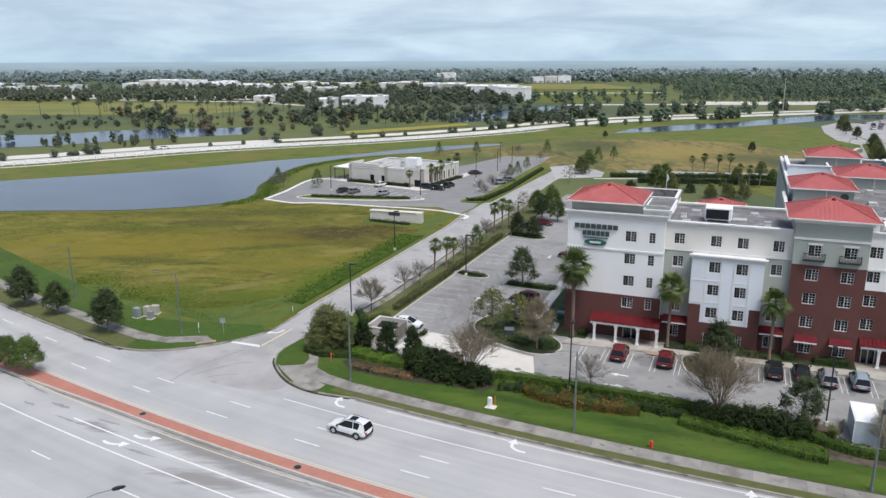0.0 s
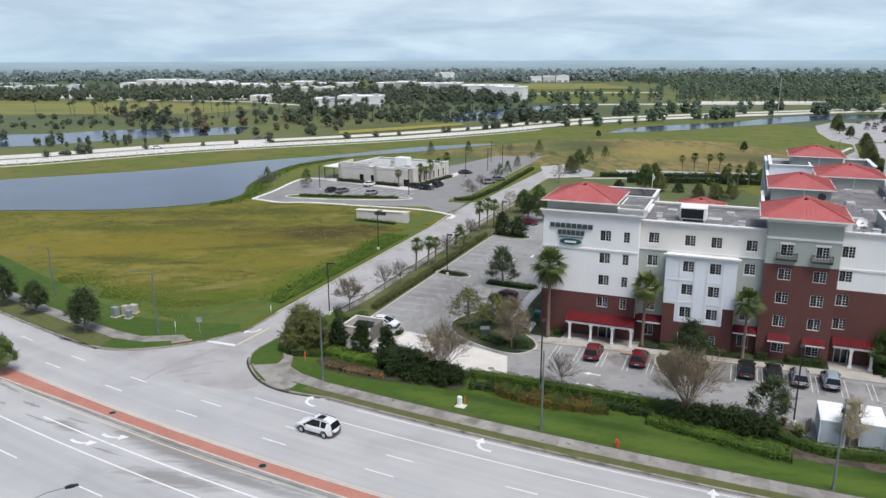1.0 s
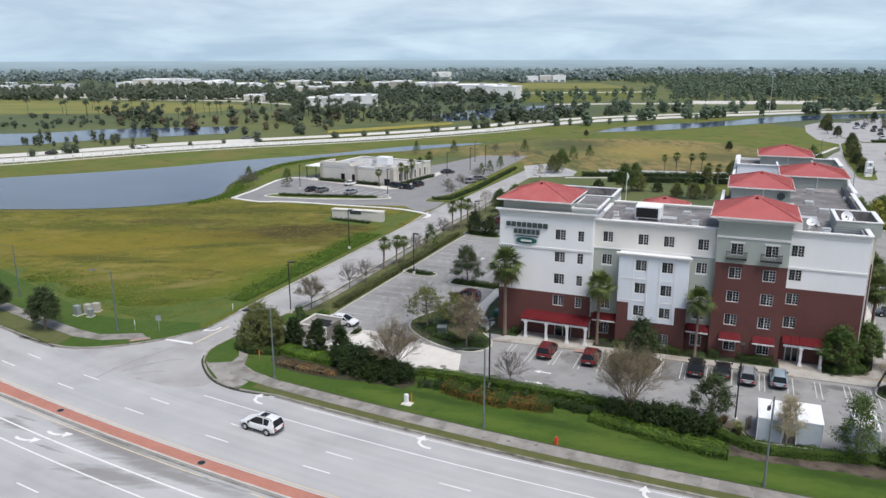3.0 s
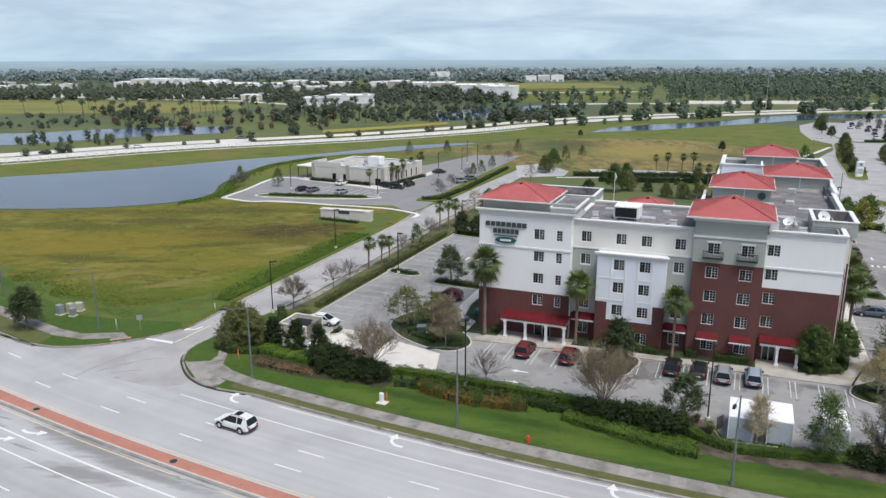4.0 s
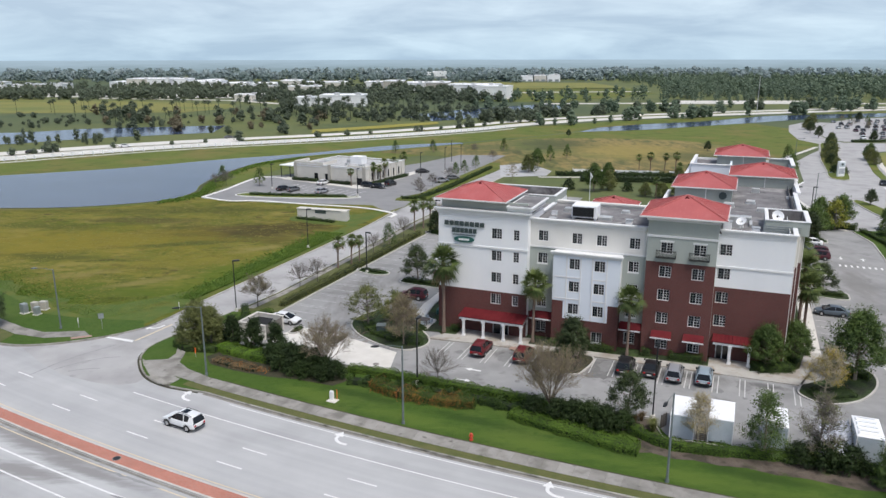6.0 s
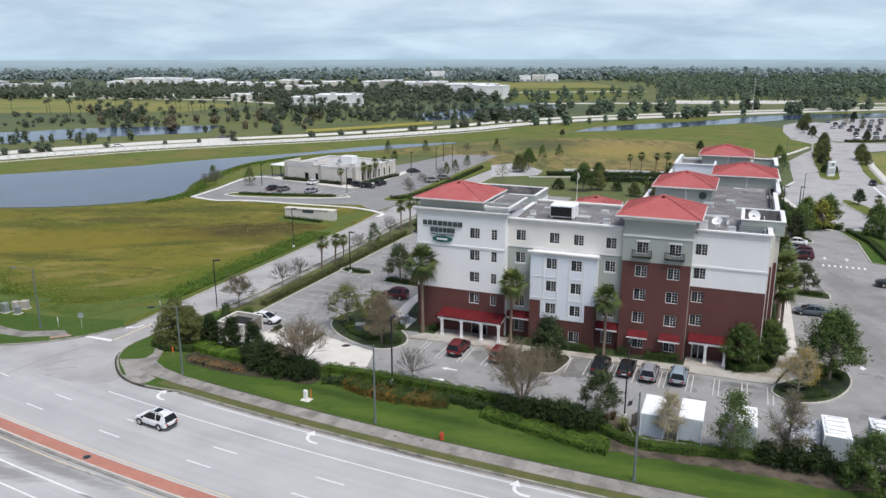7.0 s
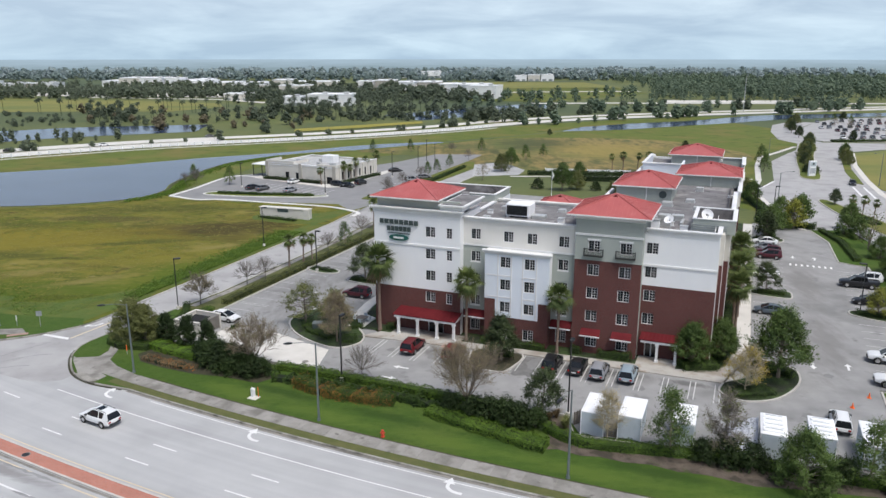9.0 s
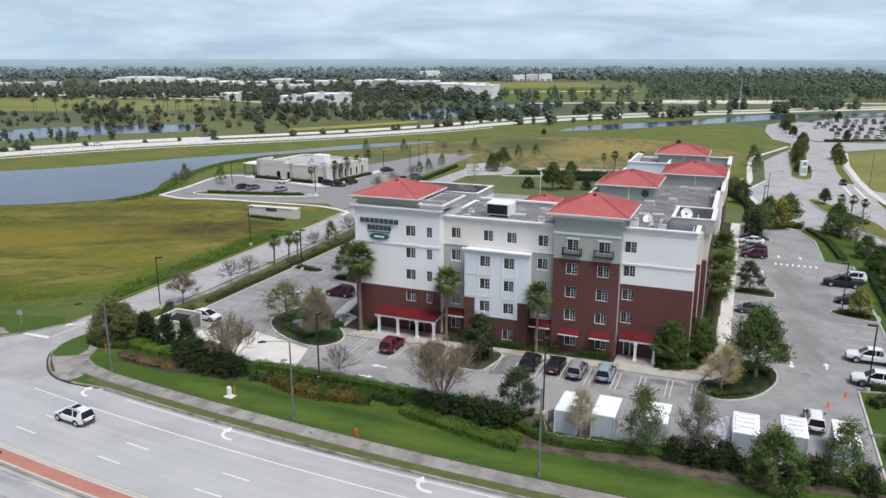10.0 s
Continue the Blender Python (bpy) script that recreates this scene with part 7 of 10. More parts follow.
container(36.9, 78.1, 2.15, 5.1, 2.6)
for u, v, a in ((14.15, 75.7, 0), (10.75, 76.7, 62)):
    pallet = thing("wooden_pallet", on_site(u, v, LOT, a), "weathered brown wooden pallet standing on edge", "pallet", "pallets")
    for i in range(7):
        part("board", Shape().box(0, -0.02, 0.05 + i * 0.2, 0.98, 0.0, 0.19 + i * 0.2), M_BARK, pallet)
    for x in (0.02, 0.45, 0.86):
        part("bearer", Shape().box(x, 0.0, 0, x + 0.1, 0.1, 1.44), M_BARK, pallet)
tarp = Shape()
nx, ny = 14, 10
for i in range(nx):
    for j in range(ny):
        q = [(i + a, j + b) for a, b in ((0, 0), (1, 0), (1, 1), (0, 1))]
        tarp.face(*[(2.6 * a / nx, 5.2 * b / ny, (0.9 + 0.9 * a / nx) * min(1.0, 0.15 + b * 1.4 / ny) + 0.07 * math.sin(a * 2.1 + b) + 0.05 * math.sin(b * 2.7)) for a, b in q])
thing("tarpaulin_cover", on_site(25.45, 76.6, LOT), "grey tarpaulin draped over stored goods", "tarpaulin", shape=tarp, material=M_TARP)
for u, v in ((39.6, 95.2), (37.6, 91.8)):
    cone = thing("traffic_cone", on_site(u, v, LOT), "orange traffic cone on the asphalt", "traffic cone", "traffic cones")
    part("cone", Shape().cyl(0, 0, 0.03, 0.62, 0.13, 0.03, 10), M_ORANGE, cone)
    part("foot", Shape().box(-0.22, -0.22, 0, 0.22, 0.22, 0.04), M_ORANGE, cone)


# ---- lamps and street furniture ----
def street_lamp(x, y, arm, h=8.6, z=LAWN, reach=2.4, head=M_POLE):
    p = thing("street_lamp", pose(x, y, z, 0, 0, arm), "grey steel street lamp with one long arm", "street lamp", "street lamps")
    part("pole", Shape().tube([(0, 0, 0), (0, 0, h * 0.5), (0, 0, h)], [0.12, 0.095, 0.07], 10), M_POLE, p)
    part("base", Shape().cyl(0, 0, 0, 0.3, 0.2, 0.16, 10), M_POLE, p)
    part("arm", Shape().tube([(0, 0, h - 0.1), (reach * 0.5, 0, h + 0.12), (reach, 0, h + 0.1)], 0.028, 6), M_POLE, p)
    part("lamp_head", Shape().loft([[(reach - 0.1, -0.1, h + 0.04), (reach - 0.1, 0.1, h + 0.04), (reach - 0.1, 0.1, h + 0.16), (reach - 0.1, -0.1, h + 0.16)], [(reach + 0.3, -0.17, h + 0.02), (reach + 0.3, 0.17, h + 0.02), (reach + 0.3, 0.14, h + 0.2), (reach + 0.3, -0.14, h + 0.2)], [(reach + 0.75, -0.1, h + 0.04), (reach + 0.75, 0.1, h + 0.04), (reach + 0.75, 0.08, h + 0.12), (reach + 0.75, -0.08, h + 0.12)]]), head, p)


for x, y, turn in ((-11.7, 80.1, -165), (12.4, 68.1, -172), (36.5, 57.3, -122)):
    street_lamp(x, y, turn, head=M_DARKMETAL)
street_lamp(-37.0, 95.8, 175, 8.6, 0.13)
street_lamp(-58.9, 110.8, 178, 8.4, 0.13)
street_lamp(*bend(12, 6.8), 175)


def lot_lamp(x, y, turn, h=7.9, z=LAWN, heads=1):
    p = thing("parking_lamp", pose(x, y, z, 0, 0, turn), "dark bronze square-headed parking lot lamp", "parking lamp", "parking lamps")
    part("base", Shape().cyl(0, 0, 0, 0.5, 0.26, 0.24, 12), M_CONC, p)
    part("pole", Shape().box(-0.07, -0.07, 0.4, 0.07, 0.07, h), M_DARKMETAL, p)
    for k in range(heads):
        sg = 1 if k == 0 else -1
        part("lamp_head", Shape().soft_box(min(0.07 * sg, 0.95 * sg), -0.2, h - 0.2, max(0.07 * sg, 0.95 * sg), 0.2, h, 0.04), M_DARKMETAL, p)


for x, y, t, h, k in ((-14.4, 103, 20, 7.9, 1), (-10.5, 140.8, 20, 7.9, 1), (3.0, 123.1, -22, 7.4, 1), (13.5, 77.7, 68, 8.1, 1), (38.4, 69.1, 68, 8.5, 1), (86.3, 101.1, -202, 7.7, 1), (75.5, 74.7, -202, 8.0, 1), (*site(-43.5, 147), -22, 7.4, 1)):
    lot_lamp(x, y, t, h, heads=k)
# a street lamp south of the main road
street_lamp(-25.2, 43.5, 33, 8.1, 0.13, 2.3, M_DARKMETAL)

hyd = thing("fire_hydrant", pose(19.3, 64.7, LAWN), "red fire hydrant on the lawn", "fire hydrant")
part("barrel", Shape().tube([(0, 0, 0), (0, 0, 0.12), (0, 0, 0.14), (0, 0, 0.55), (0, 0, 0.7), (0, 0, 0.8)], [0.2, 0.2, 0.13, 0.13, 0.16, 0.04], 12), M_RED, hyd)
part("outlet", Shape().tube([(-0.24, 0, 0.45), (0.24, 0, 0.45)], 0.075, 8), M_RED, hyd)
part("outlet", Shape().tube([(0, -0.26, 0.4), (0, 0, 0.4)], 0.095, 8), M_RED, hyd)
ub = thing("utility_pedestal", pose(4.2, 73.6, LAWN, 0, 0, -25) @ Matrix.Diagonal((0.72, 0.72, 0.85, 1)), "cream utility pedestal on a small pad in the lawn", "utility box")
part("cabinet", Shape().soft_box(-0.35, -0.25, 0.05, 0.35, 0.25, 1.25, 0.12), M_TRIM, ub)
part("pad", Shape().box(-0.5, -0.9, 0, 1.1, 0.4, 0.06), M_CONC, ub)
part("marker_post", Shape().cyl(0.75, 0.3, 0, 1.4, 0.05), M_ORANGE, ub)
for i, (x, y, w, h) in enumerate(((-45.6, 102.2, 1.0, 1.5), (-44.4, 102.9, 0.8, 1.5), (-43.4, 101.6, 0.7, 1.2), (-43.6, 103.9, 1.1, 1.3))):
    bx = thing("utility_cabinet", pose(x, y, 0.13, 0, 0, -30 + 8 * i), "grey-green utility cabinet on the grass", "utility box", "utility cabinets")
    part("cabinet", Shape().soft_box(-w / 2, -0.4, 0.1, w / 2, 0.4, h, 0.06), M_TAUPE if i % 2 else M_GREYMETAL, bx)
    part("plinth", Shape().box(-w / 2 - 0.1, -0.5, 0, w / 2 + 0.1, 0.5, 0.1), M_CONC, bx)


def road_sign(x, y, turn, w=0.6, h=2.2, blank=M_GREYMETAL, label="small sign board on a steel post, seen from behind"):
    sg = thing("road_sign", pose(x, y, 0.13, 0, 0, turn), label, "sign", "road signs")
    part("post", Shape().cyl(0, 0, 0, h, 0.035, sides=6), M_GALV, sg)
    part("board", Shape().box(-w / 2, -0.045, h - 0.75, w / 2, -0.035, h), blank, sg)


road_sign(-31.1, 95.6, 10, 0.75, 2.3)
road_sign(-34.6, 96.0, 30, 0.12, 1.5, M_PAINT, "slim white marker post in the grass")
road_sign(-14.8, 85.6, 30, 0.12, 1.3, M_ORANGE, "slim orange marker post beside the hedge")
road_sign(-23.2, 103.8, 20, 0.1, 1.2, M_TRIM, "slim pale marker post by the kerb")
lamp_flag = thing("flagpole", pose(*site(-16.5, 175), 0.0), "white flagpole rising behind the hotel", "flagpole")
part("pole", Shape().tube([(0, 0, 0), (0, 0, 11)], [0.09, 0.05], 8), M_WHITEPAINT, lamp_flag)
part("flag", Shape().tube([(0.1, 0, 10.8), (0.35, 0, 9.9), (0.1, 0, 9.2)], [0.06, 0.22, 0.05], 6), M_TRIM, lamp_flag, "furled pale flag")
bench = thing("bicycle_rack_cover", on_site(-22.6, 100.2, LOT), "teal cloth cover over stored goods by the wall", "cover", shape=Shape().soft_box(-1.1, -0.6, 0, 1.1, 0.6, 1.0, 0.2), material=M_SIGNGREEN)


# ---- vehicles ----
PAINTS = {}


def paint(name, colour):
    if name not in PAINTS:
        PAINTS[name] = plain("car_paint_" + name, colour, rough=0.42, metal=0.1, coat=0.25)
    return PAINTS[name]


M_CARGLASS = plain("car_glass", (0.012, 0.014, 0.016), rough=0.08, spec=0.35)
M_CHROME = plain("bright_metal", (0.6, 0.6, 0.6), rough=0.25, metal=1.0)
M_TAILRED = plain("tail_lamp_red", (0.35, 0.01, 0.01), rough=0.2)
M_HEADL = plain("head_lamp_clear", (0.75, 0.77, 0.8), rough=0.1)
CAR_MESH = {}


def ring(x, hw, z0, z1, c=0.12):
    """One cross-section of a car's body, rounded at its four corners."""
    half = [(hw - c, z0), (hw * 0.97, z0 + c * 0.6), (hw, z0 + (z1 - z0) * 0.45), (hw * 0.985, z1 - c), (hw - c * 0.5, z1 - c * 0.3), (hw - c * 1.4, z1)]
    return [(x, y, z) for y, z in half] + [(x, -y, z) for y, z in half[::-1]]


FORMS = {
    # stations of the lower body: x, half width, underside, shoulder; then of the cabin: x, half widths low and high, roof height
    "sedan": ([(-2.32, 0.72, 0.4, 0.86), (-2.15, 0.86, 0.28, 0.98), (-1.2, 0.9, 0.24, 1.0), (0, 0.9, 0.22, 0.96), (1.1, 0.9, 0.24, 0.93), (1.9, 0.86, 0.28, 0.8), (2.3, 0.7, 0.36, 0.68)],
              [(-1.78, 0.78, 0.68, 0.99), (-1.02, 0.81, 0.585, 1.38), (-0.6, 0.82, 0.59, 1.44), (0.0, 0.82, 0.59, 1.45), (0.32, 0.82, 0.6, 1.41), (1.36, 0.79, 0.7, 0.94)], (-1.4, 1.42), 0.32, 4.64),
    "suv": ([(-2.32, 0.7, 0.52, 0.9), (-2.2, 0.86, 0.4, 1.02), (-1.9, 0.91, 0.34, 1.07), (-1.2, 0.93, 0.32, 1.07), (0, 0.93, 0.3, 1.04), (0.95, 0.92, 0.32, 1.03), (1.5, 0.91, 0.34, 0.98), (1.98, 0.86, 0.38, 0.88), (2.2, 0.76, 0.42, 0.76), (2.3, 0.6, 0.48, 0.66)],
            [(-2.27, 0.80, 0.76, 1.04), (-2.02, 0.83, 0.655, 1.58), (-1.6, 0.84, 0.645, 1.67), (-0.9, 0.85, 0.645, 1.71), (-0.15, 0.85, 0.65, 1.70), (0.24, 0.85, 0.66, 1.63), (1.16, 0.82, 0.76, 1.02)], (-1.38, 1.42), 0.37, 4.56),
    "pickup": ([(-2.85, 0.88, 0.55, 1.1), (-2.75, 0.96, 0.5, 1.18), (-1.2, 0.98, 0.45, 1.18), (0, 0.98, 0.42, 1.18), (1.3, 0.98, 0.45, 1.18), (2.4, 0.95, 0.5, 1.1), (2.85, 0.82, 0.55, 0.95)],
               [(-1.15, 0.86, 0.76, 1.18), (-1.0, 0.86, 0.73, 1.80), (-0.3, 0.86, 0.73, 1.87), (0.6, 0.86, 0.73, 1.85), (1.5, 0.84, 0.78, 1.2)], (-1.75, 1.8), 0.42, 5.7),
}


def car_parts(form):
    if form in CAR_MESH:
        return CAR_MESH[form]
    low, cab, axles, wr, ln = FORMS[form]
    body = Shape().loft([ring(*p) for p in low])
    if form == "pickup":
        body.box(-2.7, -0.96, 1.18, -0.95, -0.88, 1.3).box(-2.7, 0.88, 1.18, -0.95, 0.96, 1.3).box(-2.82, -0.88, 1.1, -2.7, 0.88, 1.3)
    cabin = Shape().loft([[(x, -a, 0.92), (x, a, 0.92), (x, b, z), (x, -b, z)] for x, a, b, z in cab])
    roof = Shape()
    top = [c for c in cab if c[3] > 1.3]
    x0, x1, hw, z = top[0][0], top[-1][0], top[0][2], max(c[3] for c in top)
    roof.loft([[(x0 - 0.02, -hw, top[0][3]), (x0 - 0.02, hw, top[0][3]), (x0, hw - 0.1, top[0][3] + 0.05), (x0, -hw + 0.1, top[0][3] + 0.05)]] + [[(x, -b - 0.01, zz), (x, b + 0.01, zz), (x, b - 0.1, zz + 0.05), (x, -b + 0.1, zz + 0.05)] for x, a, b, zz in top[1:]])
    pil = []
    for sgn in (-1, 1):
        for i in range(len(cab) - 1):
            p, q = cab[i], cab[i + 1]
            if abs(p[3] - q[3]) > 0.2:
                pil.append(Shape().tube([(p[0], sgn * p[2] if p[3] > 1.3 else sgn * p[1], p[3]), (q[0], sgn * q[2] if q[3] > 1.3 else sgn * q[1], q[3])], 0.05, 5))
        xm = (cab[1][0] + cab[-2][0]) / 2
        pil.append(Shape().tube([(xm, sgn * (cab[1][1] + 0.01), 0.95), (xm, sgn * (cab[1][2] + 0.01), z)], 0.045, 5))
    # dark sills and wheel-arch lips
    clad, hw = Shape(), max(p[1] for p in low)
    for sgn in (-1, 1):
        clad.box(axles[0] + wr + 0.04, min(sgn * (hw - 0.05), sgn * (hw + 0.012)), low[3][2] - 0.03, axles[1] - wr - 0.04, max(sgn * (hw - 0.05), sgn * (hw + 0.012)), low[3][2] + 0.1)
        for ax in axles:
            arc = [(ax + math.cos(q * math.pi / 8), math.sin(q * math.pi / 8)) for q in range(9)]
            for (xa, za), (xb_, zb_) in zip(arc, arc[1:]):
                quad = [(ax + (xx - ax) * k, sgn * (hw + 0.014), wr + zz * k) for k, xx, zz in ((wr + 0.02, xa, za), (wr + 0.09, xa, za), (wr + 0.09, xb_, zb_), (wr + 0.02, xb_, zb_))]
                clad.face(*(quad if sgn < 0 else quad[::-1]))
    # painted rear quarter panels behind the side glass
    for sgn in (-1, 1):
        if form == "suv":
            quad = [(-2.26, sgn * 0.80, 1.03), (-1.5, sgn * 0.85, 1.03), (-1.66, sgn * 0.66, 1.63), (-2.0, sgn * 0.66, 1.57)]
            pil.append(Shape().loft([quad, [(xx, yy + sgn * 0.02, zz) for xx, yy, zz in quad]]))
    tyre = Shape().tube([(0, -0.11, 0), (0, 0.11, 0)], wr, 18)
    rim = Shape().tube([(0, -0.125, 0), (0, 0.125, 0)], wr * 0.62, 10)
    xf, xb = low[-1][0], low[0][0]
    zf, zb = (low[-1][2] + low[-1][3]) / 2 + 0.08, low[0][3] - 0.12
    CAR_MESH[form] = dict(
        body=body, clad=clad.mesh("cladding", M_RUBBER), cabin=cabin, roof=roof, pillars=pil, tyre=tyre.mesh("tyre", M_RUBBER, True), rim=rim.mesh("rim", M_CHROME), axles=axles, wr=wr,
        track=low[3][1] - 0.1, head=[Shape().soft_box(xf - 0.22, s * 0.56 - 0.16, zf - 0.06, xf + 0.02, s * 0.56 + 0.16, zf + 0.08, 0.03).mesh("headlight", M_HEADL) for s in (-1, 1)],
        tail=[Shape().soft_box(xb - 0.03, s * 0.6 - 0.14, zb - 0.1, xb + 0.16, s * 0.6 + 0.14, zb + 0.08, 0.03).mesh("tail_light", M_TAILRED) for s in (-1, 1)],
        plate=Shape().box(xb - 0.035, -0.26, zb - 0.26, xb + 0.02, 0.26, zb - 0.13).mesh("plate", M_PAINT),
        grille=Shape().box(xf - 0.06, -0.38, zf - 0.2, xf + 0.03, 0.38, zf - 0.04).mesh("grille", M_DARKMETAL),
        bump=[Shape().soft_box(xf - 0.2, -0.66, low[-1][2] - 0.08, xf + 0.05, 0.66, low[-1][2] + 0.1, 0.04).mesh("bumper", M_DARKMETAL), Shape().soft_box(xb - 0.05, -0.68, low[0][2] - 0.08, xb + 0.2, 0.68, low[0][2] + 0.1, 0.04).mesh("bumper", M_DARKMETAL)],
        mirror=[Shape().soft_box(cab[-1][0] - 0.35, s * 0.95 - 0.1, 0.98, cab[-1][0] - 0.15, s * 0.95 + 0.1, 1.14, 0.03).mesh("mirror", M_DARKMETAL) for s in (-1, 1)])
    return CAR_MESH[form]


PAINTED = {}
RAIL = {s: Shape().tube([(-1.85, s * 0.58, 1.66), (-1.6, s * 0.58, 1.76), (-0.2, s * 0.58, 1.79), (0.05, s * 0.58, 1.72)], 0.028, 6).mesh("roof_rail", M_DARKMETAL) for s in (-1, 1)}


def car(form, colour, m, label, group="parked cars", category="car"):
    d = car_parts(form)
    name, rgb = colour
    ob = thing({"sedan": "sedan_car", "suv": "suv_car", "pickup": "pickup_truck"}[form], m, label, category, group)
    for nm in ("body", "roof"):
        if (form, name, nm) not in PAINTED:
            PAINTED[form, name, nm] = d[nm].mesh(nm, paint(name, rgb), smooth=True)
            PAINTED[form, name, nm].set_sharp_from_angle(angle=radians(38))
        part(nm, PAINTED[form, name, nm], None, ob)
    if (form, name, "pillar") not in PAINTED:
        PAINTED[form, name, "pillar"] = [q.mesh("pillar", paint(name, rgb)) for q in d["pillars"]]
    for me in PAINTED[form, name, "pillar"]:
        part("pillar", me, None, ob)
    if (form, "cabin") not in PAINTED:
        PAINTED[form, "cabin"] = d["cabin"].mesh("glasshouse", M_CARGLASS)
    part("glasshouse", PAINTED[form, "cabin"], None, ob, "dark car glass")
    for x in d["axles"]:
        for s in (-1, 1):
            wheel = part("wheel", d["tyre"], None, ob, at=pose(x, s * d["track"], d["wr"]))
            part("rim", d["rim"], None, wheel)
    for s in (0, 1):
        part("headlight", d["head"][s], None, ob)
        part("tail_light", d["tail"][s], None, ob)
        part("bumper", d["bump"][s], None, ob)
        part("mirror", d["mirror"][s], None, ob)
    if form == "suv":
        for s in (-1, 1):
            part("roof_rail", RAIL[s], None, ob, "dark roof rail")
    part("grille", d["grille"], None, ob)
    part("cladding", d["clad"], None, ob, "black sill and wheel-arch trim")
    part("plate", d["plate"], None, ob)
    return ob


RED, DKRED, BLACK, SILVER, BLUEGREY, WHITE, GREY, SLATE = ("red", (0.125, 0.006, 0.011)), ("maroon", (0.075, 0.007, 0.014)), ("black", (0.012, 0.012, 0.014)), ("silver", (0.27, 0.28, 0.30)), ("pale_blue", (0.28, 0.35, 0.40)), ("white", (0.75, 0.76, 0.76)), ("grey", (0.12, 0.125, 0.13)), ("slate", (0.09, 0.115, 0.14))
IN, OUT = 90, -90     # nose towards the hotel, or away from it
for form, col, u, v, h, label in (
        ("suv", RED, -12.8, 88.8, IN, "red crossover car parked nose-in before the hotel"),
        ("suv", RED, -7.2, 88.8, IN, "red sport utility car parked before the hotel"),
        ("suv", BLACK, 5.1, 90.2, IN, "black sport utility car in a front bay"),
        ("sedan", BLACK, 8.1, 90.6, IN, "black sedan in a front bay"),
        ("suv", SILVER, 10.8, 90.0, IN, "silver-grey sport utility car in a front bay"),
        ("suv", BLUEGREY, 14.1, 90.4, IN, "pale blue-grey wagon in a front bay"),
        ("sedan", SLATE, 30.0, 121.2, 180, "slate blue sedan in a side bay"),
        ("suv", DKRED, 30.2, 154.6, 180, "dark red sport utility car in a side bay"),
        ("suv", DKRED, 30.2, 157.6, 180, "maroon sport utility car in a side bay"),
        ("sedan", WHITE, 29.4, 141.3, 180, "white sedan half hidden by a tree"),
        ("sedan", WHITE, 29.8, 166.0, 180, "white sedan at the end of the row"),
        ("sedan", SILVER, 29.8, 161.2, 180, "silver sedan in the side row"),
        ("pickup", WHITE, 43.6, 107.0, 180, "white crew-cab pickup with a stake bed"),
        ("pickup", WHITE, 43.4, 99.6, 180, "white pickup parked by the kerb"),
        ("pickup", BLACK, 43.6, 140.6, 180, "black pickup parked against the hedge"),
        ("sedan", BLACK, 44.0, 131.2, 180, "black sedan in the eastern row"),
        ("suv", WHITE, 45.2, 144.2, 180, "white sport utility car beyond the black pickup"),
        ("suv", BLACK, -41.9, 153.6, 0, "black sport utility car under the trees"),
        ("sedan", RED, -41.4, 159.4, 0, "red sedan beyond the hedge"),
        ("suv", DKRED, -29.2, 133.9, 180, "maroon minivan parked beside the hotel"),
        ("suv", DKRED, -30.0, 105.3, 180, "dark maroon sport utility car in a west bay"),
        ("sedan", WHITE, -42.4, 88.7, 0, "white sedan beside the refuse pen"),
        ("suv", WHITE, 35.9, 86.6, 90, "white utility car among the containers")):
    car(form, col, on_site(u, v, LOT + 0.01, h), label)
x, y, h = along(0.65, -3.1)
white_suv = car("suv", WHITE, pose(x, y, 0.01, 0, 0, h + 180), "white sport utility car with a glass roof panel on the road", "cars on the road")
part("sunroof", Shape().box(-0.95, -0.42, 1.7, -0.2, 0.42, 1.772), M_CARGLASS, white_suv, "dark glass roof panel")
stake = thing("stake_rack", on_site(45.2, 107.0, LOT + 1.15), "metal stake rack on the pickup's bed", "rack")
for i in range(4):
    part("rail", Shape().box(-1.0, -0.9, 0.1 + i * 0.22, 0.9, -0.86, 0.16 + i * 0.22), M_GALV, stake)
    part("rail", Shape().box(-1.0, 0.86, 0.1 + i * 0.22, 0.9, 0.9, 0.16 + i * 0.22), M_GALV, stake)
for sx in (-1.0, 0.84):
    for sy in (-0.9, 0.86):
        part("stake", Shape().box(sx, sy, 0, sx + 0.06, sy + 0.04, 0.95), M_GALV, stake)
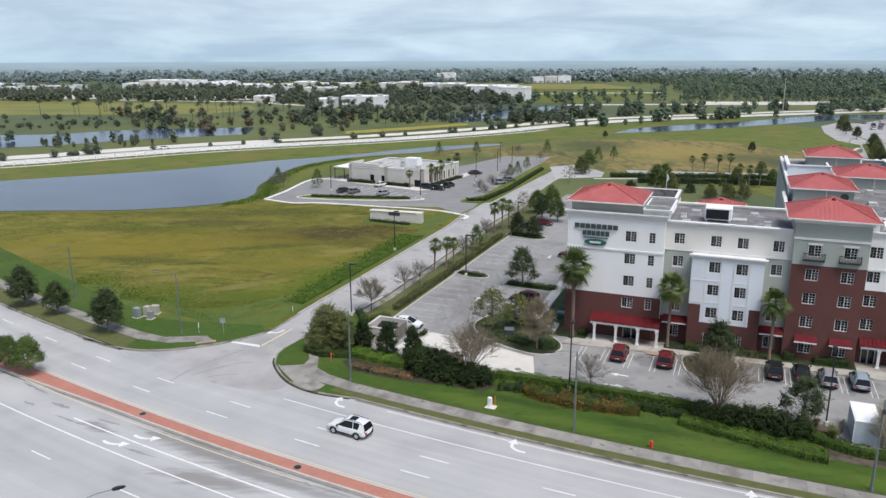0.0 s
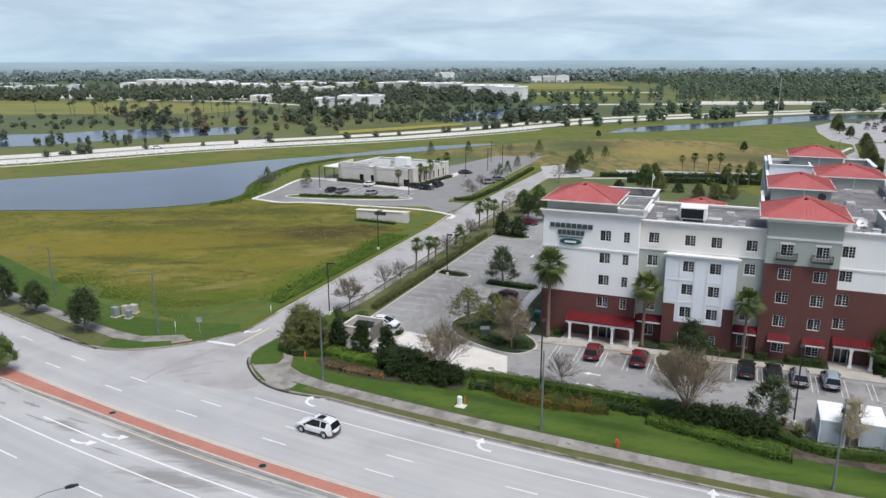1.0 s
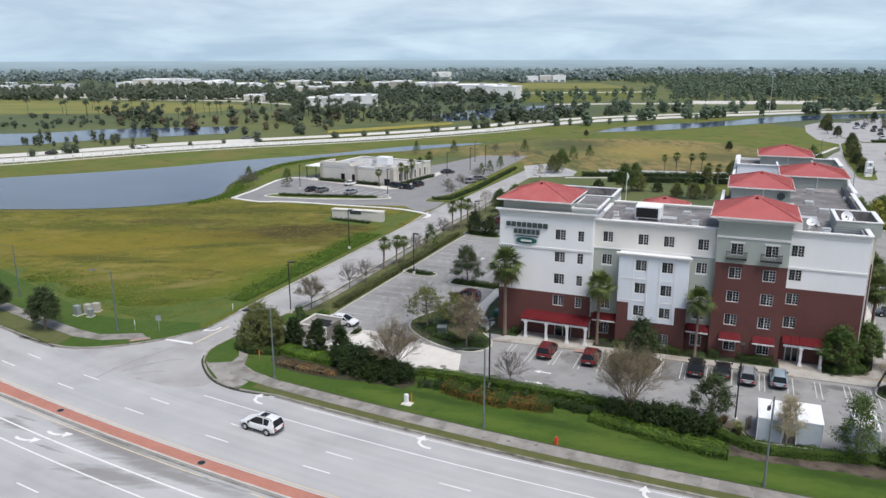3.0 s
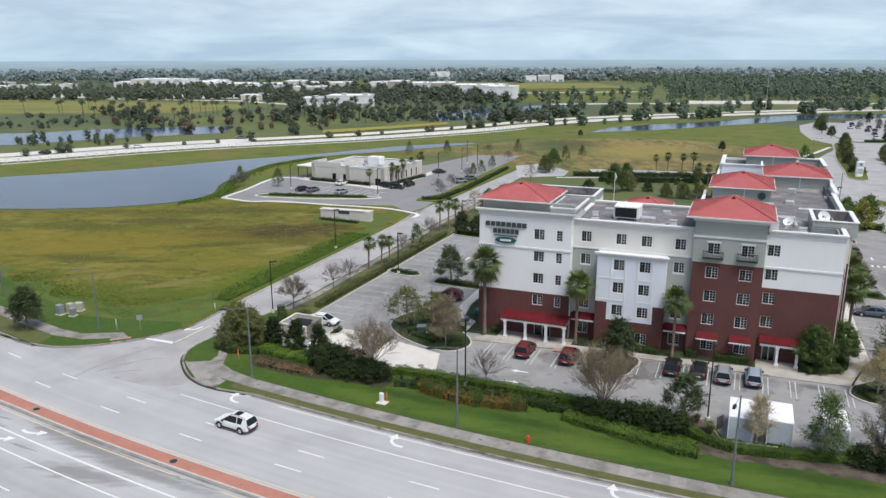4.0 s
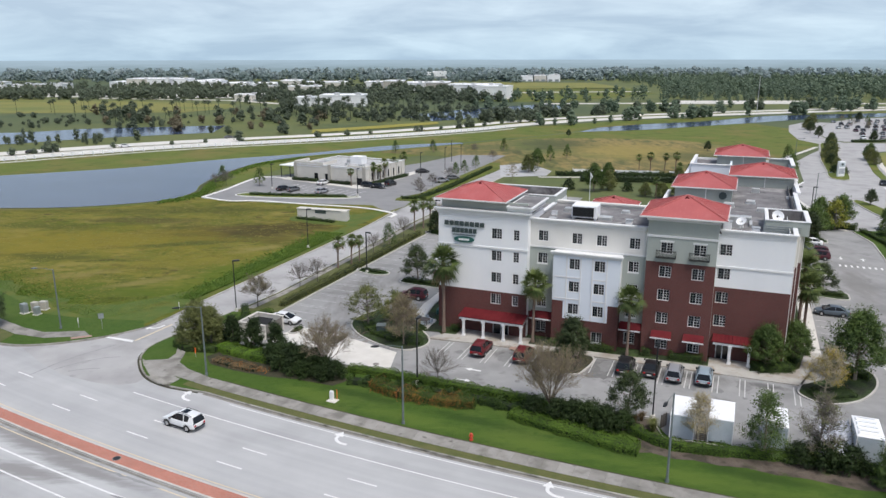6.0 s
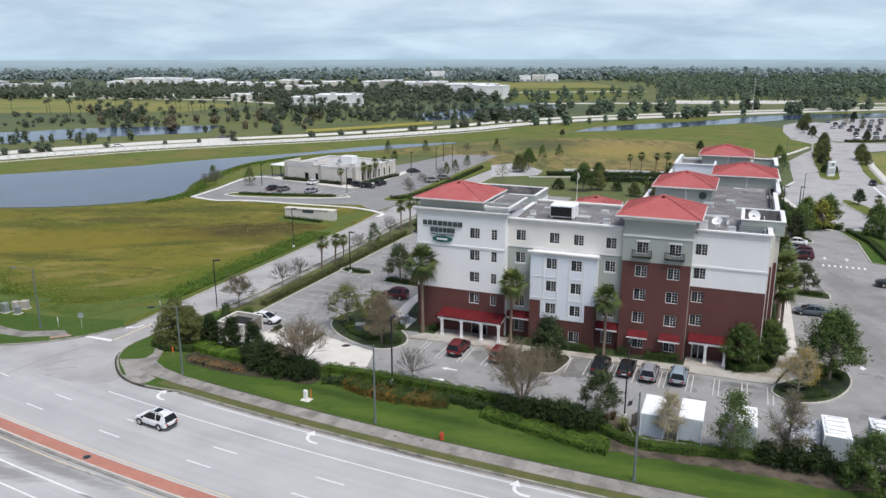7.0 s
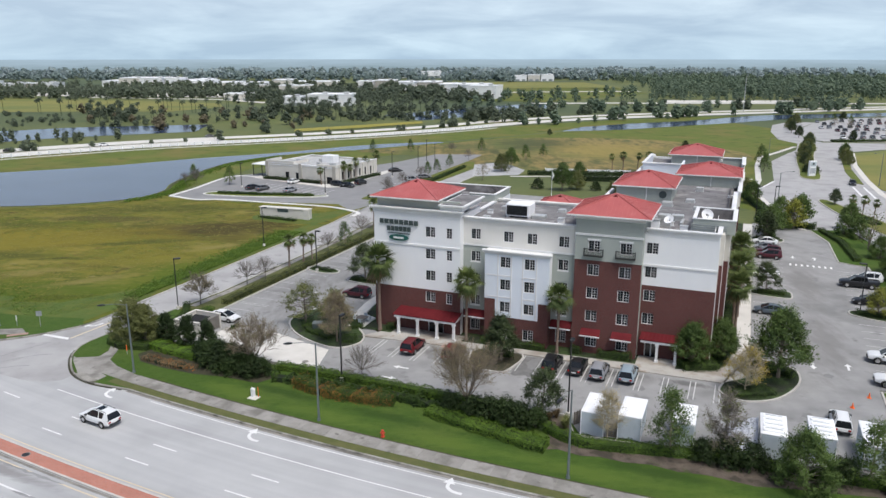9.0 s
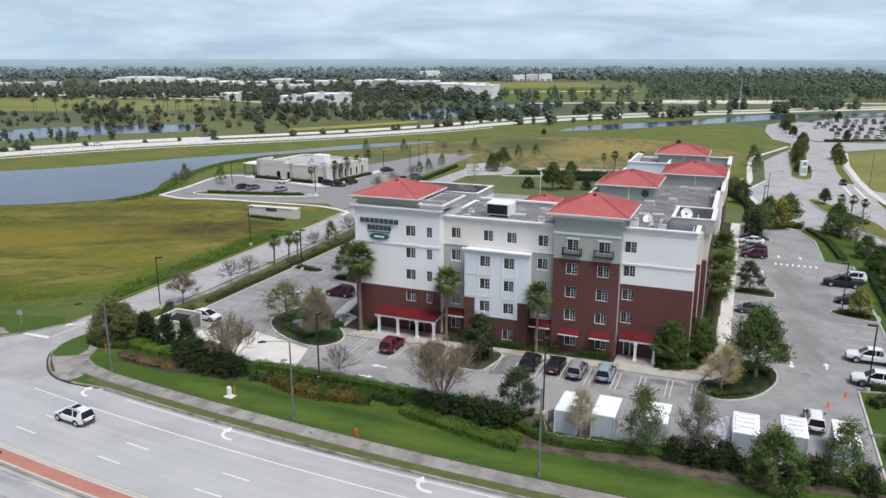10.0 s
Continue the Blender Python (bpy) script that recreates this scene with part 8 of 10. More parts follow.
# restaurant and road cars
for form, col, x, y, h, label in (
        ("sedan", WHITE, -19.6, 216.4, 60, "white sedan before the restaurant"),
        ("sedan", SILVER, -17.7, 202.0, 60, "silver sedan in the restaurant's lot"),
        ("sedan", BLACK, -29.4, 206.6, 60, "black sedan in the restaurant's lot"),
        ("sedan", GREY, -26.2, 205.2, 60, "dark grey sedan in the restaurant's lot"),
        ("suv", BLACK, -5.6, 211.0, -30, "black sport utility car by the restaurant's corner"),
        ("sedan", BLACK, -2.8, 210.0, -30, "black sedan by the restaurant's corner"),
        ("suv", BLACK, 0.6, 214.6, 62, "black sport utility car beside the restaurant"),
        ("sedan", BLACK, 9.2, 239.0, 15, "black sedan in the restaurant's side lot"),
        ("suv", SILVER, 15.6, 219.6, 25, "silver sport utility car in the side lot"),
        ("sedan", GREY, 18.9, 225.0, 25, "dark grey sedan in the side lot"),
        ("sedan", BLACK, -146.9, 291.0, 32, "dark car on the highway"),
        ("sedan", GREY, -84.0, 345.0, 30, "grey car on the highway"),
        ("sedan", BLACK, 145.5, 214.5, -115, "dark car on the eastern access road"),
        ("sedan", WHITE, -118.0, 310.0, 32, "white car on the highway")):
    car(form, col, pose(x, y, 0.07, 0, 0, h), label, "distant cars")


# ---- planting round the hotel ----
palm(*site(-19.9, 93.4), 0, 40, 1.24, LOT)
palm(*site(-7.6, 94.3), 0, 120, 1.02, LOT)
palm(*site(4.6, 94.5), 0, 220, 0.93, LOT)
for i, (u, v, s) in enumerate(((25.3, 106.5, 1.0), (25.0, 111.5, 1.14), (25.5, 117.5, 1.0), (25.1, 124.5, 1.1), (25.3, 132.0, 0.98))):
    palm(*site(u, v), 0, 70 * i, s, LOT, label="tall shaggy palm close to the hotel's side wall")
for u, v, k, s in ((-49.6, 116.1, 1, 1.0), (-48.6, 119.2, 1, 0.95), (-47.9, 121.0, 2, 0.72), (-49.0, 148, 2, 0.95), (-48.2, 151, 2, 1.0), (-47.4, 153, 2, 0.9)):
    palm(*site(u, v), k, u * 37, s, LAWN, "small fan palm on the grass strip")
for kind, u, v, s, t in (
        ("umbrella", -50.2, 93.0, 1.0, 10), ("bare_small", -49.8, 104.0, 1.05, 50), ("bare_small", -48.6, 107.5, 1.05, 90), ("thin", -47.6, 133.0, 0.8, 20), ("bare_small", -48.6, 128.0, 1.0, 200),
        ("bare_small", -48.8, 142.0, 1.1, 20), ("bronze", -47.2, 158.0, 0.8, 0), ("green", -46.0, 172.0, 0.85, 30), ("oak", -43.2, 166.0, 1.0, 80), ("green", -44.0, 178.0, 0.9, 200), ("bronze", -49.0, 170.0, 1.0, 10),
        ("oak_b", -32.4, 112.8, 0.98, 15), ("oak", -40.0, 147.0, 0.8, 35), ("oak", -43.6, 147.4, 0.9, 35), ("green", -39.0, 164.0, 0.8, 35),
        ("layered", -30.6, 91.6, 1.05, 70), ("bronze", -23.2, 87.4, 1.22, 130), ("olive_small", -27.6, 94.5, 1.0, 10),
        ("bare", -28.2, 75.9, 1.15, 0), ("bare_small", -14.4, 77.9, 1.1, 40), ("bare", -0.6, 75.9, 1.34, 120), ("oak_b", 7.2, 77.0, 0.84, 200),
        ("yellow_thin", 14.4, 74.9, 1.0, 0), ("thin", 20.4, 74.3, 1.08, 300), ("bronze_dark", 24.8, 75.6, 1.1, 70), ("bigbush", 31.9, 73.4, 0.98, 0), ("thin", 37.1, 75.4, 1.05, 140),
        ("green", 20.7, 96.5, 0.88, 15), ("green", 23.9, 99.8, 0.85, 215), ("yellow", 26.8, 91.2, 1.08, 0), ("green", 30.4, 97.0, 1.32, 100), ("oak_b", 29.6, 131.3, 0.78, 40), ("yellowgreen", 44.4, 125.2, 0.85, 20),
        ("oak", -1.2, 89.6, 1.1, 0), ("oak", 30.0, 170.0, 1.1, 20), ("green", 31.0, 175.0, 1.0, 80), ("green", 47.0, 187, 0.9, 10), ("bigbush", 50.5, 152.0, 0.9, 60), ("bigbush", 49.5, 162, 0.8, 20), ("broad", 52.5, 145, 1.0, 80), ("bigbush", 48, 178, 0.8, 200), ("bronze_dark", 48.5, 169.0, 1.25, 160), ("oak", 51, 139, 0.9, 0), ("green", 51.5, 130, 0.9, 40), ("bigbush", 50, 112, 0.9, 30), ("bigbush", 46.0, 86.0, 0.8, 90), ("oak", 48.5, 92, 1.0, 0), ("green", 37, 186, 1.1, 0), ("bigbush", 45.5, 181, 0.8, 0), ("bigbush", 33.5, 182, 0.7, 50)):
    plant(kind, *site(u, v), LOT, t, s)
for x, y, k, s, t in ((-64.9, 107.6, "oak", 1.12, 0), (-58.1, 103.9, "oak", 0.9, 120), (-47.3, 96.4, "oak", 1.1, 220), (-79, 118, "oak", 1.1, 40), (-53.6, 83.6, "green", 0.66, 30), (-50.6, 82.4, "green", 0.72, 150), (-57.5, 86.0, "green", 0.7, 250)):
    plant(k, x, y, 0.14, t, s)
for u, v, s in ((-44.2, 79.3, 1.0), (-40.5, 78.6, 1.05), (-36.5, 78.3, 1.05)):
    plant("conical", *site(u, v), LAWN, u * 31, s)
plant("broad", *site(-48.6, 77.4), LAWN, 30, 1.0)
plant("broad", *site(-47.2, 78.6), LAWN, 190, 0.86)
for u, v, s in ((-34.6, 75.6, 1.35), (-33.0, 75.9, 1.5), (-31.2, 75.3, 1.4), (-29.6, 75.2, 1.3), (-36.2, 76.4, 1.0), (-35.0, 77.0, 1.2), (-33.6, 74.3, 1.0), (-31.6, 74.0, 1.05), (-29.6, 73.9, 1.0), (-27.5, 73.8, 0.9), (-27.8, 75.0, 1.2), (-26.2, 74.8, 1.15), (-32.2, 77.0, 1.2), (-30.2, 76.8, 1.2), (0.5, 74.6, 1.2), (2.2, 74.4, 1.3), (4.0, 74.4, 1.35), (5.4, 74.6, 1.25), (7.2, 74.8, 1.1), (-2.0, 74.6, 1.1), (25.6, 74.8, 1.25), (27.6, 74.6, 1.3), (35.0, 75.2, 1.2), (39.2, 75.4, 1.2), (23.4, 74.4, 1.1)):
    plant("shrub", *site(u, v), LAWN, u * 53, s)
# hedges
hedge([site(-46.9, 94.5), site(-46.6, 113), site(-46.6, 145)], 1.1, 0.9, M_OLIVE, "clipped olive-green hedge along the car park", seed=2)
hedge(smooth_line([site(-44.2, 77.2), site(-42.2, 76.7), site(-39.6, 76.4), site(-36.4, 76.2)], 3), 2.0, 0.95, M_KELLY, "bright clipped hedge before the hollies", seed=3, density=46)
hedge([site(-25.6, 77.4), site(-21, 77.7), site(-9, 77.6), site(0, 77.2), site(4.6, 76.9)], 1.3, 0.85, M_LIME, "clipped yellow-green hedge along the kerb", seed=4, density=46)
hedge(smooth_line([site(4.6, 76.9), site(6.8, 75.9), site(9.4, 74.0), site(12.1, 73.05), site(14.7, 73.25), site(18.5, 74.0), site(22, 74.7), site(26, 75.2), site(30.0, 75.3), site(42.0, 75.8)], 3), 1.15, 0.95, M_LIME, "bright clipped hedge in front of the containers", seed=5, density=46)
hedge(smooth_line([site(-20.5, 74.4), site(-16.5, 73.4), site(-12.0, 73.6), site(-8.5, 74.2)], 3), 1.7, 1.1, M_HEDGE, "loose green shrubs with orange bloom", seed=6, size=0.24, lump=0.3)
hedge(smooth_line([site(-20.5, 74.2), site(-16.5, 73.2), site(-12.0, 73.4), site(-8.7, 74.0)], 3), 1.85, 1.14, M_FLOWER, "orange and yellow bloom on the loose shrubs", seed=7, density=15.5, size=0.15, lump=0.3, core=False, name="flower_border")
hedge([site(-24, 74.4), site(-20, 74.9), site(-8.0, 75.4), site(-2.0, 74.6)], 1.3, 0.8, M_HEDGE, "loose ornamental grasses", seed=8, size=0.4, density=22, lump=0.4, name="grasses")
hedge(smooth_line([site(-4.0, 73.7), site(0.0, 72.7), site(4.0, 71.9), site(7.4, 71.2), site(9.2, 71.0)], 3), 2.0, 0.85, M_LIME, "low spreading light-green shrubs", seed=9, size=0.25, density=44, lump=0.16)
hedge([site(-42.6, 73.7), site(-39.4, 73.2), site(-35.8, 73.2)], 1.3, 0.5, M_LEAFR, "rusty bronze border shrubs", seed=10, size=0.2, lump=0.4, name="bronze_border")
hedge([site(-42.0, 73.9), site(-39.0, 73.4), site(-34.6, 73.2)], 1.2, 0.45, M_FLOWER, "orange-brown border plants", seed=11, density=12, size=0.16, core=False, name="flower_border")
hedge([site(-50.6, 76), site(-48.5, 75.2), site(-44.3, 76.2)], 1.2, 0.85, M_HEDGE, "dark shrubs at the street corner", seed=12)
hedge([site(-47.8, 88.5), site(-46.9, 91.5)], 1.6, 0.7, M_LIME, "bright clipped shrubs behind the pen", seed=13)
hedge([site(-51.5, 91.5), site(-49.0, 88.5), site(-48.2, 86)], 1.0, 0.8, M_HEDGE, "dark clipped shrubs by the side street", seed=14)
for k, ln in enumerate(([(-31.6, 93.0), (-28.6, 89.6), (-24.4, 88.2)], [(-29, 96.5), (-25, 95.0), (-23.0, 92.6)], [(-22.4, 89.4), (-21.6, 87.4)])):
    hedge([site(*p) for p in ln], 1.8, 0.7, M_HEDGE, "low dark shrubs in the drive island", seed=20 + k, lump=0.3)
for k, (ln, w, h) in enumerate((([(-19.2, 94.3), (-18.2, 94.6)], 1.2, 0.9), ([(-5.4, 94.2), (2.8, 94.6)], 0.9, 0.9), ([(6.2, 95.3), (7.4, 95.4)], 0.8, 0.9), ([(9.6, 95.4), (13.6, 95.5)], 0.9, 0.95), ([(19.6, 95.6), (23.4, 97.4)], 2.6, 0.95), ([(23.6, 99.5), (24.4, 104)], 1.6, 0.95), ([(24.2, 104), (24.4, 150)], 1.2, 0.85), ([(25.6, 90.4), (29.4, 92.6)], 2.6, 0.5), ([(27.8, 99.6), (32.0, 97.6)], 1.2, 0.8), ([(28, 131.3), (32.4, 131.2)], 1.2, 0.7), ([(41.6, 125.6), (45.8, 125.0)], 1.4, 0.7), ([(28, 170), (32.4, 170)], 1.6, 0.6), ([(-35, 113.2), (-26.8, 113.0)], 1.5, 0.6), ([(-44.8, 116.5), (-40.4, 115.8)], 1.2, 0.4), ([(-44.8, 147.4), (-38.4, 146.8)], 1.6, 0.9), ([(42.2, 98.4), (45.6, 98.8)], 1.0, 0.8), ([(42.0, 93.5), (46.5, 97.2)], 1.6, 0.8), ([(43.0, 78.0), (42.4, 84.0)], 1.4, 0.8), ([(-4.0, 91.0), (-0.4, 91.4)], 1.4, 0.7), ([(48.6, 100.0), (48.8, 150.0)], 1.4, 0.6), ([(45.4, 158.0), (44.2, 172), (41.0, 183)], 1.4, 0.6), ([(40, 184), (28, 188)], 1.6, 1.2), ([(-38.8, 86.0), (-38.8, 87.2)], 0.7, 0.6))):
    hedge([site(*p) for p in ln], w, h, M_HEDGE, "low dark green shrubs in a planting bed", seed=30 + k, lump=0.2, name="shrub_bed", z=LOT + 0.1)
for k, (u, v, s) in enumerate(((8.7, 77.6, 1.0), (8.1, 77.0, 0.8), (10.1, 75.4, 1.15), (10.0, 76.3, 1.1))):
    rg, tuft = random.Random(200 + k), Shape()
    for i in range(160):
        a, e, ln = rg.uniform(0, 6.283), rg.uniform(0.15, 0.75), s * rg.uniform(0.7, 1.25)
        d, w = Vector((math.cos(a), math.sin(a), 0)), Vector((-math.sin(a), math.cos(a), 0)) * 0.025
        f = d * 0.12 * rg.random()
        m1, m2 = f + d * e * 0.4 * ln + Vector((0, 0, 0.7 * ln)), f + d * e * ln + Vector((0, 0, 0.95 * ln - 0.25 * e * ln))
        tuft.face(f - w, f + w, m1 + w, m1 - w).face(m1 - w, m1 + w, m2)
    thing("ornamental_grass", pose(*site(u, v), LAWN + 0.02), "dry brown-green clump of ornamental grass", "grass clump", "ornamental grasses", shape=tuft, material=M_LEAFR if k < 2 else M_OLIVE)
structure("bed_mulch_corner", slab([site(-44.6, 74.4), site(-42.6, 72.7), site(-38.8, 72.2), site(-34, 72.2), site(-30, 72.9), site(-25.4, 72.9), site(-24.4, 75), site(-30, 77.4), site(-36, 78), site(-44, 76.6)], LAWN + 0.02), M_SOIL, "dark mulch bed under the corner shrubs")
structure("bed_mulch_front", slab([site(*q) for q in ((9.2, 70.9), (10.4, 71.4), (12.6, 71.0), (14.3, 71.5), (16.6, 71.4), (19, 71.9), (21.4, 71.6), (24, 72.0), (28, 71.7), (31, 72.5), (34, 73), (41, 74.6), (41, 76.8), (11.2, 74.55), (9.5, 78.3), (8.2, 78.0), (6.6, 77.6), (7.6, 75.6), (9, 73.5))], LAWN + 0.02), M_MULCH, "brown mulch bed round the hedge")
structure("lawn_east", slab([site(41.3, 76.9), site(41.3, 97.4), site(46.6, 98.4), site(46.8, 154), site(42.2, 156.2), site(41.8, 172), site(39.2, 183), site(47, 186), site(53, 160), site(58, 100), site(58, 80)], LAWN, -0.05), M_LAWN, "grass strip east of the car park")

# tall weeds along the field's street edge, tufts over the field
rng = random.Random(77)


def scatter(name, label, count, where, size, tall, material, category="grass", z=0.08):
    s = Shape()
    for _ in range(count):
        x, y = where()
        for _ in range(2):
            a = rng.uniform(0, 6.28)
            dx, dy = math.cos(a) * size * rng.uniform(0.4, 1), math.sin(a) * size * rng.uniform(0.4, 1)
            h = tall * rng.uniform(0.5, 1.2)
            lx, ly = rng.uniform(-2.6, 2.6) * h, rng.uniform(-2.6, 2.6) * h
            s.face((x - dx, y - dy, z), (x + dx, y + dy, z), (x + dx * 0.5 + lx, y + dy * 0.5 + ly, z + h), (x - dx * 0.5 + lx, y - dy * 0.5 + ly, z + h))
    return tagged(new(name, s.mesh(name, material)), label, category, kind="stuff")


def weeds():
    v = rng.uniform(92, 140)
    u = -61.6 - 0.012 * (v - 88) - abs(rng.gauss(0, 1.2 + 0.02 * (v - 84)))
    return site(u, v)


scatter("street_weeds", "tall green weeds along the field's edge", 18000, weeds, 0.14, 0.16, M_WEED, "weeds")


def corner_weeds():
    a = rng.uniform(-13, -7.7)
    return bend(15.5 + abs(rng.gauss(0, 2.5)), a)


scatter("corner_weeds", "green weeds where the field meets the mown strip", 2600, corner_weeds, 0.13, 0.08, M_WEED, "weeds")



def shore():
    p = pond_near[rng.randrange(28, 58)]
    return p[0] + 1.2 + abs(rng.gauss(0, 1.6)), p[1] + rng.uniform(-2.5, 2.5)


scatter("shore_reeds", "dark green reeds and rank grass on the pond's bank", 3500, shore, 0.3, 0.22, M_WEED, "reeds")

# ---- the restaurant and its car park ----
rest_lot = [(-49, 196), (-46, 208), (-42, 231), (-33, 236), (-3, 250), (8, 262), (22, 284), (40, 283), (33.5, 264), (24, 236), (12, 202), (7, 186), (4.6, 173), (2.1, 176.4), (-4.4, 181.2), (-19.6, 186.2), (-33, 190.6), (-40.5, 190.6)]
structure("parking_restaurant", slab(rest_lot, 0.06), M_DARKLOT, "dark asphalt round the restaurant")
kerb("kerb_restaurant", smooth_line([(3.4, 169.5), (4.6, 172.8), (2.1, 176.2), (-4.4, 181), (-19.6, 186), (-33, 190.4), (-40.5, 190.4), (-49, 196)], 4), label="pale concrete kerb of the restaurant's drive", width=1.0, top=0.2, material=M_KERBWHITE)
kerb("kerb_restaurant_back", smooth_line([(-49, 196), (-46, 208), (-42, 229), (-33, 228)], 4), label="pale concrete kerb of the restaurant's drive", width=0.9, top=0.2, material=M_KERBWHITE)
structure("bed_restaurant", slab(smooth_line([(-40.5, 198.2), (-38.5, 201.6), (-33, 200.6), (-12, 196.4), (-7, 196.2), (-7, 194.8), (-14, 193.6), (-30, 195)], 4, closed=True), 0.2, 0.05), M_BANK, "planted strip in the restaurant's car park")
kerb("kerb_restaurant_bed", smooth_line([(-40.5, 198.2), (-38.5, 201.6), (-33, 200.6), (-12, 196.4), (-7, 196.2), (-7, 194.8), (-14, 193.6), (-30, 195)], 4, closed=True), closed=True, label="pale kerb round the planted strip", width=0.45, top=0.24, material=M_KERBWHITE)
structure("bed_restaurant_street", slab([(3.4, 191.2), (3.8, 193.9), (9.9, 201), (26, 244), (33, 262), (36, 260), (35, 246), (21, 214), (11.5, 191.5), (8, 189.8)], 0.2, 0.0), M_BANK, "planted strip between restaurant and street")
hedge([(5.0, 192.4), (9.6, 192.4), (18, 210), (32, 248)], 1.3, 0.9, M_HEDGE, "clipped hedge beside the restaurant's car park", seed=90, density=14, size=0.35)
structure("pavement_restaurant", slab([(-34, 226.5), (-8.5, 208.5), (-5, 209.5), (8.5, 240), (6.5, 242), (-7.5, 213), (-33, 230.5)], 0.2, 0.0), M_CONC, "pale walk along the restaurant's walls")
rest = thing("restaurant", pose(-6.6, 213.9, 0.1, 0, 0, -28) @ Matrix.Diagonal((0.96, 1, 0.84, 1)), "single-storey cream stucco restaurant with a white flat roof", "building")
# local x runs along the front to the left as minus, y runs back
wins = [(-19.8, -18.2, 0.6, 3.0), (-15.6, -14.0, 0.6, 3.0), (-3.6, -1.4, 0.0, 2.4)]
part("wall", wall_panel(-27.5, 0, 0, 5.9, 0, wins), M_CREAM, rest)
sw = [(y, y + 0.9, 1.2, 3.9) for y in (3, 6, 9, 12, 15, 18)]
part("wall", side_panel(0.35, 22, 0, 5.9, 0, sw), M_CREAM, rest)
part("wall", Shape().box(-27.5, 0.35, 0, -27.15, 22, 5.4), M_CREAM, rest)
part("wall", Shape().box(-27.15, 21.65, 0, -0.35, 22, 5.6), M_CREAM, rest)
for x0, x1, z0, z1 in wins:
    part("window", Shape().box(x0, 0.2, z0, x1, 0.26, z1), M_GLASS, rest, "dark glazed opening")
for y0, y1, z0, z1 in sw:
    part("window", Shape().box(-0.26, y0, z0, -0.2, y1, z1), M_GLASS, rest, "tall narrow dark window")
for x in (-27.6, -14.2, -1.2):
    part("pier", Shape().box(x, -0.25, 0, x + 1.1, 0.0, 6.3), M_TAUPE, rest)
for y in (1.6, 4.7, 7.7, 10.7, 13.7, 16.7, 19.7):
    part("pier", Shape().box(0.0, y, 0, 0.25, y + 0.7, 5.6), M_CREAM, rest)
part("roof", Shape().box(-27.15, 0.35, 4.9, -0.35, 21.65, 5.2), M_FADED, rest, "weathered grey flat roof")
part("coping", Shape().box(-27.7, -0.12, 5.9, 0.12, 0.47, 6.05).box(-0.47, 0.47, 5.9, 0.12, 22.1, 6.05).box(-27.7, 0.47, 5.4, -27.1, 22.1, 5.55).box(-27.1, 21.5, 5.6, -0.47, 22.1, 5.75), M_WHITEROOF, rest)
part("roof_house", Shape().soft_box(-13.4, 10.5, 5.2, -8.9, 13.5, 8.0, 0.1), M_WHITEROOF, rest, "white raised roof plant house")
for x, y, w, h in ((-22, 8, 2.0, 1.0), (-16, 12, 2.2, 1.2), (-13, 7, 1.2, 0.8), (-18, 18, 2.4, 1.1), (-7, 6, 1.6, 0.9), (-5, 9.5, 1.2, 0.8)):
    part("roof_unit", Shape().soft_box(x, y, 5.2, x + w, y + w * 0.8, 5.2 + h, 0.08), M_GALV, rest)
part("parapet", Shape().box(-27.4, -0.1, 5.9, -16.0, 0.3, 6.9).box(-27.4, 0.3, 5.9, -27.0, 7.0, 6.9).box(-16.4, 0.3, 5.9, -16.0, 7.0, 6.9), M_CREAM, rest, "raised stucco parapet")
part("parapet", Shape().box(-7.0, -0.1, 6.05, 0.1, 0.3, 6.6).box(-0.3, 0.3, 6.05, 0.1, 9.0, 6.6), M_CREAM, rest)
part("planting_bed", Shape().box(-27.0, -2.2, 0.0, -4.2, -0.3, 0.2), M_SOIL, rest, "dark bed along the wall")
part("patio_canopy", Shape().box(-35, 1.5, 4.3, -27.6, 12, 4.6), M_WHITEROOF, rest, "flat patio canopy")
for x, y in ((-34.7, 1.8), (-34.7, 11.6), (-31, 1.8)):
    part("canopy_post", Shape().cyl(x, y, 0, 4.3, 0.14), M_DARKMETAL, rest)

for a, b, w in (((-27, -1.3), (-17.5, -1.3), 1.6), ((-13.6, -1.3), (-5, -1.3), 1.4), ((1.3, 2.0), (1.3, 21.0), 1.5)):
    p, q = (rest.matrix_basis @ Vector((*c, 0)) for c in (a, b))
    hedge([(p.x, p.y), (q.x, q.y)], w, 0.9, M_DARKLEAF, "dark shrubs along the restaurant's wall", seed=int(98 + w * 10), density=12, size=0.35, name="shrub_bed")
for x, z in ((-27.5, 5.2), (-12.9, 5.5)):
    part("cornice", Shape().box(x, -0.1, z, x + (11.0 if x < -20 else 11.6), 0.0, z + 0.22), M_WHITEROOF, rest)
part("plinth", Shape().box(-27.55, -0.08, 0, -15.7, 0.0, 0.9).box(-13.9, -0.08, 0, -3.7, 0.0, 0.9), M_TAUPE, rest, "darker stone plinth")
rb = new("marking_restaurant_bays")
tagged(rb, "white bay lines of the restaurant's car park", "marking", kind="structure")
for i in range(10):
    x, y = -30.5 + i * 2.35, 208.6 - i * 1.15
    part("bay_line", ribbon([(x, y), (x + 3.6, y + 8.4 - i * 0.25)], 0.16, 0.075, None), M_PAINT, rb)
for i in range(10):
    x, y = 6.5 + i * 1.9, 206 + i * 5.3
    part("bay_line", ribbon([(x, y), (x + 4.6, y - 1.7)], 0.16, 0.075, None), M_PAINT, rb)
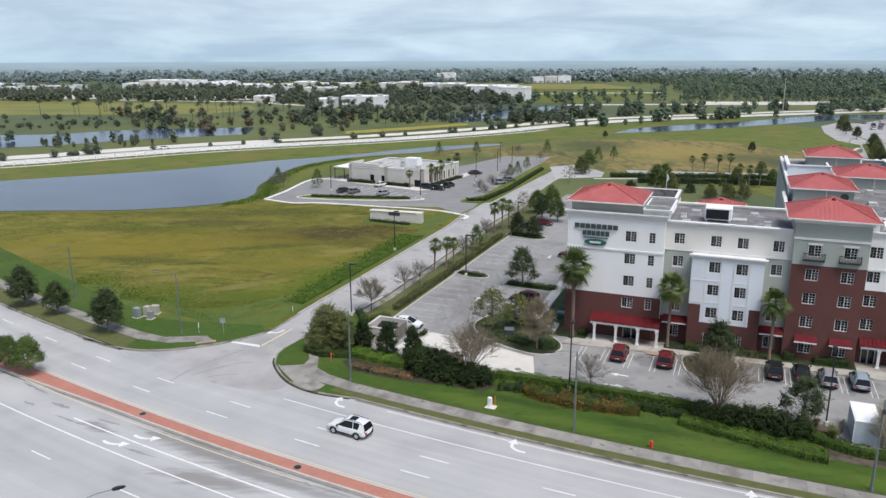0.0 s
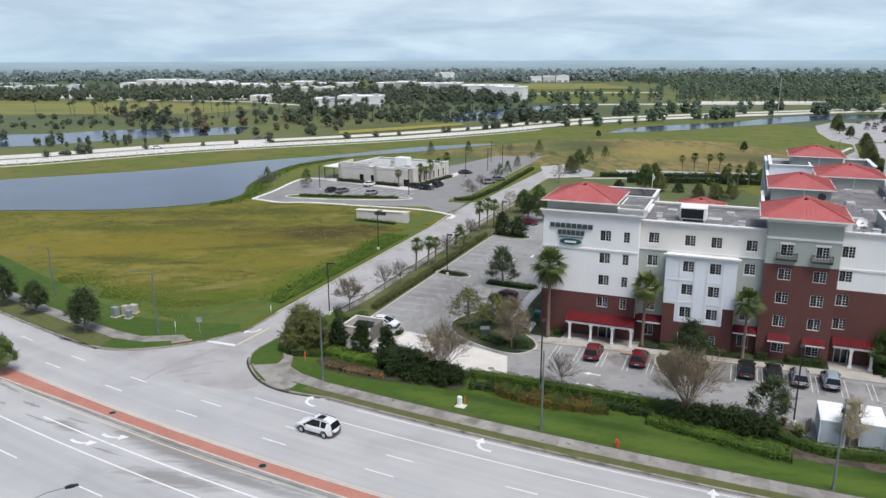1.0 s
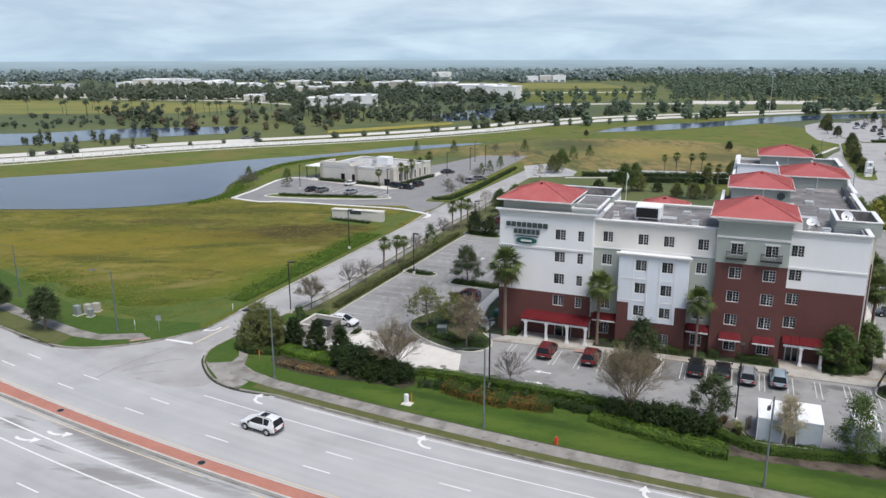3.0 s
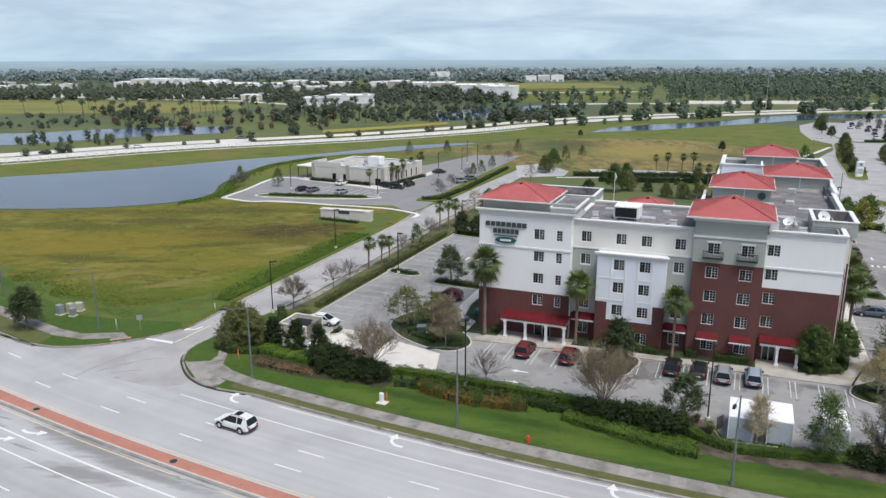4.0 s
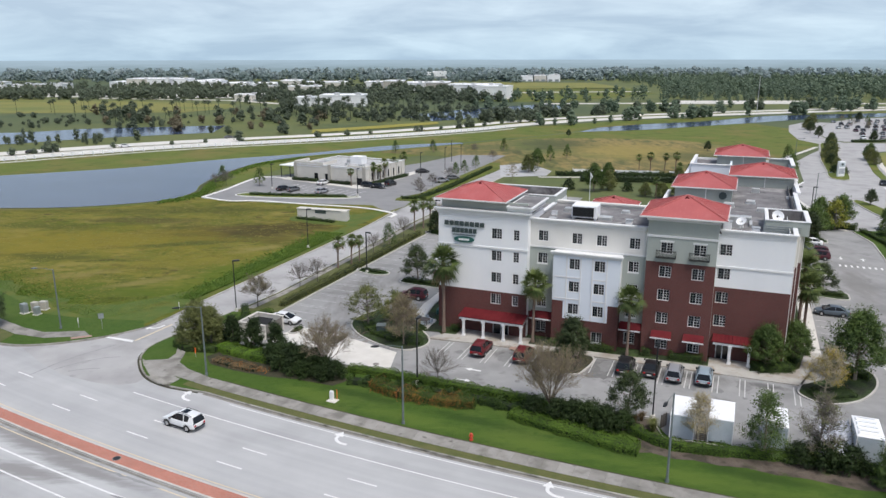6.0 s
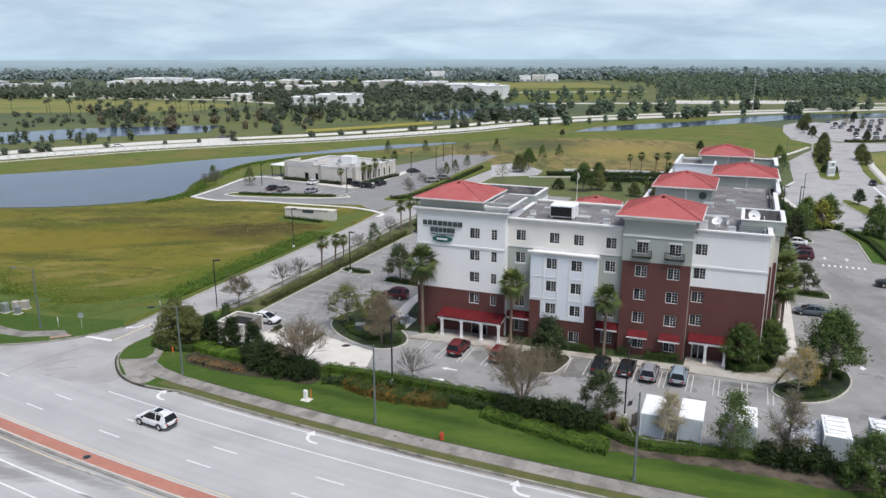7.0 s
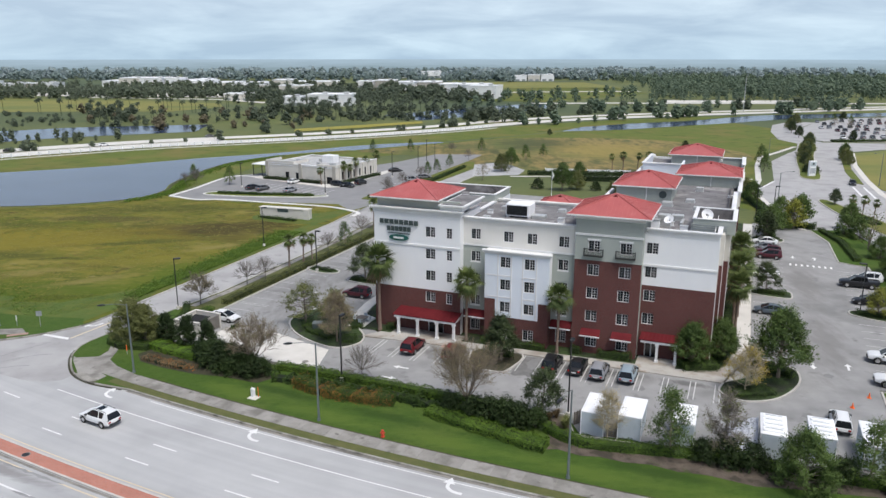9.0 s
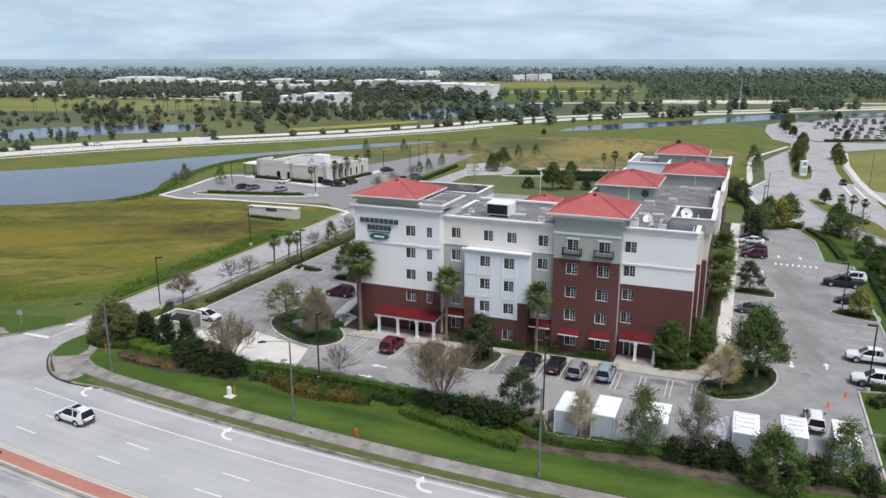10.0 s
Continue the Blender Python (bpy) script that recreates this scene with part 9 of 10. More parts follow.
for x, y, k, s in ((-5.8, 217.5, 2, 0.9), (-3.0, 223.5, 2, 0.95), (-0.6, 230, 2, 0.9), (2.0, 238, 2, 1.0), (-4.0, 220, 1, 0.9), (-12.0, 213.5, 1, 0.9)):
    palm(x + 1.2, y - 0.6, k, x * 40, s, 0.1, "young palm beside the restaurant", "restaurant palms")
for x, y, h in ((-33.2, 209.4, 7), (-7.2, 197.7, 7.5), (16.6, 241.3, 8), (22, 249, 8), (18.9, 261.2, 8), (9, 228, 8)):
    lot_lamp(x, y, 60, h, 0.1)
for x, y, k, s in ((-38, 214, "thin", 0.9), (-48, 215, "bare_small", 1.2), (-50.5, 213, "bare_small", 1.0), (-51, 222, "thin", 0.8), (9, 205, "bare_small", 1.0), (13, 213, "bare_small", 1.0), (18, 226, "bare_small", 1.0), (23, 238, "thin", 0.7), (27, 250, "thin", 0.7), (20, 232, "thin", 0.7), (10, 198, "bare_small", 0.9), (34, 268, "bare_small", 1.0), (44, 240, "broad", 1.0), (48, 250, "green", 1.0), (37, 222, "bronze", 1.0), (55, 268, "thin", 0.9), (62, 275, "thin", 0.8), (28, 290, "bare_small", 1.0), (12, 292, "thin", 0.8), (40, 296, "thin", 0.8), (-3, 290, "thin", 0.8)):
    plant(k, x, y, 0.1, x * 33, s)
hedge([(-37, 199.2), (-28, 197.6), (-10, 195.2)], 1.0, 0.7, M_HEDGE, "low shrubs in the restaurant's planted strip", seed=91, density=10, size=0.4)
board = thing("monument_wall", pose(*site(-80.1, 150.0), 0.05, 0, 0, -17), "long low pale wall with a small dark name panel", "sign wall")
part("wall", Shape().box(0, 0, 0, 12.6, 1.6, 2.3), M_CREAM, board)
part("coping", Shape().box(-0.15, -0.15, 2.3, 12.75, 1.75, 2.45), M_CREAM, board)
part("end_pier", Shape().box(11.3, -0.25, 0, 12.8, -0.0, 2.3), M_CONC, board)
hedge([site(-79.6, 149.3), site(-74, 149.0), site(-69.5, 148.6)], 1.2, 0.5, M_HEDGE, "low dark planting before the sign wall", seed=89, density=16, size=0.3, lump=0.5, name="shrub_bed")
part("name_panel", Shape().box(4.6, -0.06, 1.5, 7.4, 0.0, 2.3), M_SIGNGREY, board)
# low fence and shrubs behind the hotel
structure("road_behind", slab([(34, 230), (49, 233), (52, 243), (46, 262), (36, 256)], 0.03), M_ROAD, "service road behind the hotel")
structure("pavement_behind", ribbon([(46, 230), (104, 228), (120, 224)], 1.6, 0.06, None), M_CONC, "pale path behind the hotel")
hedge([(52, 233.5), (76, 231.5), (100, 228.5)], 1.8, 1.2, M_DARKLEAF, "dark hedge behind the hotel", seed=92, density=8, size=0.5)
hedge([(58, 222.5), (80, 220), (104, 215)], 2.2, 1.6, M_DARKLEAF, "dark hedge behind the hotel", seed=93, density=8, size=0.5)
for x, y, s in ((81, 243.3, 0.85), (84, 240.7, 1.0), (89.4, 243.1, 0.9), (92.2, 240.6, 1.0)):
    palm(x, y, 1, x * 20, s * 1.1, 0.0, "short palm behind the hotel", "rear palms")
fence = thing("fence", pose(0, 0, 0), "white panelled fence behind the hotel", "fence")
for i in range(14):
    xa, ya = 58 + i * 3.3, 237.2 - i * 0.62
    part("post", Shape().box(xa - 0.08, ya - 0.08, 0, xa + 0.08, ya + 0.08, 1.7), M_WHITEPAINT, fence)
    if i % 5 != 3 and i < 13:
        part("panel", ribbon([(xa + 0.1, ya - 0.02), (xa + 3.2, ya - 0.6)], 0.06, 1.55, 0.35), M_WHITEPAINT, fence)
for x, y, k in ((73, 194, 1), (77.5, 192, 1)):
    palm(x, y, k, x * 31, 0.95, 0.0, "bushy palm behind the hotel", "rear palms")
for x, y, k, s in ((58.5, 205, "green", 1.2), (63, 207, "broad", 0.9), (52, 208, "shrub", 1.5), (68, 205, "shrub", 1.3), (75, 194.5, "broad", 0.72), (79.5, 196, "broad", 0.7), (71, 197, "broad", 0.66), (67, 226, "green", 0.8), (101, 237, "broad", 0.75), (89, 226, "broad", 0.7), (97, 219, "green", 0.7), (121.5, 295.3, "oak", 0.75), (70, 214, "palmetto", 1), (75, 352, "oak", 0.6)):
    if k in TREES:
        plant(k, x, y, 0.0, x * 21, s)
for k, (x, y) in enumerate(((88, 214), (90.5, 212.5), (86, 216.5))):
    palm(x, y, 2, k * 60, 0.9, 0.0, "bushy palm behind the hotel", "rear palms")
lodge = thing("porch_roof", on_site(-3.4, 128), "low red-roofed rear porch of the hotel", "building")
part("wall", Shape().box(-3, -3, 0, 3, 3, 12.7), M_STUCCO, lodge)
hip_roof(lodge, -3.9, 3.9, -3.9, 3.9, 12.9, 1.5)

# ---- east: access roads and the far car park ----
structure("road_east", slab([(95, 112), (100, 135), (103.6, 152), (106.3, 171), (112.6, 203), (125.4, 221.4), (143.2, 265), (158.6, 286.6), (166.7, 297), (178, 320), (177, 337), (188.7, 372.7), (205, 409), (224, 430), (236, 425), (212, 392), (196, 358), (190.6, 337), (191, 324.5), (219, 320.5), (320, 324), (320, 304), (206, 300), (183, 290), (170, 260), (157.5, 231), (149.8, 211), (148.6, 203.4), (150, 199.6), (230, 186), (230, 176), (150, 189), (140.5, 188), (135.5, 174), (131, 152), (126, 128), (122, 110)], 0.04), M_STREET, "wide pale access road east of the hotel")
ISLAND_EAST = smooth_line([(136.5, 227.4), (140.6, 223.8), (152, 248.8), (164.2, 277), (178.5, 304.4), (184, 318), (180, 322), (168, 298), (154.7, 270.8), (143.4, 243.8)], 3, closed=True)
structure("island_east", slab(ISLAND_EAST, 0.2, 0.0), M_BANK, "planted median of the access road")
kerb("kerb_island_east", ISLAND_EAST, closed=True, label="pale kerb of the planted median", top=0.25)
ISLAND_SE = smooth_line([(122.7, 188.0), (125.6, 189.4), (125.4, 177), (125.2, 161.2), (122.8, 150.7), (121, 136), (117.6, 136), (118.2, 148.7), (118.6, 156.8), (119.4, 170)], 3, closed=True)
structure("island_southeast", slab(ISLAND_SE, 0.2, 0.0), M_BANK, "long planted traffic island")
kerb("kerb_island_southeast", ISLAND_SE, closed=True, label="pale kerb of the traffic island", top=0.25)
structure("lawn_fareast", slab([(150.2, 210), (149.2, 203.6), (150.4, 200.2), (230, 186.6), (330, 200), (330, 302), (206, 297.5), (184, 287), (170.6, 258), (158, 230)], 0.06), M_FARFIELD, "yellow-green field beyond the access road")
structure("lawn_southeast", slab([(140.8, 187.4), (150, 188.4), (230, 175.4), (230, 90), (122.6, 110), (126.6, 128), (131.6, 152), (136.1, 174)], 0.06), M_BANK, "grass beside the access road")
structure("verge_east", slab([(179.8, 289), (182.6, 289), (161.0, 244), (148.9, 214.6), (147.4, 216), (156.2, 239)], 0.14, 0.0), M_BANK, "narrow grass verge by the access road")
structure("pavement_fareast", ribbon([(184, 287), (167.4, 254.1), (153.7, 221.6), (145.5, 199.4), (141.3, 185.4), (137, 165), (132, 140)], 1.7, 0.1, None), M_CONC, "pale path beside the access road")
structure("pavement_east", ribbon([(116, 212), (121, 222), (132, 250), (142.6, 274), (158, 292), (171.4, 308.5)], 1.7, 0.09, None), M_CONC, "pale path beside the access road")
structure("pavement_east_south", ribbon([(112, 203.6), (105.4, 170.5), (102.8, 150.6), (99, 132)], 1.3, 0.1, None), M_CONC, "pale path beside the access road")
structure("crossing_east", ribbon([(146.3, 209.9), (138.2, 187.2)], 0.6, 0.06, None), M_PAINT, "white painted crossing line")
structure("crossing_east_inner", ribbon([(143.6, 210.6), (135.4, 187.9)], 0.6, 0.06, None), M_PAINT, "white painted crossing line")
structure("crossing_west", ribbon([(114.4, 206.4), (125.0, 220.4)], 0.6, 0.06, None), M_PAINT, "white painted stop line")
structure("parking_east", slab([(236, 425), (262, 452), (300, 462), (380, 480), (380, 329), (222, 326), (193, 329), (191.6, 337), (197, 358), (212.6, 391)], 0.06), M_STREET, "far car park full of cars")
structure("kerb_parking_east", ribbon([(193, 328), (222, 325), (380, 328)], 0.8, 0.2, 0.0), M_KERB, "pale kerb before the far car park")
pylon = thing("pylon_sign", pose(140.9, 230.2, 0.2, 0, 0, 10) @ Matrix.Diagonal((0.6, 0.8, 0.66, 1)), "white monument sign with two panels", "sign")
part("body", Shape().soft_box(-2.0, -0.5, 0, 2.0, 0.5, 7.2, 0.1), M_WHITEPAINT, pylon)
part("panel", Shape().box(-1.6, -0.56, 4.6, 1.6, -0.5, 6.6), M_SHEDWALL, pylon)
part("panel", Shape().box(-1.6, -0.56, 1.2, 1.6, -0.5, 3.8), M_TARP, pylon)
part("badge", Shape().tube([(0, -0.62, 5.8), (0, -0.56, 5.8)], 0.6, 14), M_SIGNGREY, pylon)
for x, y, k, s in ((146, 243, "broad", 0.75), (149, 252, "oak", 0.85), (152.5, 259, "broad", 0.85), (156, 266, "oak", 0.95), (159, 274, "broad", 0.9), (163, 281, "oak", 1.0), (168, 290, "broad", 0.95), (172, 299, "oak", 1.05), (177, 308, "oak", 1.0), (181, 316, "broad", 0.9), (143, 238, "shrub", 1.3), (145, 236, "shrub", 1.2),
                   (134, 252, "thin", 1.2), (130, 240, "thin", 1.0), (124.7, 183.9, "oak", 0.75), (166, 256, "broad", 0.8), (172, 270, "green", 0.9), (170, 266, "broad", 0.8), (190, 345, "oak", 1.0), (196, 366, "oak", 1.1), (203, 384, "broad", 1.0), (212, 402, "oak", 1.0), (222, 418, "broad", 1.0), (206, 328, "oak", 0.9), (226, 327, "oak", 0.9), (246, 328, "broad", 0.8), (106.5, 196, "broad", 0.9), (104.5, 186, "green", 0.9), (107, 208, "broad", 0.9), (110, 214, "oak", 0.8), (101.5, 156, "yellowgreen", 1.3), (102, 164, "green", 0.9)):
    plant(k, x, y, 0.05, x * 21, s)
for x, y, s in ((121.8, 170.8, 0.82), (123.2, 168.3, 0.86), (124.4, 165.6, 0.8)):
    palm(x, y, 1, x * 20, s, 0.2, "small palm in the traffic island", "island palms")
hedge([(122.4, 172), (122.2, 168), (122, 160)], 2.2, 0.7, M_HEDGE, "low shrubs in the traffic island", seed=94, density=7, size=0.45)
hedge([(92, 146), (97, 158), (101, 172)], 2.0, 1.2, M_HEDGE, "shrubs between car park and access road", seed=95, density=8, size=0.5)
hedge([(107.5, 205), (104.5, 184), (102.6, 173)], 1.8, 1.4, M_HEDGE, "dark hedge beside the access road", seed=97, density=8, size=0.45)
hedge([(196, 327), (240, 326), (370, 329)], 1.6, 1.0, M_HEDGE, "dark hedge round the far car park", seed=96, density=4, size=0.6)
street_lamp(106.4, 175.6, 12, 9.5, 0.1, 3.0)
street_lamp(151.8, 211.8, 190, 9.5, 0.1)
street_lamp(136, 251.3, 10, 9.5, 0.1)
lot_lamp(104.9, 174.0, 0, 6.5, 0.1, 1)
lot_lamp(*site(28, 190), 0, 8.0, 0.1)


# rough grass of the field, in clumps that gather into darker, golden and green patches
def inside(poly, x, y):
    hit, j = False, len(poly) - 1
    for i in range(len(poly)):
        (xi, yi), (xj, yj) = poly[i][:2], poly[j][:2]
        if (yi > y) != (yj > y) and x < (xj - xi) * (y - yi) / (yj - yi) + xi:
            hit = not hit
        j = i
    return hit


field_core = [bend(16.5, -20 + 0.5 * i) for i in range(23)] + [(-46, 104.5), (-30, 101.5), site(-62.5, 95), site(-63.5, 150), (0, 176), (-4, 184), (-30, 187), (-52, 192), (-70, 183), (-130, 177), (-260, 164)]


def grass_clumps(label, material, count, patch, seed, tall, want, box=(-125, 3, 92, 192)):
    """Blades scattered over the field where a slow wave of the ground favours them."""
    r, s, done, tries = random.Random(seed), Shape(), 0, 0
    while done < count and tries < count * 30:
        tries += 1
        x, y = r.uniform(box[0], box[1]), r.uniform(box[2], box[3])
        w = math.sin(x / patch + seed) * math.sin(y / patch * 1.7 + seed * 2) + 0.6 * math.sin(x / patch * 2.3 - y / patch * 1.3 + seed) + r.uniform(-0.7, 0.7)
        if w < want or not inside(field_pts, x, y) or not inside(field_core, x, y):
            continue
        done += 1
        h = tall * r.uniform(0.5, 1.3)
        for _ in range(5):
            a, d = r.uniform(0, 6.283), r.uniform(0, 0.45)
            cx, cy = x + math.cos(a) * d, y + math.sin(a) * d
            wx, wy = math.cos(a + 1.57) * r.uniform(0.08, 0.22), math.sin(a + 1.57) * r.uniform(0.08, 0.22)
            lx, ly = math.cos(a) * r.uniform(0.2, 0.45), math.sin(a) * r.uniform(0.2, 0.45)
            s.face((cx - wx, cy - wy, 0.06), (cx + wx, cy + wy, 0.06), (cx + wx * 0.6 + lx, cy + wy * 0.6 + ly, 0.08 + h), (cx - wx * 0.5 + lx, cy - wy * 0.5 + ly, 0.08 + h * r.uniform(0.6, 1)))
    return tagged(new("grass_clumps", s.mesh("grass_clumps", material)), label, "grass", kind="stuff")


grass_clumps("golden seeding clumps of rough field grass", M_TUFT, 2600, 9, 4.1, 0.03, 0.0)
grass_clumps("green weedy clumps of rough field grass", M_GREENTUFT, 1500, 11, 7.3, 0.035, 0.3)
grass_clumps("green weeds at the field's lower edge", M_GREENTUFT, 800, 5, 2.9, 0.05, -0.2, (-60, -20, 96, 110))


# ---- sky and far distance ----
def backdrop_material(name, low, high, cloud=False):
    m = bpy.data.materials.new(name)
    m.use_nodes = True
    t = m.node_tree
    t.nodes.remove(t.nodes["Principled BSDF"])
    em = t.nodes.new("ShaderNodeEmission")
    geo = t.nodes.new("ShaderNodeNewGeometry")
    sep = t.nodes.new("ShaderNodeSeparateXYZ")
    t.links.new(geo.outputs["Position"], sep.inputs[0])
    ramp = t.nodes.new("ShaderNodeValToRGB")
    mr = node(t, "ShaderNodeMapRange")
    mr.inputs[1].default_value, mr.inputs[2].default_value = 0, 520
    t.links.new(sep.outputs[2], mr.inputs[0])
    els = ramp.color_ramp.elements
    els[0].color, els[1].color = (*low, 1), (*high, 1)
    t.links.new(mr.outputs[0], ramp.inputs[0])
    mp = node(t, "ShaderNodeMapping", Scale=(0.0011, 0.0011, 0.006))
    t.links.new(geo.outputs["Position"], mp.inputs["Vector"])
    n = node(t, "ShaderNodeTexNoise", Scale=1.0, Detail=7.0, Roughness=0.55, Distortion=0.4)
    t.links.new(mp.outputs[0], n.inputs["Vector"])
    r2 = t.nodes.new("ShaderNodeValToRGB")
    e2 = r2.color_ramp.elements
    e2[0].position, e2[1].position = 0.38, 0.66
    e2[0].color, e2[1].color = (0.85, 0.865, 0.895, 1), (1.20, 1.165, 1.125, 1)
    t.links.new(n.outputs["Fac"], r2.inputs[0])
    mul = t.nodes.new("ShaderNodeMix")
    mul.data_type, mul.blend_type = "RGBA", "MULTIPLY"
    mul.inputs[0].default_value = 1.0
    t.links.new(ramp.outputs[0], mul.inputs[6])
    t.links.new(r2.outputs[0], mul.inputs[7])
    t.links.new(mul.outputs[2], em.inputs[0])
    em.inputs[1].default_value = 1.0
    t.links.new(em.outputs[0], t.nodes["Material Output"].inputs[0])
    return m


s = Shape()
R_SKY = 4700
for i in range(40):
    a, b = radians(20 + 140 * i / 40), radians(20 + 140 * (i + 1) / 40)
    for z0, z1 in ((-60, 60), (60, 300), (300, 800), (800, 1500)):
        s.face((R_SKY * math.cos(b), R_SKY * math.sin(b), z0), (R_SKY * math.cos(a), R_SKY * math.sin(a), z0), (R_SKY * math.cos(a), R_SKY * math.sin(a), z1), (R_SKY * math.cos(b), R_SKY * math.sin(b), z1))
structure("backdrop_sky", s, backdrop_material("overcast_sky", (0.50, 0.67, 0.815), (0.65, 0.78, 0.91)), "pale overcast sky with soft cloud bands")


# distance: a glowing wall painted with woods and haze, past everything that is built
def distance_material():
    m = bpy.data.materials.new("painted_haze_glow")
    m.use_nodes = True
    t = m.node_tree
    t.nodes.remove(t.nodes["Principled BSDF"])
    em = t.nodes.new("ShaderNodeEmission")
    geo = t.nodes.new("ShaderNodeNewGeometry")
    sep = t.nodes.new("ShaderNodeSeparateXYZ")
    t.links.new(geo.outputs["Position"], sep.inputs[0])
    mp = node(t, "ShaderNodeMapping", Scale=(0.010, 0.010, 0.20))
    t.links.new(geo.outputs["Position"], mp.inputs["Vector"])
    n = node(t, "ShaderNodeTexNoise", Scale=1.0, Detail=8.0, Roughness=0.65)
    t.links.new(mp.outputs[0], n.inputs["Vector"])
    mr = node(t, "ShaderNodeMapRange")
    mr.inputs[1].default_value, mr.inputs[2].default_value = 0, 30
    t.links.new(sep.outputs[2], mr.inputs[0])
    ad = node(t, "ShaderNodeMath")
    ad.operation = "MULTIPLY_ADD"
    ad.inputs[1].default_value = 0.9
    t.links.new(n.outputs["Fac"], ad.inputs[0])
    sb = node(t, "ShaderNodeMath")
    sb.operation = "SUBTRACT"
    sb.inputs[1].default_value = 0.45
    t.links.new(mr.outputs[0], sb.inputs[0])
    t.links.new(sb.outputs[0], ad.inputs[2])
    # emission ramp paints the haze: paler and bluer towards the top
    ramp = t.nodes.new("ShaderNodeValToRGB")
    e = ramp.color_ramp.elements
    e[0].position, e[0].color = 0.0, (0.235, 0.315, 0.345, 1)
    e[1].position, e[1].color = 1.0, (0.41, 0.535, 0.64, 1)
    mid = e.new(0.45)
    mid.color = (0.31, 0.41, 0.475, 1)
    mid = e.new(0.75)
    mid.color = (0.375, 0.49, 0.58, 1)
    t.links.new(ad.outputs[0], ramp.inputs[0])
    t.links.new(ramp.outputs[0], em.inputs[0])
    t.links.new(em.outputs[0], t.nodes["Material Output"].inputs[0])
    return m


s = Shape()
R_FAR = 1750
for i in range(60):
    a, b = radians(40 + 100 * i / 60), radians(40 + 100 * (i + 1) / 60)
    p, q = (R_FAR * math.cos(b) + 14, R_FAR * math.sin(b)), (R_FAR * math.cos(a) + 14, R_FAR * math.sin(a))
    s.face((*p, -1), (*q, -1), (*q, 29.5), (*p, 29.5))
structure("backdrop_distance", s, distance_material(), "glowing backdrop wall with hazy blue-grey woods painted on")

# far trees
rng = random.Random(5)


GOLD = (1 + 5 ** 0.5) / 2
BLOB_V = [Vector(p).normalized() for a in (-1, 1) for b in (-GOLD, GOLD) for p in ((0, a, b), (a, b, 0), (b, 0, a))]
BLOB_F = [f for f in itertools.combinations(range(12), 3) if all((BLOB_V[i] - BLOB_V[j]).length < 1.1 for i, j in itertools.combinations(f, 2))]
BLOB_F = [f if (BLOB_V[f[1]] - BLOB_V[f[0]]).cross(BLOB_V[f[2]] - BLOB_V[f[0]]).dot(BLOB_V[f[0]]) > 0 else f[::-1] for f in BLOB_F]


def leafy_mass(s, c, r, tall=0.85):
    """One ragged bough of a crown."""
    n = len(s.v)
    for p in BLOB_V:
        k = r * rng.uniform(0.5, 1.4)
        s.v.append((c[0] + p.x * k, c[1] + p.y * k, c[2] + p.z * k * tall))
    s.f += [(n + i, n + j, n + m) for i, j, m in BLOB_F]


def far_tree(s, x, y, h, r, n, pine=False, size=1.0):
    """A whole tree for the middle distance: trunk, boughs and a fringe of sprays."""
    base = h * (0.12 if not pine else 0.22)
    count = 11 if y < 600 else 7
    for i in range(count):
        q = (i + rng.uniform(0.2, 0.9)) / count
        wide = math.sin(math.pi * (0.22 + 0.68 * q)) * (0.62 if pine else 0.8)
        a, d = i * 2.4 + rng.uniform(-0.5, 0.5), r * wide * rng.uniform(0.3, 0.85)
        leafy_mass(s, (x + math.cos(a) * d, y + math.sin(a) * d, base + (h * 0.86 - base) * q), r * rng.uniform(0.22, 0.44) * (0.85 if pine else 1.0))
    leafy_mass(s, (x, y, base + (h - base) * 0.5), r * 0.42, 1.3)
    for _ in range(int(n * 0.75)):
        q = rng.random()
        z = base * 0.8 + (h - base * 0.8) * q
        w = r * 1.12 * math.sin(math.pi * (0.16 + 0.76 * q)) ** 0.8 * rng.uniform(0.55, 1.05)
        a = rng.uniform(0, 6.283)
        c = Vector((x + math.cos(a) * w, y + math.sin(a) * w, z))
        nrm = Vector((math.cos(a) + rng.uniform(-0.6, 0.6), math.sin(a) + rng.uniform(-0.6, 0.6), rng.uniform(0, 1.2))).normalized()
        u = nrm.orthogonal().normalized()
        u = u * math.cos(a * 7) + nrm.cross(u) * math.sin(a * 7)
        v = nrm.cross(u)
        l = size * 0.62 * rng.uniform(0.6, 1.3)
        s.face(c - u * l * 0.5, c + v * l * 0.38, c + u * l * 0.5, c - v * l * 0.38)
    s.face((x - 0.2, y, 0), (x + 0.2, y, 0), (x + 0.1, y, base + 1), (x - 0.1, y, base + 1))
    s.face((x, y - 0.2, 0), (x, y + 0.2, 0), (x, y + 0.1, base + 1), (x, y - 0.1, base + 1))


def far_palm(s, x, y, h):
    s.face((x - 0.16, y, 0), (x + 0.16, y, 0), (x + 0.1, y, h), (x - 0.1, y, h))
    s.face((x, y - 0.16, 0), (x, y + 0.16, 0), (x, y + 0.1, h), (x, y - 0.1, h))
    leafy_mass(s, (x, y, h + 0.1), 0.75)
    for i in range(16):
        a, up = i * 2.4, 0.9 - 1.7 * i / 16
        d = Vector((math.cos(a), math.sin(a), 0))
        side = Vector((-d.y, d.x, 0)) * 0.5
        p0 = Vector((x, y, h))
        p1 = p0 + d * 1.5 * math.cos(up) + Vector((0, 0, 1.5 * math.sin(up)))
        p2 = p1 + d * 1.0 + Vector((0, 0, -1.0))
        s.face(p0, p1 - side, p2, p1 + side)


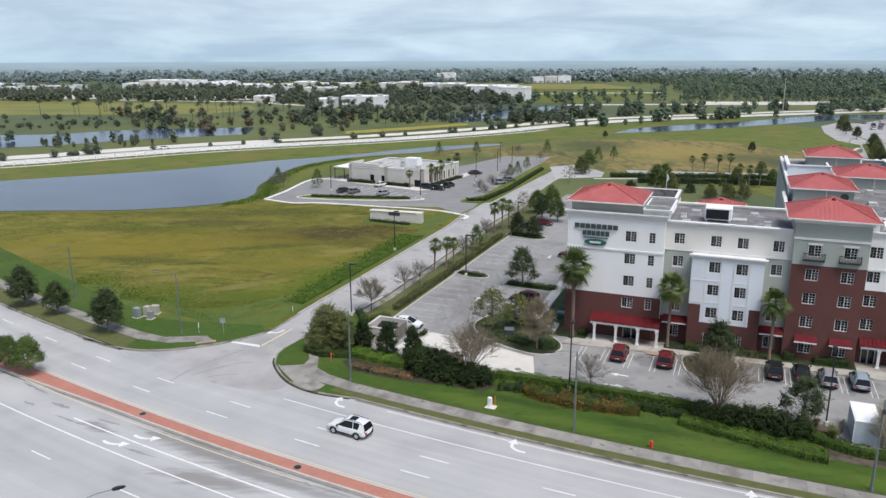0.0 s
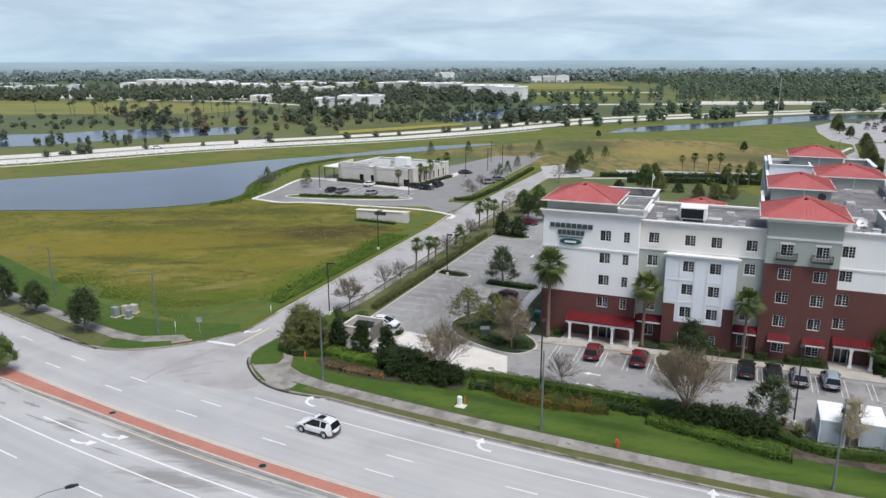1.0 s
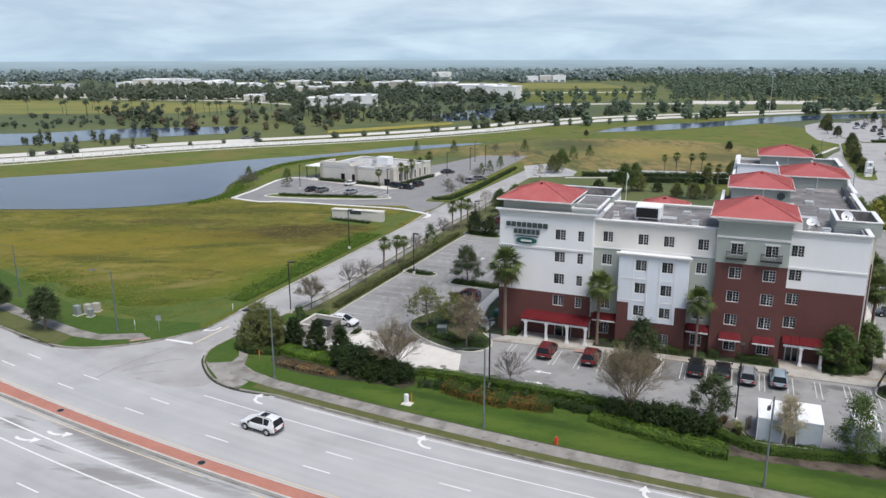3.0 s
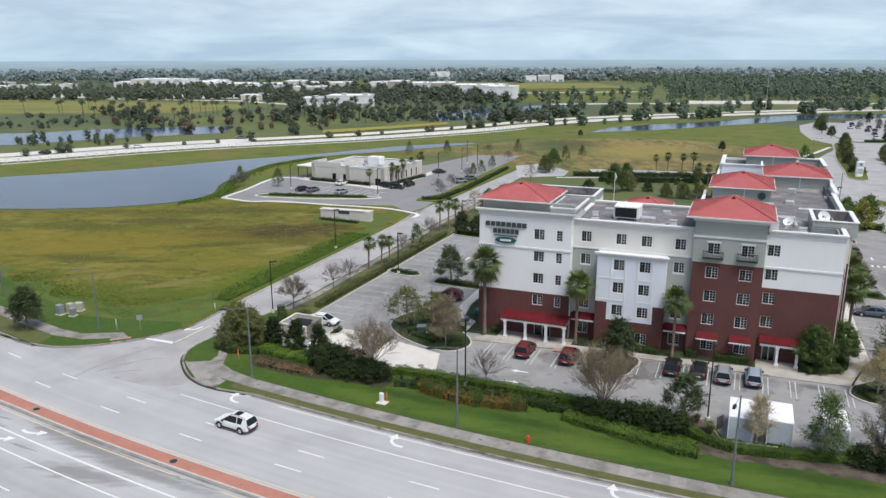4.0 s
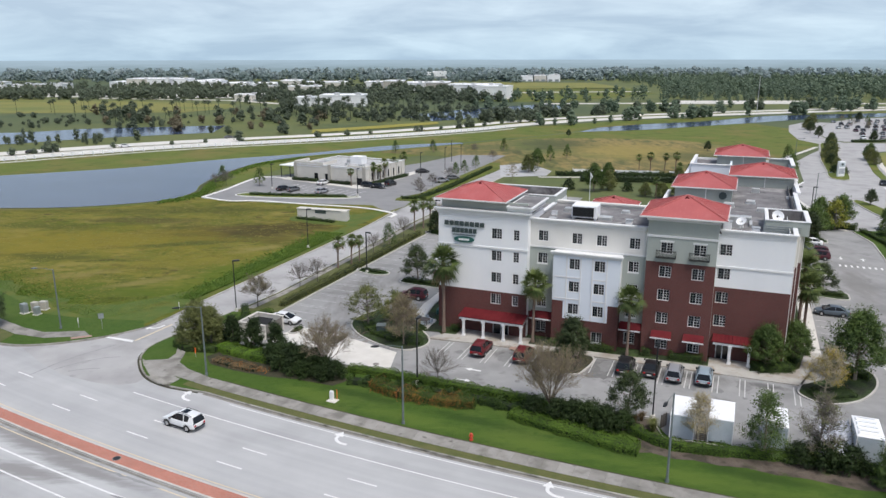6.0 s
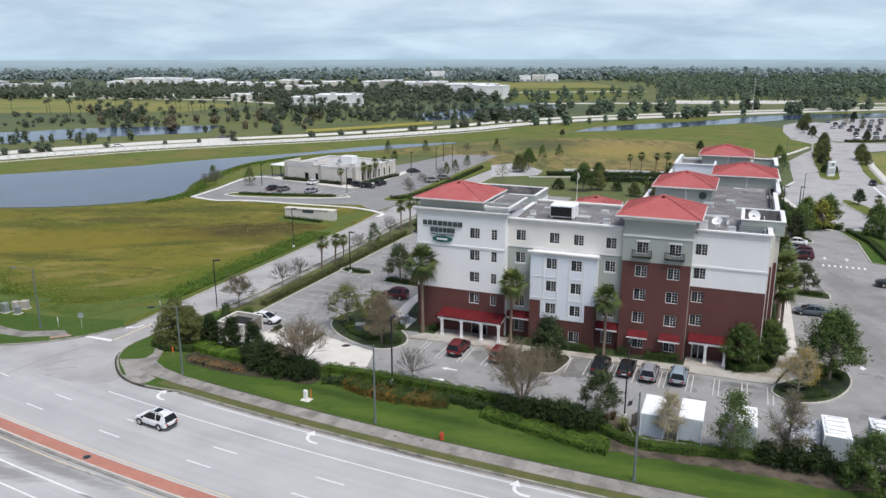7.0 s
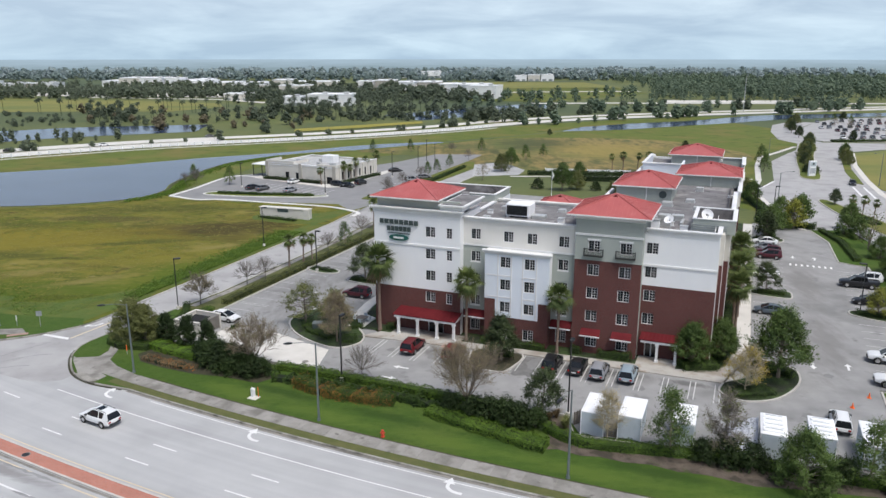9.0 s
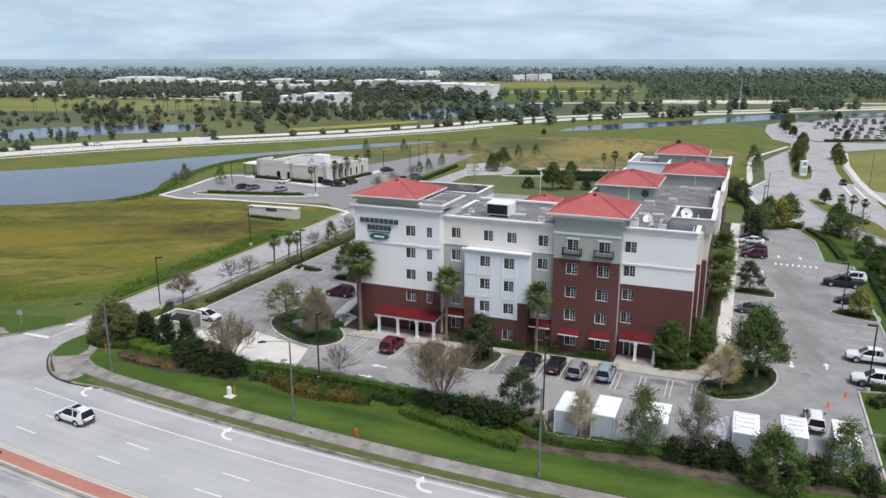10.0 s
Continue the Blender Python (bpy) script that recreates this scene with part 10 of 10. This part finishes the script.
def wood(name, label, count, where, h, r, n, material, pine=False, size=1.0):
    s = Shape()
    for _ in range(count):
        x, y = where()
        k = rng.uniform(0.4, 1.35)
        far_tree(s, x, y, h * k, r * k, n, pine, size)
    return tagged(new(name, s.mesh(name, material)), label, "trees", kind="stuff")


def band(px0, px1, y0, y1):
    """A place between two bearings and two distances."""
    def pick():
        y = rng.uniform(y0, y1)
        return y * rng.uniform(px0, px1), y
    return pick


def wedge(y0, y1):
    """A wood whose edge recedes towards its left end."""
    def pick():
        y = rng.uniform(y0, y1)
        return y * rng.uniform(0.32 - 0.09 * ((y - y0) / (y1 - y0)) ** 1.5, 0.74), y
    return pick


def clumped(pick, n, spread):
    """Places that gather round a few centres, with gaps between."""
    centres = [pick() for _ in range(n)]

    def near():
        x, y = rng.choice(centres)
        return x + rng.gauss(0, spread), y + rng.gauss(0, spread * 0.6)
    return near


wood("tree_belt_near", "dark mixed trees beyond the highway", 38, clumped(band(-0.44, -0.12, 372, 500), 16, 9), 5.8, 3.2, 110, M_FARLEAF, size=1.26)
wood("tree_belt_bronze", "bronze leafless trees beyond the highway", 24, band(-0.44, -0.12, 375, 500), 5.6, 3.0, 60, M_FARBRONZE, size=1.15)
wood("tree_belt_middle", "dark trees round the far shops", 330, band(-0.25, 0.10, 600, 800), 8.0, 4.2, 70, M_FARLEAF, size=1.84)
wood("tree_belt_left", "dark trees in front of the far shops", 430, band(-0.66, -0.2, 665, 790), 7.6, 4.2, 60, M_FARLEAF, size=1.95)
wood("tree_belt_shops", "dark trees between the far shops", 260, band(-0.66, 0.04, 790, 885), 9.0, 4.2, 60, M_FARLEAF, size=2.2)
wood("tree_belt_back", "trees behind the far shops, paled by haze in their leaf colour", 460, band(-0.72, 0.12, 1080, 1650), 12.0, 8.0, 60, M_BACKLEAF, size=4.2)
wood("pine_wood", "dense dark pine wood", 900, wedge(660, 1150), 12.0, 4.6, 70, M_PINE, True, size=2.3)
wood("pine_edge", "dark pines along the wood's edge", 95, band(0.27, 0.66, 622, 665), 11.5, 3.0, 90, M_PINE, True, size=1.5)
wood("tree_belt_canal", "bushy trees along the canal road", 70, clumped(band(0.10, 0.62, 500, 560), 17, 8), 7.6, 3.1, 110, M_PINE, size=1.3)
wood("tree_belt_centre", "mixed trees beyond the lake", 38, band(0.10, 0.26, 610, 740), 8.0, 3.4, 80, M_PINE, size=1.6)
wood("tree_belt_centre_back", "trees far beyond the lake with haze in their leaf colour", 300, band(0.0, 0.45, 1150, 1650), 12.0, 8.0, 50, M_BACKLEAF, size=4.0)
wood("tree_belt_remote", "woods under the horizon with pale haze in their leaf colour", 420, clumped(band(-0.7, 0.7, 1200, 1390), 150, 14), 14.5, 9.0, 40, M_HAZELEAF, size=4.5)
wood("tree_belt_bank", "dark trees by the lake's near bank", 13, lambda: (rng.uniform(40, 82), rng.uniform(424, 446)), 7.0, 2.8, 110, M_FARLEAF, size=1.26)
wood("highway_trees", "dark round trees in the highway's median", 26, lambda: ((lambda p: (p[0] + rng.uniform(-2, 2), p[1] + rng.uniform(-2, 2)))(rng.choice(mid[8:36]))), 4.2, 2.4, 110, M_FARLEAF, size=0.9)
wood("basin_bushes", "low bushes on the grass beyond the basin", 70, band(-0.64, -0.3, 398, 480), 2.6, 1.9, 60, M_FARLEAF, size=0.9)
wood("basin_trees", "small trees round the basin beyond the highway", 26, band(-0.62, -0.36, 318, 345), 5.0, 1.9, 70, M_FARLEAF, size=0.8)
wood("meadow_bushes", "dark bushes along the highway's far side", 60, lambda: ((lambda p: (p[0] + rng.uniform(-5, 5), p[1] + rng.uniform(5, 16)))(rng.choice(hw_up[33:46]))), 6.5, 3.2, 90, M_FARLEAF, size=0.9)
near_side = [p for p in hw_lo if 70 < p[0] < 330]
wood("highway_roadside_trees", "dark broad trees along the highway's near side", 40, clumped(lambda: ((lambda p: (p[0] + rng.uniform(-9, 9), p[1] - rng.uniform(7, 12)))(rng.choice(near_side))), 13, 4.5), 6.8, 2.9, 120, M_PINE, size=0.95)
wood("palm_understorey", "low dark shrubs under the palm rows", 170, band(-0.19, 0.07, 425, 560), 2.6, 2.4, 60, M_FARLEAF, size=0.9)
pal = Shape()
for _ in range(150):
    x, y = rng.choice((band(-0.19, 0.06, 430, 570), band(-0.19, 0.06, 430, 570), band(-0.17, 0.0, 440, 500), band(-0.5, -0.2, 400, 560)))()
    far_palm(pal, x, y, rng.uniform(5.5, 9.5))
for x, y in ((-239, 489), (-226, 489), (20, 478), (-273, 505)):
    far_palm(pal, x, y, 9.5)
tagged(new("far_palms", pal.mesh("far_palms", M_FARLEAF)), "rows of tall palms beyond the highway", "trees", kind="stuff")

# highway barrier of posts and rails
bar = thing("highway_barrier", pose(0, 0, 0.05), "white post-and-rail barrier along the highway", "barrier")
edge = [(p[0] + 0.9, p[1] - 1.6) for p in hw_lo[3:34]]
for z in (0.45, 1.05):
    part("rail", ribbon(edge, 0.16, z + 0.2, z), M_WHITEPAINT, bar)
posts = Shape()
for a, b in zip(edge, edge[1:]):
    n = max(1, int(math.dist(a, b) / 3))
    for i in range(n):
        x, y = a[0] + (b[0] - a[0]) * i / n, a[1] + (b[1] - a[1]) * i / n
        posts.box(x - 0.2, y - 0.2, 0, x + 0.2, y + 0.2, 1.5)
tagged(part("post_line", posts, M_WHITEPAINT, bar), kind="stuff")
structure("pavement_highway", ribbon([(p[0] + 3, p[1] - 5.2) for p in hw_lo[2:34]], 2.0, 0.03, None), M_CONC, "narrow pale path along the bank")


# far shops
def shop(x, y, w, d, h, turn, material, label="long white flat-roofed commercial building", bays=5, dark_roof=False):
    b = thing("commercial_building", pose(x, y, 0, 0, 0, turn), label, "building", "far commercial buildings")
    part("wall", Shape().box(-w / 2, 0, 0, w / 2, d, h - 0.9), material, b)
    part("parapet", Shape().box(-w / 2 - 0.2, -0.2, h - 0.9, w / 2 + 0.2, 0.4, h).box(-w / 2 - 0.2, d - 0.4, h - 0.9, w / 2 + 0.2, d + 0.2, h).box(-w / 2 - 0.2, 0.4, h - 0.9, -w / 2 + 0.4, d - 0.4, h).box(w / 2 - 0.4, 0.4, h - 0.9, w / 2 + 0.2, d - 0.4, h), M_WHITEROOF, b)
    part("roof", Shape().box(-w / 2 + 0.4, 0.4, h - 0.9, w / 2 - 0.4, d - 0.4, h - 0.5), M_DECK if dark_roof else M_WHITEROOF, b)
    for i in range(bays):
        xx = -w / 2 + w * (i + 0.5) / bays
        part("shopfront", Shape().box(xx - w / bays * 0.3, -0.15, 0.2, xx + w / bays * 0.3, 0.0, h * 0.32), M_GREYMETAL, b, "grey shop window")
    for i in range(max(1, bays // 2)):
        xx = -w / 2 + w * (i + 0.7) / max(1, bays // 2)
        part("roof_unit", Shape().soft_box(xx - 2, d * 0.4, h - 0.5, xx + 2, d * 0.4 + 3, h + 1.2, 0.2), M_GALV, b)


for x, y, w, d, h, t, m, n in ((-490, 825, 60, 30, 8, 6, M_WHITEROOF, 5), (-422, 815, 52, 30, 11, 4, M_WHITEROOF, 4), (-362, 935, 80, 50, 11.5, 4, M_WHITEROOF, 8), (-290, 925, 60, 40, 11, 4, M_STUCCO, 5), (-235, 900, 100, 50, 10, 3, M_STUCCO, 8), (-140, 885, 80, 40, 10, 2, M_CREAM, 6), (-178, 790, 40, 26, 8, 3, M_CREAM, 4), (-128, 770, 34, 24, 8, 2, M_CREAM, 4),
                              (-62, 566, 40, 24, 9.0, -3, M_WHITEROOF, 5), (-92, 572, 14, 20, 7, -3, M_WHITEROOF, 2), (-152, 640, 24, 18, 6, -2, M_CREAM, 3), (-45, 880, 70, 40, 12, -4, M_WHITEROOF, 5), (6, 800, 70, 40, 11, -10, M_WHITEROOF, 6), (44, 715, 40, 40, 11, -16, M_WHITEROOF, 4), (58, 668, 26, 26, 11.5, -18, M_WHITEROOF, 3), (-560, 900, 90, 40, 9, 8, M_STUCCO, 6),
                              (-620, 820, 50, 30, 7, 8, M_STUCCO, 4), (160, 1150, 60, 30, 10, -5, M_STUCCO, 4), (-20, 1300, 80, 40, 12, 0, M_STUCCO, 5)):
    pieces = 1 if w < 50 else 3
    for i in range(pieces):
        off = (i - (pieces - 1) / 2) * w / pieces
        shop(x + off, y + (rng.uniform(-9, 9) if pieces > 1 else 0), w / pieces * rng.uniform(0.8, 1.0), d, h * rng.uniform(0.6, 1.0) if pieces > 1 else h, t, m if i != 1 else rng.choice((M_CREAM, M_STUCCO, M_TAUPE)), bays=max(2, n // pieces))
structure("field_far", slab([(-360, 500), (-162, 512), (-140, 560), (-157, 605), (-280, 650), (-450, 690)], 0.05), M_FARFIELD, "yellow-green field before the far shops")
structure("parking_far", slab([(-520, 735), (-180, 690), (-60, 640), (-60, 700), (-180, 780), (-520, 800)], 0.03), M_CONC, "pale far car parks before the shops")
structure("road_far", ribbon([(95, 600), (160, 606), (330, 600), (500, 590)], 12, 0.06, None), M_CONC, "pale far road before the pine wood")
structure("road_farwest", ribbon([(-300, 690), (-170, 655), (-110, 600)], 9, 0.06, None), M_CONC, "pale far road beside the field")
structure("field_remote", slab([(20, 900), (235, 880), (225, 1090), (10, 1120)], 0.05), M_FARFIELD, "pale fields far beyond the lake")
structure("road_remote", ribbon([(50, 775), (140, 800), (235, 812)], 12, 0.08, None), M_CONC, "pale road across the far fields")
structure("parking_wood", slab([(205, 612), (318, 608), (326, 640), (214, 644)], 0.07), M_CONC, "pale car park before the pine wood")
for i in range(16):
    shop(rng.uniform(-80, 260), rng.uniform(1290, 1480), rng.uniform(14, 30), 12, rng.uniform(7, 10), rng.uniform(-20, 20), M_WHITEROOF, "small white house among far trees", bays=2)
structure("field_centre", slab([(40, 640), (110, 620), (230, 760), (230, 900), (100, 900)], 0.05), M_BANK, "pale green fields beyond the lake")
mast = thing("radio_mast", pose(228, 509, 0), "thin grey lattice mast against the wood", "mast")
part("pole", Shape().tube([(0, 0, 0), (0, 0, 24)], [0.3, 0.15], 6), M_GALV, mast)

# cars of the far car park, each with body, cabin and wheels
for i in range(114):
    v, u = divmod(i, 19)
    x, y = 206 + u * 5.6 + v * 5 + rng.uniform(-1, 1), 338 + v * 17 + u * 1.0
    if rng.random() < 0.15 or x < 198 + (y - 338) * 0.42:
        continue
    car(rng.choice(("sedan", "suv", "sedan")), rng.choice((WHITE, BLACK, SILVER, GREY, DKRED, WHITE, SILVER)), pose(x, y, 0.08, 0, 0, 75 + rng.choice((0, 180))), "parked car in the far car park", "far parked cars")
for i in range(40):
    y = rng.uniform(336, 440)
    x = rng.uniform(202 + (y - 336) * 0.42, 340)
    plant(rng.choice(("bare_small", "bronze", "thin", "oak")), x, y, 0.06, i * 50, rng.uniform(0.7, 1.1))
